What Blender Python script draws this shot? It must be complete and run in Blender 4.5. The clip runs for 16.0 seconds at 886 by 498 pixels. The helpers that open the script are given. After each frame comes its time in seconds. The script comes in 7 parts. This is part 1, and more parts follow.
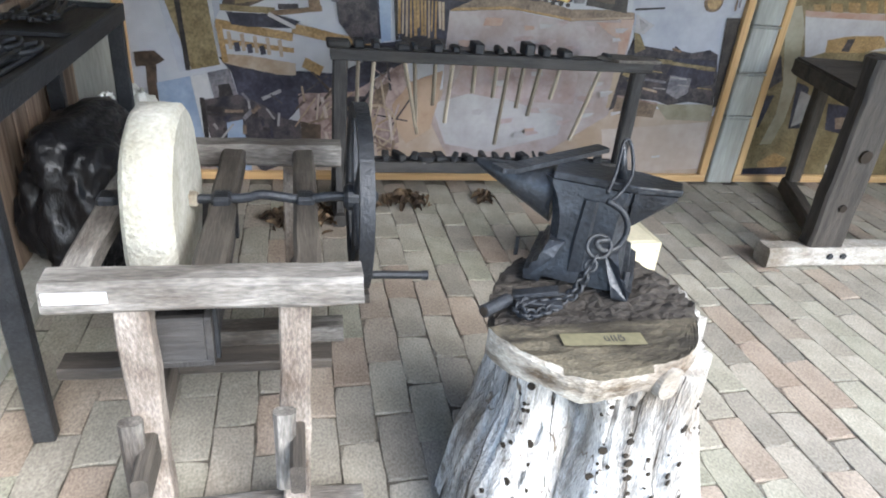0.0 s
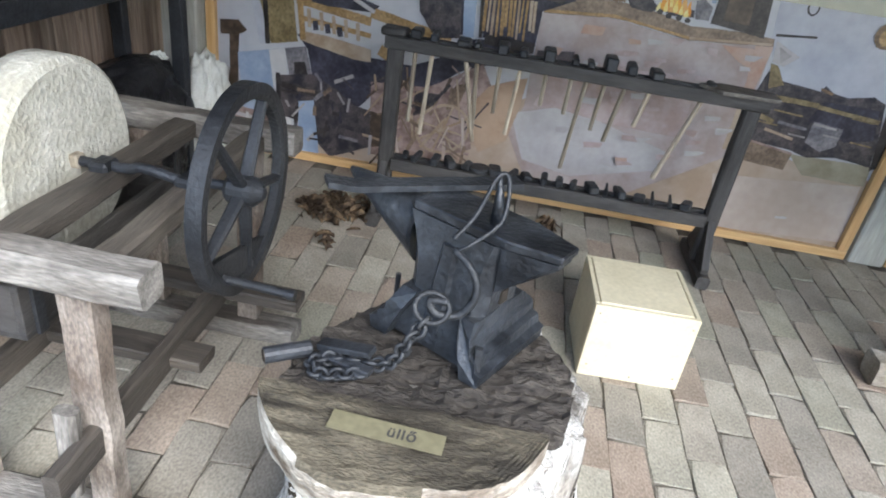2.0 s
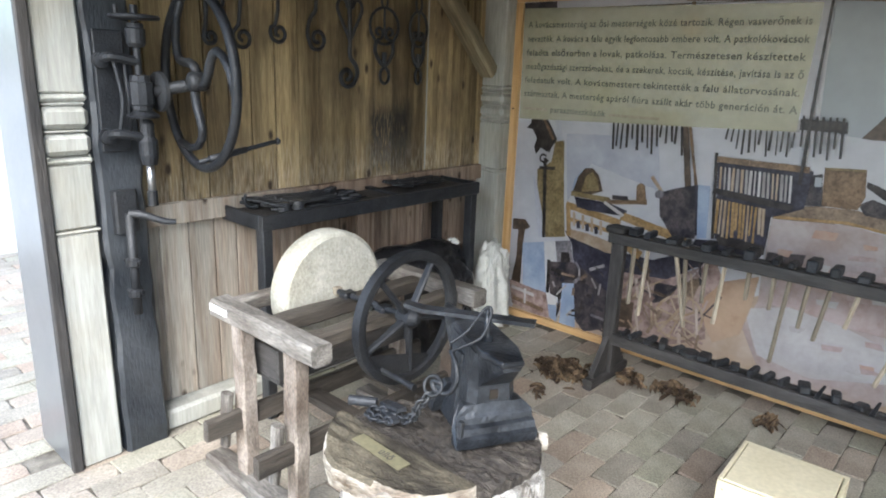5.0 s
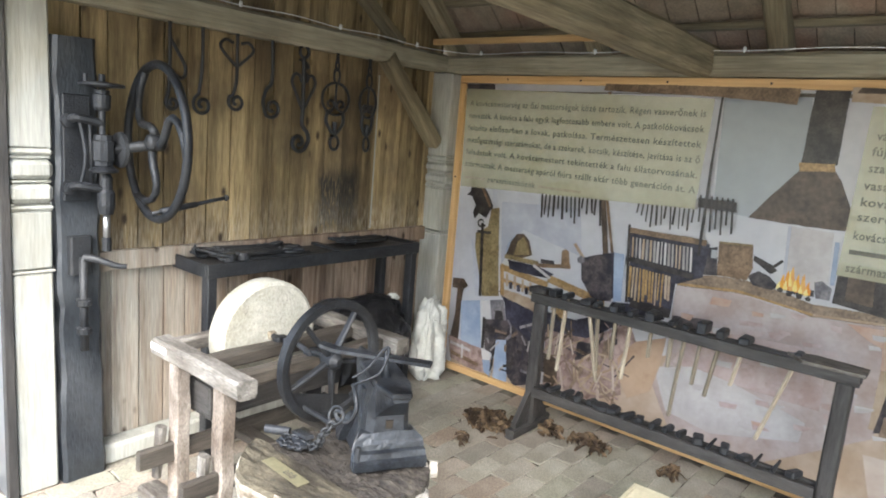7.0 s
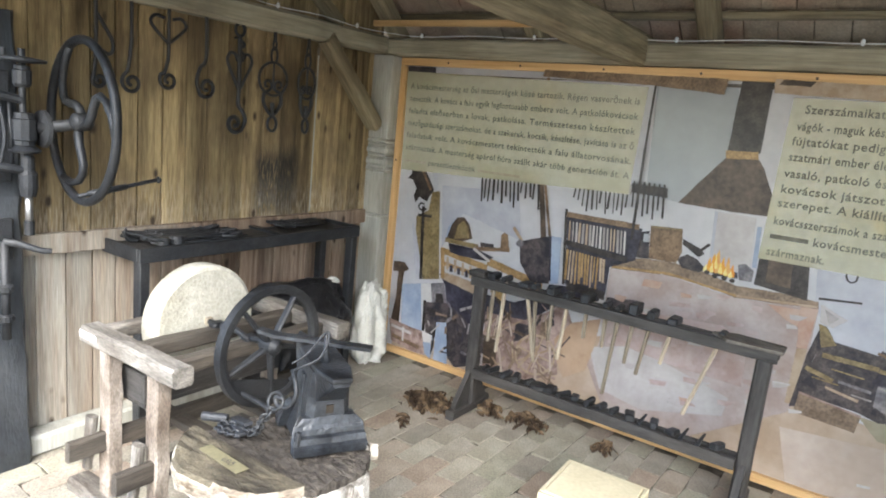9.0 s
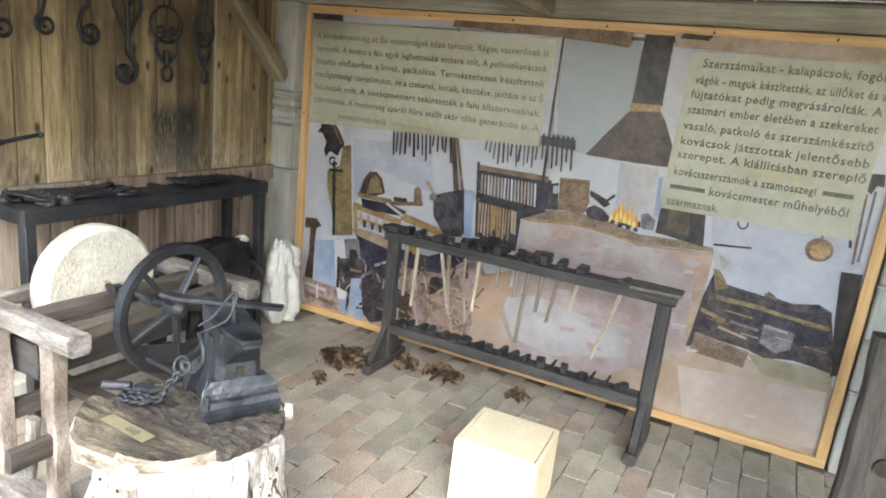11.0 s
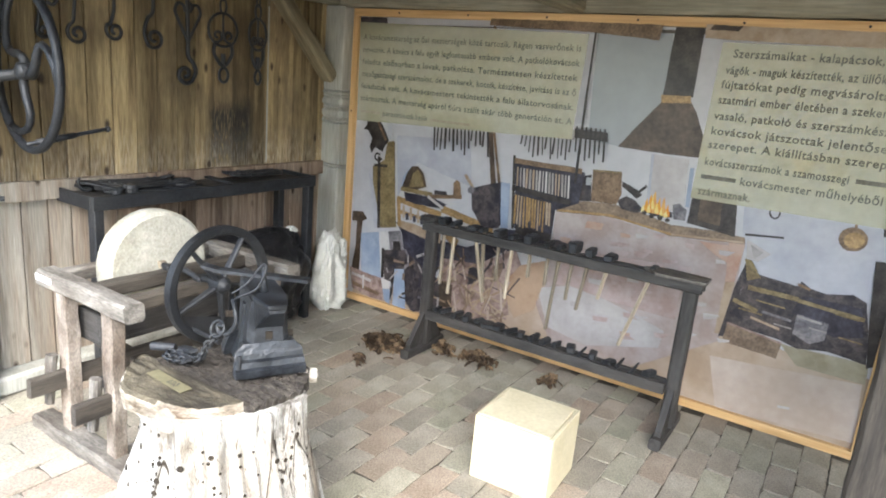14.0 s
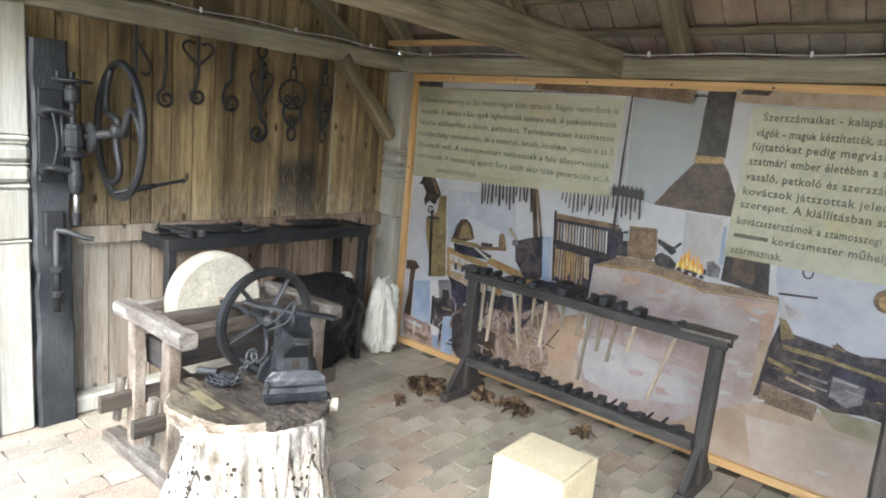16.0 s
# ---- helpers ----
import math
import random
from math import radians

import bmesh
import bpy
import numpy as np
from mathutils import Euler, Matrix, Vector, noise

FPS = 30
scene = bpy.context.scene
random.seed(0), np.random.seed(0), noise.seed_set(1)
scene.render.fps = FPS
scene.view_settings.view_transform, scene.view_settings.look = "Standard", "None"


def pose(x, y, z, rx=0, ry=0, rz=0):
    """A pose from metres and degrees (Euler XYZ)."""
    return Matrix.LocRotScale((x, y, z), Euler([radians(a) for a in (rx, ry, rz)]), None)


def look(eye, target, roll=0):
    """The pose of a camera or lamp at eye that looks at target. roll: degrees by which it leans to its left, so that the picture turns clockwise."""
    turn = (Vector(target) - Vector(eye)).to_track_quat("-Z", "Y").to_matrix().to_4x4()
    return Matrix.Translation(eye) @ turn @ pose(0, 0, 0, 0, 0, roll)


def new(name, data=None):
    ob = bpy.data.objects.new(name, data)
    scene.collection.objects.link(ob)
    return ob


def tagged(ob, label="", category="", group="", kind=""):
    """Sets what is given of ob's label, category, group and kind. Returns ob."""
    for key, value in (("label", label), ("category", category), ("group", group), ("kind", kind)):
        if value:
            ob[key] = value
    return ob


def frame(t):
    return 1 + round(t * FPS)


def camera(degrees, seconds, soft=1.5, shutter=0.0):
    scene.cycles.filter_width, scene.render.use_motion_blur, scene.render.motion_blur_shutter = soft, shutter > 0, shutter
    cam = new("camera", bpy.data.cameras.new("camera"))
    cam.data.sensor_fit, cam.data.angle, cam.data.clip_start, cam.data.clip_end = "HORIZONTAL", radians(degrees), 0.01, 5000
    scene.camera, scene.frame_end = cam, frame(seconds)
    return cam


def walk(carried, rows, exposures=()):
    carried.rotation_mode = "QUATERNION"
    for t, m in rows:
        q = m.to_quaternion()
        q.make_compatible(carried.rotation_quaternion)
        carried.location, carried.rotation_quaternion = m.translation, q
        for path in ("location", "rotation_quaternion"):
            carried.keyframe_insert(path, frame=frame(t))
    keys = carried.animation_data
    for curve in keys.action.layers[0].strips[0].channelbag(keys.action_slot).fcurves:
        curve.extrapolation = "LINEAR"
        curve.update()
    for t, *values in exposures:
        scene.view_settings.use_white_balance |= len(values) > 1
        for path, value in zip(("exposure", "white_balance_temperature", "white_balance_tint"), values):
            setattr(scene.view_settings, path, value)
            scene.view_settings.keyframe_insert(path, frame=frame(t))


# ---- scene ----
cam = camera(68.1, 16.0, soft=1.9)
PATH = [
    (0, (0.073, -0.033, 1.508), (0.500, 1.679, 0.567), 5.7),
    (0.5, (0.262, 0.089, 1.489), (0.765, 1.755, 0.504), 9.6),
    (1, (0.440, 0.207, 1.475), (0.853, 1.886, 0.471), 8.5),
    (1.5, (0.660, 0.265, 1.479), (0.793, 1.990, 0.475), 10.9),
    (2, (0.811, 0.265, 1.475), (0.693, 2.003, 0.494), 8.9),
    (2.5, (0.946, 0.188, 1.465), (0.594, 1.924, 0.536), 7.2),
    (3, (1.120, 0.140, 1.486), (0.499, 1.797, 0.555), 4.3),
    (3.5, (1.316, 0.140, 1.506), (0.463, 1.704, 0.595), 6.0),
    (4, (1.455, 0.097, 1.532), (0.374, 1.597, 0.768), 4.4),
    (4.5, (1.633, 0.028, 1.613), (0.440, 1.491, 0.954), 3.0),
    (5, (1.816, 0.000, 1.660), (0.538, 1.443, 1.127), 2.2),
    (5.2, (1.899, -0.009, 1.683), (0.616, 1.436, 1.168), 3.9),
    (7.3, (2.170, -0.104, 1.732), (0.941, 1.438, 1.395), 4.6),
    (7.5, (2.166, -0.105, 1.750), (0.964, 1.456, 1.407), 4.7),
    (8, (2.175, -0.106, 1.730), (1.018, 1.488, 1.384), 5.3),
    (10.3, (2.179, -0.106, 1.725), (1.213, 1.584, 1.267), 6.0),
    (10.5, (2.177, -0.099, 1.724), (1.242, 1.607, 1.257), 6.1),
    (11, (2.178, -0.081, 1.724), (1.326, 1.661, 1.232), 6.2),
    (11.5, (2.176, -0.070, 1.711), (1.372, 1.686, 1.190), 5.7),
    (12, (2.180, -0.070, 1.710), (1.397, 1.691, 1.176), 5.8),
    (12.5, (2.187, -0.076, 1.711), (1.372, 1.669, 1.172), 5.0),
    (13, (2.252, -0.087, 1.719), (1.333, 1.609, 1.192), 4.3),
    (13.5, (2.306, -0.106, 1.703), (1.349, 1.574, 1.194), 4.4),
    (14, (2.418, -0.140, 1.690), (1.393, 1.505, 1.194), 5.2),
    (14.5, (2.527, -0.179, 1.718), (1.396, 1.394, 1.220), 3.9),
    (15, (2.618, -0.182, 1.730), (1.445, 1.370, 1.268), 3.9),
    (15.5, (2.703, -0.172, 1.736), (1.487, 1.362, 1.324), 5.2),
    (16, (2.754, -0.171, 1.739), (1.497, 1.342, 1.378), 5.4),
]
walk(cam, [(t, look(eye, target, roll)) for t, eye, target, roll in PATH], exposures=[(0, 2.14, 6000, 8), (0.5, 1.94, 6000, 8), (1.0, 1.88, 6000, 8), (1.5, 1.82, 5950, 8), (2.2, 2.06, 6000, 8), (3.5, 2.09, 6000, 8), (5, 2.17, 6150, 8), (7.5, 2.58, 6450, 8), (10.5, 2.62, 6450, 8), (12, 2.61, 6450, 8), (14, 2.5, 6400, 8), (16, 2.45, 6400, 8)])

# ---- light ----
world = bpy.data.worlds.new("sky")
scene.world = world
world.use_nodes = True
wn = world.node_tree.nodes
sky = wn.new("ShaderNodeTexSky")
sky.sky_type = "NISHITA"
sky.sun_disc = False
sky.sun_elevation = radians(43)
sky.sun_rotation = radians(147)
sky.air_density, sky.dust_density, sky.ozone_density = 1.0, 2.0, 2.0
world.node_tree.links.new(sky.outputs[0], wn["Background"].inputs[0])
wn["Background"].inputs[1].default_value = 0.15
sun_data = bpy.data.lights.new("sun", "SUN")
sun_data.energy, sun_data.angle, sun_data.color = 1.6, radians(45), (1.0, 0.98, 0.95)
sun = new("sun", sun_data)
sun.matrix_world = look((3.7, -4.4, 6.2), (0.0, 1.4, 0.3))


# ---- materials ----
def ramp_mix(nt, fac, a, b):
    m = nt.nodes.new("ShaderNodeMix")
    m.data_type = "RGBA"
    nt.links.new(fac, m.inputs[0])
    for k, c in ((6, a), (7, b)):
        if isinstance(c, tuple):
            m.inputs[k].default_value = (*c, 1)
        else:
            nt.links.new(c, m.inputs[k])
    return m.outputs[2]


def curve_fac(nt, value, lo, hi):
    r = nt.nodes.new("ShaderNodeMapRange")
    r.inputs[1].default_value, r.inputs[2].default_value = lo, hi
    nt.links.new(value, r.inputs[0])
    return r.outputs[0]


def mat(name, a, b, rough=0.8, metal=0.0, scale=(6, 6, 6), fine=60.0, bump=0.3, stain=None, stain_amount=0.5, vary=0.0, spec=0.3, coat=0.0, grain=False, amp=0.2, ramp=(0.32, 0.68)):
    """Two tones mixed by a stretched noise, a finer grain, large stains, a per-object shift of tone, and relief."""
    m = bpy.data.materials.new(name)
    m.use_nodes = True
    nt = m.node_tree
    bs = nt.nodes["Principled BSDF"]
    tc = nt.nodes.new("ShaderNodeTexCoord")
    mp = nt.nodes.new("ShaderNodeMapping")
    mp.inputs["Scale"].default_value = scale
    if grain:
        at = nt.nodes.new("ShaderNodeAttribute")
        at.attribute_name = "grain"
        nt.links.new(at.outputs["Vector"], mp.inputs[0])
    else:
        nt.links.new(tc.outputs["Object"], mp.inputs[0])
    oi = nt.nodes.new("ShaderNodeObjectInfo")
    n1 = nt.nodes.new("ShaderNodeTexNoise")
    n1.noise_dimensions = "4D"
    n1.inputs["Scale"].default_value, n1.inputs["Detail"].default_value, n1.inputs["Roughness"].default_value = 1.0, 6.0, 0.62
    sh = nt.nodes.new("ShaderNodeMath")
    sh.operation = "MULTIPLY"
    sh.inputs[1].default_value = 37.0
    nt.links.new(oi.outputs["Random"], sh.inputs[0])
    nt.links.new(sh.outputs[0], n1.inputs["W"])
    nt.links.new(mp.outputs[0], n1.inputs["Vector"])
    n2 = nt.nodes.new("ShaderNodeTexNoise")
    n2.inputs["Scale"].default_value, n2.inputs["Detail"].default_value = fine / max(scale), 4.0
    nt.links.new(mp.outputs[0], n2.inputs["Vector"])
    col = ramp_mix(nt, curve_fac(nt, n1.outputs[0], *ramp), a, b)
    if stain:
        n3 = nt.nodes.new("ShaderNodeTexNoise")
        n3.inputs["Scale"].default_value, n3.inputs["Detail"].default_value = 2.3, 5.0
        nt.links.new(tc.outputs["Object"], n3.inputs["Vector"])
        f = nt.nodes.new("ShaderNodeMath")
        f.operation = "MULTIPLY"
        f.inputs[1].default_value = stain_amount
        nt.links.new(curve_fac(nt, n3.outputs[0], 0.48, 0.66), f.inputs[0])
        col = ramp_mix(nt, f.outputs[0], col, stain)
    hs = nt.nodes.new("ShaderNodeHueSaturation")
    vm = nt.nodes.new("ShaderNodeMapRange")
    vm.inputs[3].default_value, vm.inputs[4].default_value = 1 - vary, 1 + vary
    nt.links.new(oi.outputs["Random"], vm.inputs[0])
    gm = nt.nodes.new("ShaderNodeMapRange")
    gm.inputs[1].default_value, gm.inputs[2].default_value = 0.25, 0.75
    gm.inputs[3].default_value, gm.inputs[4].default_value = 1 - amp, 1 + amp * 0.9
    nt.links.new(n2.outputs[0], gm.inputs[0])
    vv = nt.nodes.new("ShaderNodeMath")
    vv.operation = "MULTIPLY"
    nt.links.new(vm.outputs[0], vv.inputs[0])
    nt.links.new(gm.outputs[0], vv.inputs[1])
    nt.links.new(vv.outputs[0], hs.inputs["Value"])
    nt.links.new(col, hs.inputs["Color"])
    nt.links.new(hs.outputs[0], bs.inputs["Base Color"])
    bs.inputs["Roughness"].default_value, bs.inputs["Metallic"].default_value = rough, metal
    bs.inputs["Specular IOR Level"].default_value = spec
    bs.inputs["Coat Weight"].default_value = coat
    if bump:
        add = nt.nodes.new("ShaderNodeMath")
        nt.links.new(n1.outputs[0], add.inputs[0])
        nt.links.new(n2.outputs[0], add.inputs[1])
        bp = nt.nodes.new("ShaderNodeBump")
        bp.inputs["Strength"].default_value, bp.inputs["Distance"].default_value = bump, 0.01
        nt.links.new(add.outputs[0], bp.inputs["Height"])
        nt.links.new(bp.outputs[0], bs.inputs["Normal"])
    return m


def brick_mat(name):
    m = mat(name, (0.2, 0.18, 0.145), (0.38, 0.345, 0.285), 0.9, scale=(9, 6, 9), fine=140, bump=0.3, stain=(0.15, 0.135, 0.105), stain_amount=0.8, vary=0.18, amp=0.36)
    nt = m.node_tree
    hs = next(n for n in nt.nodes if n.type == "HUE_SAT")
    src = hs.inputs["Color"].links[0].from_socket
    oi = next(n for n in nt.nodes if n.type == "OBJECT_INFO")
    geo = nt.nodes.new("ShaderNodeNewGeometry")
    both = nt.nodes.new("ShaderNodeMath")
    nt.links.new(oi.outputs["Random"], both.inputs[0])
    nt.links.new(geo.outputs["Random Per Island"], both.inputs[1])
    fr = nt.nodes.new("ShaderNodeMath")
    fr.operation = "FRACT"
    nt.links.new(both.outputs[0], fr.inputs[0])
    cr = nt.nodes.new("ShaderNodeValToRGB")
    cr.color_ramp.interpolation = "LINEAR"
    el = cr.color_ramp.elements
    el[0].color, el[1].color = (0.27, 0.275, 0.205, 1), (0.32, 0.26, 0.205, 1)
    for p, c in ((0.25, (0.33, 0.31, 0.25, 1)), (0.5, (0.22, 0.2, 0.165, 1)), (0.72, (0.35, 0.32, 0.27, 1)), (0.88, (0.33, 0.235, 0.175, 1))):
        el.new(p).color = c
    nt.links.new(fr.outputs[0], cr.inputs[0])
    mx = nt.nodes.new("ShaderNodeMix")
    mx.data_type = "RGBA"
    mx.inputs[0].default_value = 0.48
    nt.links.new(src, mx.inputs[6])
    nt.links.new(cr.outputs[0], mx.inputs[7])
    nt.links.new(mx.outputs[2], hs.inputs["Color"])
    return m


M_BRICK = brick_mat("floor_brick")
M_SAND = mat("joint_sand", (0.055, 0.047, 0.036), (0.2, 0.18, 0.145), 0.95, scale=(7, 7, 7), fine=200, bump=0.5, ramp=(0.4, 0.66))
M_GROUND = mat("pale_ground", (0.42, 0.4, 0.36), (0.5, 0.48, 0.43), 0.95, scale=(2, 2, 2), fine=60, bump=0.3, stain=(0.25, 0.27, 0.16), stain_amount=0.6)
M_PLANK = mat("brown_plank", (0.08, 0.054, 0.027), (0.375, 0.285, 0.15), 0.8, scale=(17, 17, 1.3), fine=170, bump=0.45, stain=(0.1, 0.072, 0.045), stain_amount=0.75, vary=0.34, amp=0.3)
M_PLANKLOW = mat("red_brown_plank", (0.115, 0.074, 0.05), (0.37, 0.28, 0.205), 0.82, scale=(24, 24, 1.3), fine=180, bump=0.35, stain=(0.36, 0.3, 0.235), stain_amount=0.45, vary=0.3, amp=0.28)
M_GREYWOOD = mat("weathered_grey_wood", (0.26, 0.262, 0.23), (0.41, 0.407, 0.37), 0.85, scale=(12, 12, 1.2), fine=90, bump=0.2, stain=(0.3, 0.27, 0.205), stain_amount=0.5, vary=0.06, amp=0.16)
M_BEAM = mat("grey_brown_beam", (0.19, 0.17, 0.115), (0.34, 0.31, 0.23), 0.85, scale=(1.2, 22, 22), fine=110, bump=0.45, grain=True, stain=(0.11, 0.09, 0.06), stain_amount=0.5, vary=0.15)
M_RAFTER = mat("old_rafter", (0.12, 0.1, 0.062), (0.27, 0.23, 0.15), 0.85, scale=(1.5, 24, 24), fine=110, bump=0.45, stain=(0.1, 0.075, 0.045), stain_amount=0.5, vary=0.2, grain=True, amp=0.3)
M_TILE = mat("old_roof_tile", (0.22, 0.18, 0.13), (0.42, 0.34, 0.25), 0.9, scale=(7, 7, 7), fine=90, bump=0.4, stain=(0.36, 0.19, 0.13), stain_amount=0.5, vary=0.2)
M_PINE = mat("yellow_pine_lath", (0.45, 0.27, 0.11), (0.64, 0.43, 0.21), 0.5, scale=(1.5, 30, 30), fine=90, bump=0.08, vary=0.05, grain=True, amp=0.12)
M_BLACKWOOD = mat("black_stained_wood", (0.018, 0.017, 0.016), (0.055, 0.052, 0.05), 0.6, scale=(4, 30, 30), fine=140, bump=0.4, grain=True, stain=(0.09, 0.08, 0.07), stain_amount=0.35, vary=0.1)
M_IRON = mat("black_iron", (0.007, 0.008, 0.01), (0.026, 0.028, 0.032), 0.48, 0.0, scale=(11, 11, 11), fine=110, bump=0.3, stain=(0.045, 0.045, 0.044), stain_amount=0.4, vary=0.12, spec=0.36, amp=0.4)
M_ANVIL = mat("dark_blue_grey_iron", (0.005, 0.006, 0.008), (0.024, 0.027, 0.032), 0.36, 0.0, scale=(14, 14, 14), fine=90, bump=0.3, stain=(0.06, 0.066, 0.075), stain_amount=0.35, spec=0.5, amp=0.5, ramp=(0.42, 0.62))
M_BLACKPAINT = mat("worn_black_paint", (0.011, 0.013, 0.016), (0.034, 0.039, 0.045), 0.42, scale=(4, 12, 12), fine=90, bump=0.35, grain=True, stain=(0.12, 0.125, 0.13), stain_amount=0.3, spec=0.45)
M_STEEL = mat("bare_steel", (0.35, 0.35, 0.36), (0.5, 0.5, 0.5), 0.3, 0.9, scale=(20, 20, 20), fine=150, bump=0.05)
M_OILWOOD = mat("greyed_bench_wood", (0.05, 0.043, 0.036), (0.25, 0.232, 0.205), 0.72, scale=(3.2, 15, 15), fine=170, bump=0.45, stain=(0.06, 0.045, 0.033), stain_amount=0.8, vary=0.2, grain=True, amp=0.42, ramp=(0.36, 0.64), spec=0.4)
M_LEGWOOD = mat("red_brown_leg_wood", (0.08, 0.062, 0.048), (0.32, 0.28, 0.24), 0.75, scale=(4.5, 10, 10), fine=160, bump=0.45, stain=(0.105, 0.072, 0.05), stain_amount=0.75, vary=0.2, grain=True, amp=0.4, ramp=(0.36, 0.62))
M_DARKOAK = mat("dark_oak", (0.02, 0.017, 0.014), (0.08, 0.067, 0.054), 0.65, scale=(2.0, 22, 22), fine=200, bump=0.4, stain=(0.11, 0.095, 0.075), stain_amount=0.4, vary=0.2, grain=True, spec=0.45, amp=0.35)
M_STONE = mat("cream_sandstone", (0.36, 0.345, 0.285), (0.49, 0.475, 0.41), 0.92, scale=(15, 15, 15), fine=80, bump=0.65, stain=(0.3, 0.275, 0.2), stain_amount=0.5, amp=0.2)
M_STUMP = mat("bleached_stump_wood", (0.17, 0.15, 0.125), (0.56, 0.545, 0.51), 0.88, scale=(11, 11, 2.2), fine=240, bump=0.8, stain=(0.2, 0.155, 0.105), stain_amount=0.7, ramp=(0.34, 0.54), amp=0.4)
M_STUMPTOP = mat("dark_weathered_endgrain", (0.016, 0.013, 0.011), (0.085, 0.073, 0.06), 0.9, scale=(14, 50, 30), fine=260, bump=0.9, stain=(0.02, 0.017, 0.014), stain_amount=0.7, amp=0.4)
M_SLAB = mat("grey_brown_slab", (0.025, 0.021, 0.015), (0.165, 0.14, 0.095), 0.88, scale=(7, 19, 20), fine=300, bump=0.5, stain=(0.028, 0.023, 0.016), stain_amount=0.9, amp=0.5, ramp=(0.36, 0.68))
M_SLABEDGE = mat("mottled_slab_edge", (0.1, 0.072, 0.045), (0.46, 0.42, 0.35), 0.88, scale=(9, 9, 26), fine=220, bump=0.7, stain=(0.09, 0.06, 0.038), stain_amount=0.8, amp=0.4, ramp=(0.36, 0.6))


def cracked(m):
    """Long dark drying cracks and a few black rotten patches in bleached wood."""
    nt = m.node_tree
    hs = next(n for n in nt.nodes if n.type == "HUE_SAT")
    tc = next(n for n in nt.nodes if n.type == "TEX_COORD")
    col = hs.inputs["Color"].links[0].from_socket
    for scale, width, dark in (((5.5, 5.5, 0.35), 0.008, (0.04, 0.032, 0.024)), ((24, 24, 0.9), 0.008, (0.14, 0.112, 0.085))):
        mp = nt.nodes.new("ShaderNodeMapping")
        mp.inputs["Scale"].default_value = scale
        nz = nt.nodes.new("ShaderNodeTexNoise")
        nz.inputs["Scale"].default_value, nz.inputs["Detail"].default_value = 1.0, 1.0
        nt.links.new(tc.outputs["Object"], mp.inputs[0])
        nt.links.new(mp.outputs[0], nz.inputs["Vector"])
        d = nt.nodes.new("ShaderNodeMath")
        d.operation = "SUBTRACT"
        d.inputs[1].default_value = 0.5
        nt.links.new(nz.outputs[0], d.inputs[0])
        ab = nt.nodes.new("ShaderNodeMath")
        ab.operation = "ABSOLUTE"
        nt.links.new(d.outputs[0], ab.inputs[0])
        col = ramp_mix(nt, curve_fac(nt, ab.outputs[0], width, width * 0.35), col, dark)
    nz = nt.nodes.new("ShaderNodeTexNoise")
    mp = nt.nodes.new("ShaderNodeMapping")
    mp.inputs["Scale"].default_value = (6, 6, 3)
    nt.links.new(tc.outputs["Object"], mp.inputs[0])
    nt.links.new(mp.outputs[0], nz.inputs["Vector"])
    nz.inputs["Scale"].default_value, nz.inputs["Detail"].default_value, nz.inputs["Roughness"].default_value = 1.0, 7.0, 0.7
    col = ramp_mix(nt, curve_fac(nt, nz.outputs[0], 0.55, 0.66), col, (0.12, 0.105, 0.088))
    nt.links.new(col, hs.inputs["Color"])


cracked(M_STUMP)
M_CUTWOOD = mat("pale_sawn_wood", (0.24, 0.21, 0.17), (0.48, 0.455, 0.405), 0.85, scale=(9, 14, 26), fine=180, bump=0.5, stain=(0.15, 0.12, 0.085), stain_amount=0.7, amp=0.3)
# near-black colour for the shade inside holes that are not cut
M_HOLE_SHADE = mat("painted_hole_shade", (0.02, 0.016, 0.012), (0.04, 0.03, 0.02), 0.95, bump=0)
M_BOX = mat("cream_painted_board", (0.52, 0.465, 0.315), (0.62, 0.565, 0.41), 0.6, scale=(5, 5, 5), fine=60, bump=0.06, stain=(0.4, 0.34, 0.2), stain_amount=0.45, amp=0.1)
M_BLACKBAG = mat("black_plastic_film", (0.006, 0.006, 0.007), (0.014, 0.014, 0.016), 0.33, scale=(14, 14, 6), fine=40, bump=0.6, spec=0.42)
M_SACK = mat("white_woven_sack", (0.5, 0.5, 0.46), (0.62, 0.62, 0.57), 0.75, scale=(40, 40, 40), fine=300, bump=0.3, stain=(0.4, 0.38, 0.31), stain_amount=0.4)
M_HUSK = mat("dry_husk", (0.035, 0.022, 0.013), (0.3, 0.21, 0.125), 0.9, scale=(14, 14, 14), fine=100, bump=0.3, vary=0.5, ramp=(0.45, 0.72))
M_PAPER = mat("yellowed_paper", (0.125, 0.113, 0.066), (0.185, 0.166, 0.1), 0.6, scale=(9, 9, 9), fine=60, bump=0.03)
M_WHITE = mat("white_paper", (0.75, 0.75, 0.74), (0.8, 0.8, 0.79), 0.5, bump=0)
M_INK = mat("dark_ink", (0.03, 0.03, 0.03), (0.04, 0.04, 0.04), 0.6, bump=0)
M_HANDLE = mat("hammer_handle_wood", (0.15, 0.12, 0.085), (0.36, 0.315, 0.24), 0.75, scale=(5, 40, 40), fine=160, bump=0.2, vary=0.4, grain=True)
M_CABLE = mat("white_cable", (0.7, 0.7, 0.68), (0.78, 0.78, 0.75), 0.5, bump=0)
M_STEELPANEL = mat("grey_sheet_steel", (0.3, 0.32, 0.35), (0.38, 0.4, 0.43), 0.28, 0.85, scale=(3, 3, 3), fine=60, bump=0.03, spec=0.6, amp=0.05)


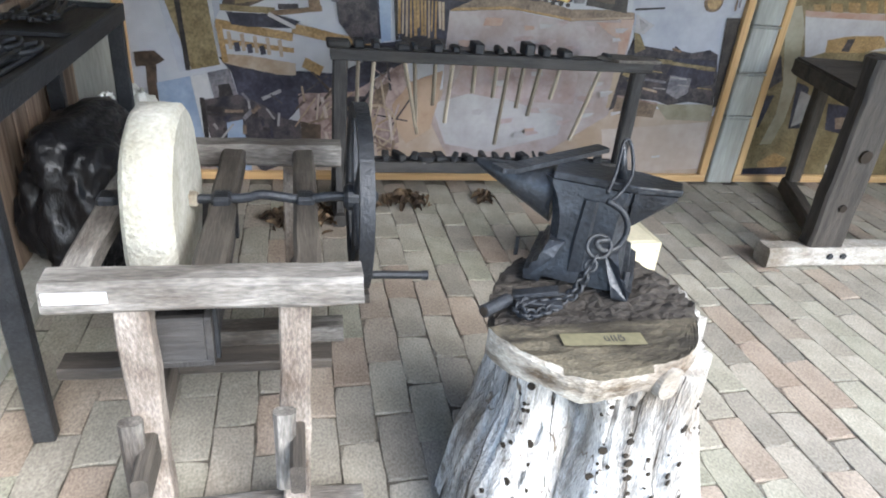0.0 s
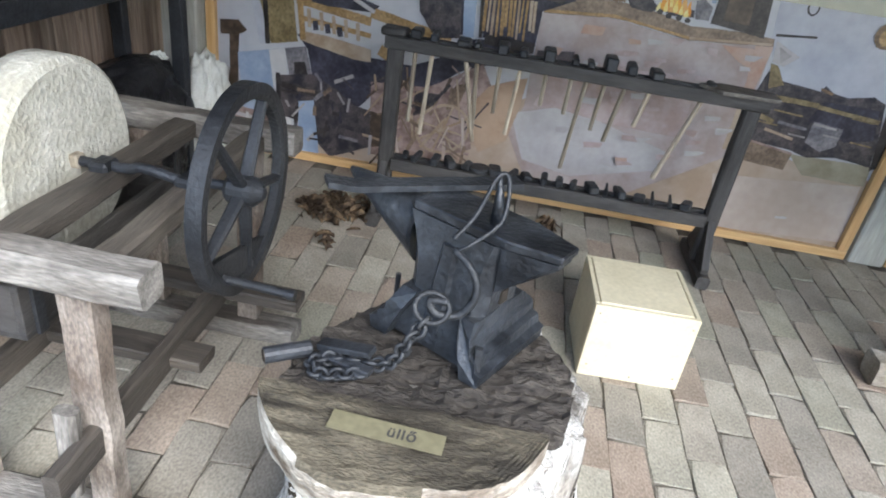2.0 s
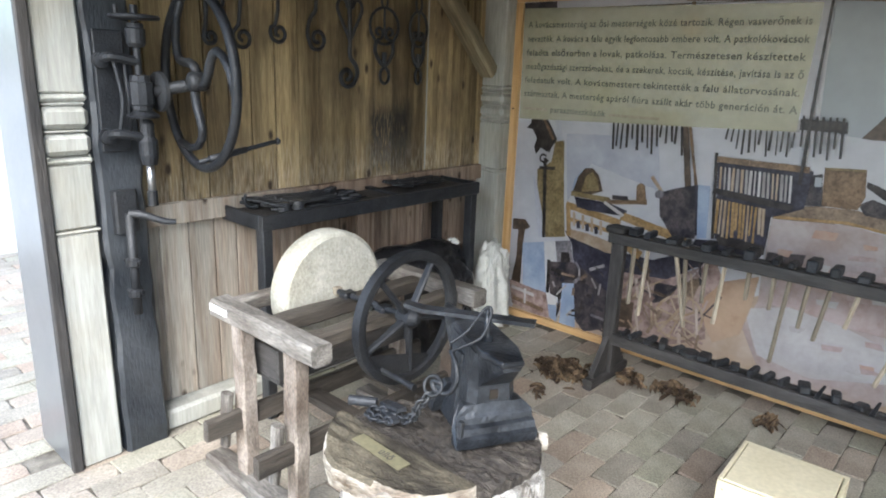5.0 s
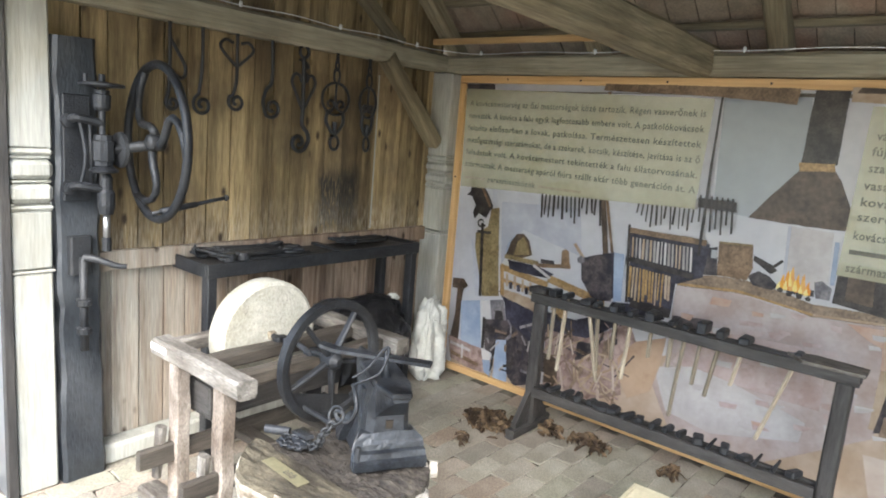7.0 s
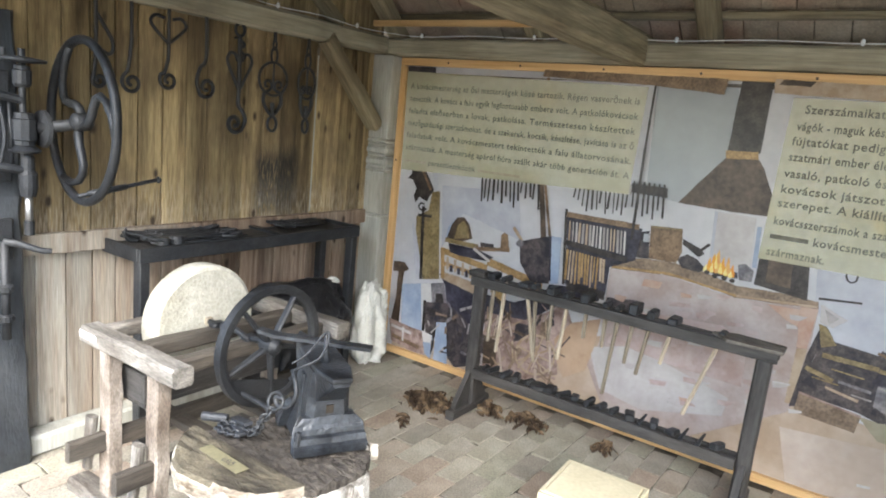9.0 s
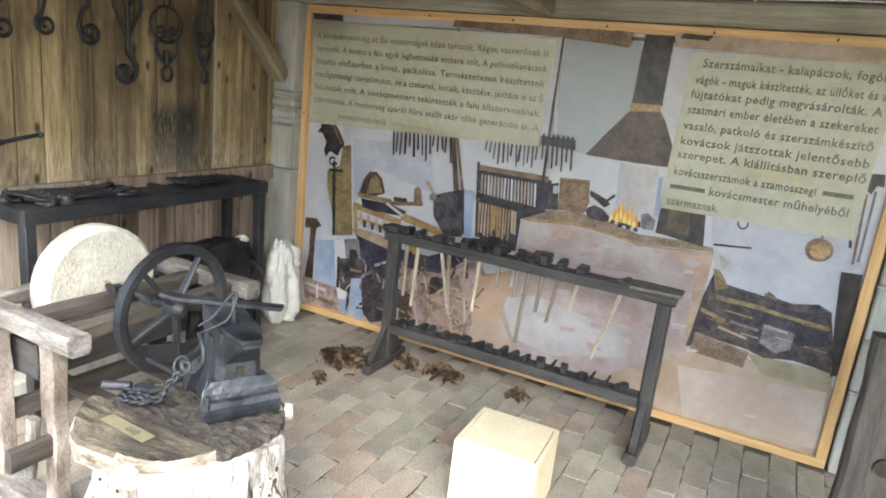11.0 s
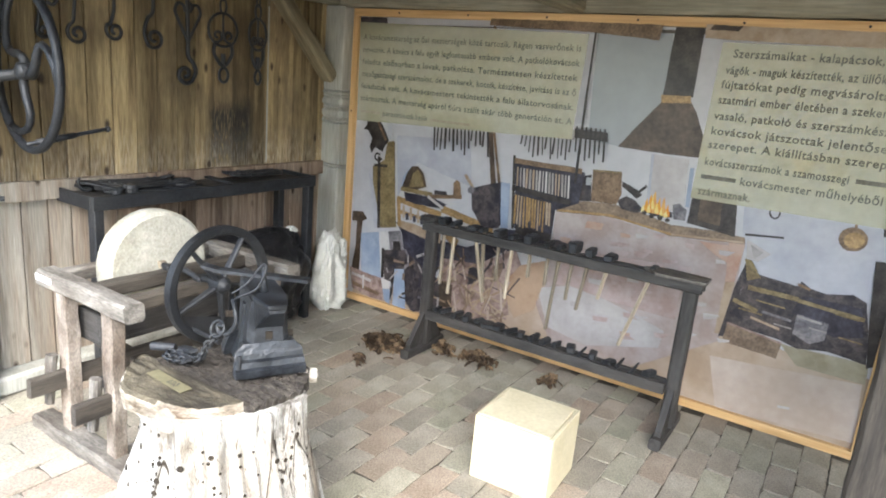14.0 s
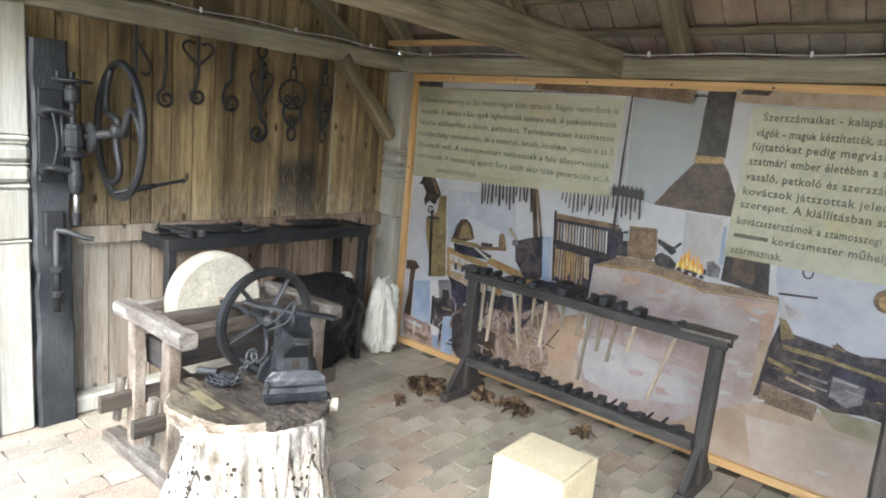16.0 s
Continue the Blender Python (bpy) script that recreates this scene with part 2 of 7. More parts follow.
def soot(m):
    """A soot patch with ragged edges on the wall above the table, and a faded band along the foot of the planks."""
    nt = m.node_tree
    hs = next(n for n in nt.nodes if n.type == "HUE_SAT")
    src = hs.inputs["Color"].links[0].from_socket
    tc = next(n for n in nt.nodes if n.type == "TEX_COORD")
    sep = nt.nodes.new("ShaderNodeSeparateXYZ")
    nt.links.new(tc.outputs["Object"], sep.inputs[0])
    nz = nt.nodes.new("ShaderNodeTexNoise")
    mp = nt.nodes.new("ShaderNodeMapping")
    mp.inputs["Scale"].default_value = (9, 22, 3)
    nt.links.new(tc.outputs["Object"], mp.inputs[0])
    nt.links.new(mp.outputs[0], nz.inputs["Vector"])
    nz.inputs["Detail"].default_value = 5

    def op(kind, a, b):
        n = nt.nodes.new("ShaderNodeMath")
        n.operation = kind
        n.use_clamp = kind == "MULTIPLY"
        for k, v in enumerate((a, b)):
            if isinstance(v, (int, float)):
                n.inputs[k].default_value = v
            else:
                nt.links.new(v, n.inputs[k])
        return n.outputs[0]

    dy = op("ABSOLUTE", op("SUBTRACT", sep.outputs["Y"], 2.66), 0)
    dz = op("ABSOLUTE", op("SUBTRACT", sep.outputs["Z"], 1.24), 0)
    inside = op("MULTIPLY", curve_fac(nt, dy, 0.2, 0.13), curve_fac(nt, dz, 0.26, 0.14))
    col = ramp_mix(nt, op("MULTIPLY", inside, curve_fac(nt, nz.outputs[0], 0.27, 0.5)), src, (0.035, 0.031, 0.026))
    low = op("MULTIPLY", curve_fac(nt, sep.outputs["Z"], 1.3, 1.08), curve_fac(nt, nz.outputs[0], 0.4, 0.7))
    col = ramp_mix(nt, op("MULTIPLY", low, 0.6), col, (0.46, 0.4, 0.31))
    nt.links.new(col, hs.inputs["Color"])


soot(M_PLANK)


def knots(m):
    """Small dark knots and nail stains, longer along the board than across."""
    nt = m.node_tree
    hs = next(n for n in nt.nodes if n.type == "HUE_SAT")
    tc = next(n for n in nt.nodes if n.type == "TEX_COORD")
    src = hs.inputs["Color"].links[0].from_socket
    mp = nt.nodes.new("ShaderNodeMapping")
    mp.inputs["Scale"].default_value = (3, 9, 4.5)
    vo = nt.nodes.new("ShaderNodeTexVoronoi")
    vo.inputs["Scale"].default_value = 1.0
    nt.links.new(tc.outputs["Object"], mp.inputs[0])
    nt.links.new(mp.outputs[0], vo.inputs["Vector"])
    nt.links.new(ramp_mix(nt, curve_fac(nt, vo.outputs["Distance"], 0.17, 0.07), src, (0.05, 0.034, 0.022)), hs.inputs["Color"])


def paler_front(m):
    """Boards turn pale grey towards the open front of the shed, in streaks of noise."""
    nt = m.node_tree
    hs = next(n for n in nt.nodes if n.type == "HUE_SAT")
    tc = next(n for n in nt.nodes if n.type == "TEX_COORD")
    src = hs.inputs["Color"].links[0].from_socket
    sep = nt.nodes.new("ShaderNodeSeparateXYZ")
    nt.links.new(tc.outputs["Object"], sep.inputs[0])
    mp = nt.nodes.new("ShaderNodeMapping")
    mp.inputs["Scale"].default_value = (20, 20, 1.6)
    nz = nt.nodes.new("ShaderNodeTexNoise")
    nz.inputs["Scale"].default_value, nz.inputs["Detail"].default_value = 1.0, 5.0
    nt.links.new(tc.outputs["Object"], mp.inputs[0])
    nt.links.new(mp.outputs[0], nz.inputs["Vector"])
    mul = nt.nodes.new("ShaderNodeMath")
    mul.operation = "MULTIPLY"
    nt.links.new(curve_fac(nt, sep.outputs["Y"], 2.15, 1.35), mul.inputs[0])
    nt.links.new(curve_fac(nt, nz.outputs[0], 0.25, 0.6), mul.inputs[1])
    nt.links.new(ramp_mix(nt, mul.outputs[0], src, (0.4, 0.37, 0.315)), hs.inputs["Color"])


paler_front(M_PLANKLOW)
knots(M_PLANKLOW)
knots(M_PLANK)


# ---- building helpers ----
def grain_axes(me):
    """Stores each vertex's place along and across the mesh's own long axis, so that wood grain runs along every bar."""
    n = len(me.vertices)
    if n < 4:
        return
    co = np.empty(n * 3, dtype=np.float32)
    me.vertices.foreach_get("co", co)
    co = co.reshape(n, 3)
    mid = co.mean(0)
    val, vec = np.linalg.eigh(np.cov((co - mid).T))
    vec = vec[:, ::-1] * np.sign(vec[:, ::-1].sum(0) + 1e-6)
    out = ((co - mid) @ vec + mid.sum() * np.array([1.0, 3.1, 5.3])).astype(np.float32)
    me.attributes.new("grain", "FLOAT_VECTOR", "POINT").data.foreach_set("vector", out.ravel())


def part(name, bm, material, parent=None, label="", smooth=False):
    me = bpy.data.meshes.new(name)
    bm.normal_update()
    bm.to_mesh(me)
    bm.free()
    if smooth:
        for p in me.polygons:
            p.use_smooth = True
    me.materials.append(material)
    grain_axes(me)
    ob = new(name, me)
    if parent:
        ob.parent = parent
        w = Matrix.Translation(parent.location)
        if parent.parent:
            w = Matrix.Translation(parent.parent.location) if parent.type == "MESH" else w
        ob.matrix_parent_inverse = w.inverted() if parent.type != "MESH" else Matrix()
    if label:
        ob["label"] = label
    return ob


def thing(name, base, label, category, group="", kind=""):
    ob = new(name)
    ob.location = base
    return tagged(ob, label, category, group, kind)


def solo(name, bm, material, label, category, group="", kind="", smooth=False):
    return tagged(part(name, bm, material, smooth=smooth), label, category, group, kind)


def block(bm, lo, hi, bev=0.004, m=None, rough=0.0):
    """A bevelled block between two corners, moved by the matrix m, with corners worn by rough."""
    vs = bmesh.ops.create_cube(bm, size=1)["verts"]
    for v in vs:
        v.co = Vector([lo[k] + (v.co[k] + 0.5) * (hi[k] - lo[k]) for k in range(3)])
        if rough:
            v.co += Vector((random.uniform(-rough, rough), random.uniform(-rough, rough), random.uniform(-rough, rough)))
    if bev:
        es = list({e for v in vs for e in v.link_edges})
        r = bmesh.ops.bevel(bm, geom=es, offset=bev, segments=1, affect="EDGES")
        vs = list({v for f in r["faces"] for v in f.verts})
    if m is not None:
        bmesh.ops.transform(bm, matrix=m, verts=vs)
    return bm


def timber(bm, p0, p1, w, h, up=(0, 0, 1), wear=0.003, seg=0.09, taper=1.0, chamfer=0.15):
    """A hewn bar from p0 to p1: an eight-sided section, with slow waviness and worn arrises."""
    p0, p1 = Vector(p0), Vector(p1)
    ax = (p1 - p0).normalized()
    side = ax.cross(Vector(up)).normalized()
    top = side.cross(ax).normalized()
    n = max(2, int((p1 - p0).length / seg))
    c = min(w, h) * chamfer
    sec = [(-w / 2 + c, -h / 2), (w / 2 - c, -h / 2), (w / 2, -h / 2 + c), (w / 2, h / 2 - c), (w / 2 - c, h / 2), (-w / 2 + c, h / 2), (-w / 2, h / 2 - c), (-w / 2, -h / 2 + c)]
    rings = []
    off = Vector((random.uniform(0, 50), random.uniform(0, 50), random.uniform(0, 50)))
    for i in range(n + 1):
        k = i / n
        s = 1 + (taper - 1) * k
        ring = []
        for a, b in sec:
            co = p0.lerp(p1, k) + side * a * s + top * b * s
            co += noise.noise_vector(co * 9 + off) * wear + noise.noise_vector(co * 30 + off) * wear * 0.5
            ring.append(bm.verts.new(co))
        rings.append(ring)
    for r0, r1 in zip(rings, rings[1:]):
        for k in range(8):
            bm.faces.new((r0[k], r0[(k + 1) % 8], r1[(k + 1) % 8], r1[k]))
    bm.faces.new(rings[0][::-1])
    bm.faces.new(rings[-1])
    return bm


def tube(bm, pts, r, seg=8, r_end=None, closed=False):
    """A round bar along points; r_end tapers it."""
    pts = [Vector(p) for p in pts]
    n = len(pts)
    rings = []
    ref = Vector((0.3, 0.2, 0.93))
    for i, p in enumerate(pts):
        a = pts[(i - 1) % n] if closed or i else p
        b = pts[(i + 1) % n] if closed or i < n - 1 else p
        t = (b - a).normalized()
        s = t.cross(ref)
        if s.length < 0.05:
            s = t.cross(Vector((1, 0, 0)))
        s.normalize()
        u = s.cross(t)
        ref = u if u.length else ref
        rr = r if r_end is None else r + (r_end - r) * i / (n - 1)
        rings.append([bm.verts.new(p + (s * math.cos(q) + u * math.sin(q)) * rr) for q in [2 * math.pi * k / seg for k in range(seg)]])
    pairs = list(zip(rings, rings[1:])) + ([(rings[-1], rings[0])] if closed else [])
    for r0, r1 in pairs:
        for k in range(seg):
            bm.faces.new((r0[k], r0[(k + 1) % seg], r1[(k + 1) % seg], r1[k]))
    if not closed:
        bm.faces.new(rings[0][::-1])
        bm.faces.new(rings[-1])
    return bm


def lathe(bm, prof, centre, axis="z", seg=24, warp=0.0):
    """Turns a profile of (radius, height) about an axis through centre."""
    rings = []
    c = Vector(centre)
    for r, h in prof:
        ring = []
        for k in range(seg):
            q = 2 * math.pi * k / seg
            a, b = r * math.cos(q), r * math.sin(q)
            v = {"z": Vector((a, b, h)), "x": Vector((h, a, b)), "y": Vector((b, h, a))}[axis]
            if warp:
                v += noise.noise_vector((v + c) * 7) * warp
            ring.append(bm.verts.new(c + v))
        rings.append(ring)
    for r0, r1 in zip(rings, rings[1:]):
        for k in range(seg):
            bm.faces.new((r0[k], r0[(k + 1) % seg], r1[(k + 1) % seg], r1[k]))
    bm.faces.new(rings[0][::-1])
    bm.faces.new(rings[-1])
    return bm


def slab(bm, outline, z0, z1):
    """A flat plate with that outline in plan between two heights."""
    lo = [bm.verts.new((x, y, z0)) for x, y in outline]
    hi = [bm.verts.new((x, y, z1)) for x, y in outline]
    n = len(outline)
    for k in range(n):
        bm.faces.new((lo[k], lo[(k + 1) % n], hi[(k + 1) % n], hi[k]))
    bm.faces.new(lo[::-1])
    bm.faces.new(hi)
    return bm


def smooth_path(pts, n=6):
    """More points along a soft curve through pts."""
    pts = [Vector(p) for p in pts]
    out = []
    for i in range(len(pts) - 1):
        a, b, c, d = pts[max(i - 1, 0)], pts[i], pts[i + 1], pts[min(i + 2, len(pts) - 1)]
        for k in range(n):
            t = k / n
            out.append(0.5 * (2 * b + (c - a) * t + (2 * a - 5 * b + 4 * c - d) * t * t + (3 * b - a - 3 * c + d) * t ** 3))
    return out + [pts[-1]]


def B():
    return bmesh.new()


# ---- structure ----
WX, WY, PLATE = -0.98, 3.6, 2.13      # plank wall, poster wall, underside of the wall plates

ground = solo("ground", slab(B(), [(-60, -60), (60, -60), (60, 60), (-60, 60)], -0.16, -0.06), M_GROUND, "pale trodden open ground around the shed", "ground", kind="structure")

# poster wall: boarding behind the posters
back = thing("wall_back", (2.0, WY + 0.07, 0), "plain boarded back wall behind the posters", "wall", kind="structure")
part("boarding", block(B(), (WX - 0.1, WY + 0.03, 0), (5.3, WY + 0.11, PLATE + 0.02), 0), M_BEAM, back)
right = solo("wall_right", block(B(), (5.2, 0.8, 0), (5.3, WY + 0.03, 2.3), 0.003), M_PLANK, "plain brown boarded side wall", "wall", kind="structure")

# plank wall
left = thing("wall_left", (WX - 0.02, 2.3, 0), "vertical brown wooden plank wall with open joints", "wall", kind="structure")
y = 1.0
while y < 3.58:
    w = random.uniform(0.105, 0.145)
    y1 = min(y + w, 3.6)
    g = random.uniform(0.001, 0.004)
    y1 = 2.945 if y < 2.945 < y1 else y1
    y = 2.957 if abs(y - 2.945) < 1e-6 else y
    dx = random.uniform(-0.004, 0.004)
    part("plank", block(B(), (WX - 0.025 + dx, y + g, 1.0), (WX + dx, y1 - g, 2.2), 0.003), M_PLANK, left)
    part("plank", block(B(), (WX - 0.03 - dx, y + g + 0.01, 0.02), (WX - 0.006 - dx, y1 - g + 0.01, 1.0), 0.003), M_PLANKLOW, left)
    zt = 3.5 - abs(y + w / 2 - 2.2) * 0.869 + 0.12
    part("plank", block(B(), (WX - 0.05 + dx, y + g, 2.2), (WX - 0.026 + dx, y1 - g, max(2.28, zt)), 0.002), M_PLANK, left)
    y = y1
part("rail", timber(B(), (WX + 0.022, 1.17, 0.994), (WX + 0.022, 3.47, 0.994), 0.036, 0.095, wear=0.004, chamfer=0.08), M_PLANKLOW, left, "horizontal ledge board")
# pale strip on the boards, painted daylight of an open joint
part("pale_split", block(B(), (WX + 0.002, 2.945, 1.05), (WX + 0.006, 2.955, 2.05), 0.001), M_GREYWOOD, left, "pale strip painted as daylight showing through a plank joint")
part("sill_beam", timber(B(), (WX + 0.05, 1.17, 0.05), (WX + 0.05, 3.5, 0.05), 0.12, 0.1), M_GREYWOOD, left, "pale grey sill beam")
part("stud_brace", timber(B(), (WX + 0.06, 2.95, 2.16), (WX + 0.06, 3.475, 1.64), 0.09, 0.115, up=(1, 0, 0), wear=0.006), M_RAFTER, left, "diagonal corner brace")
for ya, yb in ((1.0, 2.93), (2.972, 3.62)):
    part("backing", block(B(), (WX - 0.07, ya, 0.0), (WX - 0.055, yb, 2.3), 0), M_RAFTER, left)


def post(name, x0, x1, y0, y1, rings, top, label):
    """A square pilaster with turned-looking swellings at the given heights and a plinth."""
    o = thing(name, ((x0 + x1) / 2, (y0 + y1) / 2, 0), label, "post", kind="structure")
    cuts = sorted(rings)
    z = 0.0
    for i, (c, h) in enumerate(cuts + [(top, 0)]):
        part("shaft", block(B(), (x0, y0, z + (0.002 if i else 0)), (x1, y1, c - h / 2), 0.008, rough=0.003), M_GREYWOOD, o)
        if h:
            part("moulding", block(B(), (x0 - 0.007, y0 - 0.007, c - h / 2 + 0.002), (x1 + 0.007, y1 + 0.007, c + h / 2), min(0.02, h * 0.4), rough=0.001), M_GREYWOOD, o)
        z = c + h / 2
    return o


post("post_front_left", -1.03, -0.84, 0.81, 0.965, [(1.0, 0.014), (1.272, 0.028), (1.332, 0.085), (1.43, 0.085), (1.502, 0.03)], PLATE, "pale weathered wooden post with carved rings")
post("post_corner", -1.02, -0.805, 3.48, 3.6, [(1.01, 0.02), (1.34, 0.03), (1.395, 0.07), (1.475, 0.07), (1.54, 0.03)], PLATE, "pale grey wooden corner post with carved rings")
post("post_middle", 2.715, 2.9, 3.555, 3.62, [(0.45, 0.014), (0.72, 0.012), (1.0, 0.012), (1.35, 0.035), (1.42, 0.035), (1.49, 0.035)], PLATE, "pale grey wooden post between two posters")

# steel panel at the open corner
panel = thing("steel_panel", (-1.0, 0.79, 0), "grey sheet steel door panel at the open corner", "panel", kind="structure")
part("sheet", block(B(), (-1.2, 0.77, 0.0), (-0.86, 0.79, 2.3), 0.002), M_STEELPANEL, panel)
part("edge_bar", block(B(), (-0.86, 0.765, 0.0), (-0.825, 0.805, 2.3), 0.004), M_BLACKWOOD, panel, "black edge bar")

# plates, tie beam, roof
plates = [
    ("plate_back", (WX - 0.1, 3.58, PLATE + 0.06), (5.3, 3.58, PLATE + 0.06), 0.12, 0.12),
    ("plate_left", (WX + 0.03, 0.7, PLATE + 0.065), (WX + 0.03, 3.52, PLATE + 0.065), 0.12, 0.125),
    ("plate_front", (WX - 0.1, 0.9, PLATE + 0.18), (5.3, 0.9, PLATE + 0.18), 0.12, 0.12),
]
for nm, a, b, w, h in plates:
    solo(nm, timber(B(), a, b, w, h, wear=0.006, seg=0.25), M_BEAM, "grey-brown hewn wall plate beam", "beam", kind="structure")
for x in (0.85, 4.0):
    solo("tie_beam", timber(B(), (x, 0.6, PLATE + 0.12), (x, 3.66, PLATE + 0.08), 0.15, 0.17, wear=0.008, seg=0.2), M_RAFTER, "dark hewn tie beam across the shed", "beam", kind="structure")

RIDGE_Y, RIDGE_Z, EAVE_Z = 2.2, 3.5, 2.24


def roof_z(yy):
    return RIDGE_Z - abs(yy - RIDGE_Y) * (RIDGE_Z - EAVE_Z) / 1.45


for x in (-0.9, 0.2, 1.22, 2.3, 3.4, 4.5):
    for s in (1, -1):
        yb = RIDGE_Y + (1.75 if s > 0 else -1.55)
        solo("rafter", timber(B(), (x, yb, roof_z(yb) + 0.03), (x, RIDGE_Y, RIDGE_Z + 0.03), 0.1, 0.12, wear=0.006, seg=0.2), M_RAFTER, "dark hewn rafter under the roof", "rafter", "rafters", kind="structure")
solo("gable_brace", timber(B(), (WX + 0.03, 3.08, 2.27), (WX + 0.03, 2.35, 2.75), 0.05, 0.11, up=(1, 0, 0)), M_RAFTER, "dark diagonal brace on the gable", "beam", kind="structure")
solo("pine_batten", timber(B(), (WX + 0.02, 3.44, 2.33), (0.4, 3.44, 2.33), 0.03, 0.04, wear=0.001), M_PINE, "new yellow pine batten under the eaves", "batten", kind="structure")

slope = math.atan2(RIDGE_Z - EAVE_Z, 1.45)
for s in (1, -1):
    k = 0
    while True:
        d = 0.12 + 0.26 * k
        yy = RIDGE_Y + s * ((1.9 if s > 0 else 1.6) - d * math.cos(slope))
        if (yy - RIDGE_Y) * s < 0.08:
            break
        solo("batten", timber(B(), (WX - 0.2, yy, roof_z(yy) + 0.13), (5.4, yy, roof_z(yy) + 0.13), 0.06, 0.04, wear=0.004, seg=0.5), M_RAFTER, "rough grey roof batten", "batten", "roof battens", kind="structure")
        k += 1

# roof covering: rows of long narrow tiles, one sheet of many
roof = thing("roof", (2.0, RIDGE_Y, RIDGE_Z), "old clay tile roof seen from below", "roof", kind="structure")
for s in (1, -1):
    bm = B()
    run = 1.95 if s > 0 else 1.66
    rows_n = 8 if s > 0 else 7
    L = run / math.cos(slope)
    for r in range(rows_n):
        x = WX - 0.22 + (0.08 if r % 2 else 0)
        while x < 5.4:
            w = 0.165
            a0, a1 = r * L / rows_n - 0.06, (r + 1) * L / rows_n + 0.03
            lift = random.uniform(0, 0.012)
            for z0 in (0.165,):
                pts = []
                for a, dz in ((a0, 0.02), (a1, 0.0)):
                    yy = RIDGE_Y + s * (run - a * math.cos(slope))
                    zz = RIDGE_Z - (run - a * math.cos(slope)) * math.tan(slope) + z0 + dz + lift
                    pts.append((yy, zz))
                vs = []
                for t in (0, 0.018):
                    for (yy, zz) in pts:
                        for xx in (x + 0.003, x + w - 0.003):
                            vs.append(bm.verts.new((xx, yy, zz + t)))
                for f in ((0, 1, 3, 2), (4, 6, 7, 5), (0, 4, 5, 1), (2, 3, 7, 6), (0, 2, 6, 4), (1, 5, 7, 3)):
                    bm.faces.new([vs[i] for i in f])
            x += w
    part("tiles", bm, M_TILE, roof)
    bm = B()
    ya, yb = RIDGE_Y + s * (run + 0.05), RIDGE_Y
    za = RIDGE_Z - (run + 0.05) * math.tan(slope) + 0.225
    vs = [bm.verts.new(p) for p in ((WX - 0.25, ya, za), (5.45, ya, za), (5.45, yb, RIDGE_Z + 0.225), (WX - 0.25, yb, RIDGE_Z + 0.225))]
    bm.faces.new(vs)
    part("tile_backs", bm, M_TILE, roof)

# fairy-light cable along the plates
bm = B()
pts = [(WX + 0.1, 1.2 + 0.33 * i, PLATE + 0.135 + 0.012 * (i % 2)) for i in range(8)] + [(-0.6 + 0.42 * i, 3.51, PLATE + 0.125 + 0.01 * (i % 2)) for i in range(14)]
tube(bm, smooth_path(pts, 4), 0.0025, 6)
cable = thing("light_cable", (0, 3.5, PLATE + 0.12), "thin white cable with small bulbs along the beams", "cable")
part("cable", bm, M_CABLE, cable)
for p in pts[::2]:
    part("bulb", lathe(B(), [(0.003, -0.018), (0.009, -0.01), (0.01, 0.006), (0.004, 0.014)], (p[0], p[1], p[2] + 0.008), seg=8), M_CABLE, cable, "small white bulb", smooth=True)


# ---- posters ----
def poster_frame(o, x0, x1, z1, w=0.05):
    y0, y1 = WY - 0.035, WY + 0.002
    part("frame_bottom", block(B(), (x0, y0, 0.004), (x1, y1, w), 0.003), M_PINE, o)
    part("frame_top", block(B(), (x0, y0, z1 - w), (x1, y1, z1), 0.003), M_PINE, o)
    part("frame_side", block(B(), (x0, y0, w + 0.002), (x0 + w, y1, z1 - w - 0.002), 0.003), M_PINE, o)
    part("frame_side", block(B(), (x1 - w, y0, w + 0.002), (x1, y1, z1 - w - 0.002), 0.003), M_PINE, o)
    for k in range(6):
        xx = x0 + 0.4 + (x1 - x0 - 0.8) * k / 5
        part("screw", lathe(B(), [(0.007, 0), (0.006, 0.003)], (xx, y0 - 0.003, z1 - w / 2), "y", 8), M_BLACKWOOD, o)
    part("screw", lathe(B(), [(0.007, 0), (0.006, 0.003)], (x0 + w / 2, y0 - 0.003, 1.42), "y", 8), M_BLACKWOOD, o)


POSTER_Z = 2.125
poster = thing("forge_poster", (0.95, WY, 0), "large glossy photo poster of a forge interior in a pine frame", "poster")
poster_frame(poster, -0.8, 2.7, POSTER_Z)
poster2 = thing("workshop_poster", (4.0, WY, 0), "large glossy photo poster of a workshop in a pine frame", "poster")
poster_frame(poster2, 2.91, 5.1, POSTER_Z)


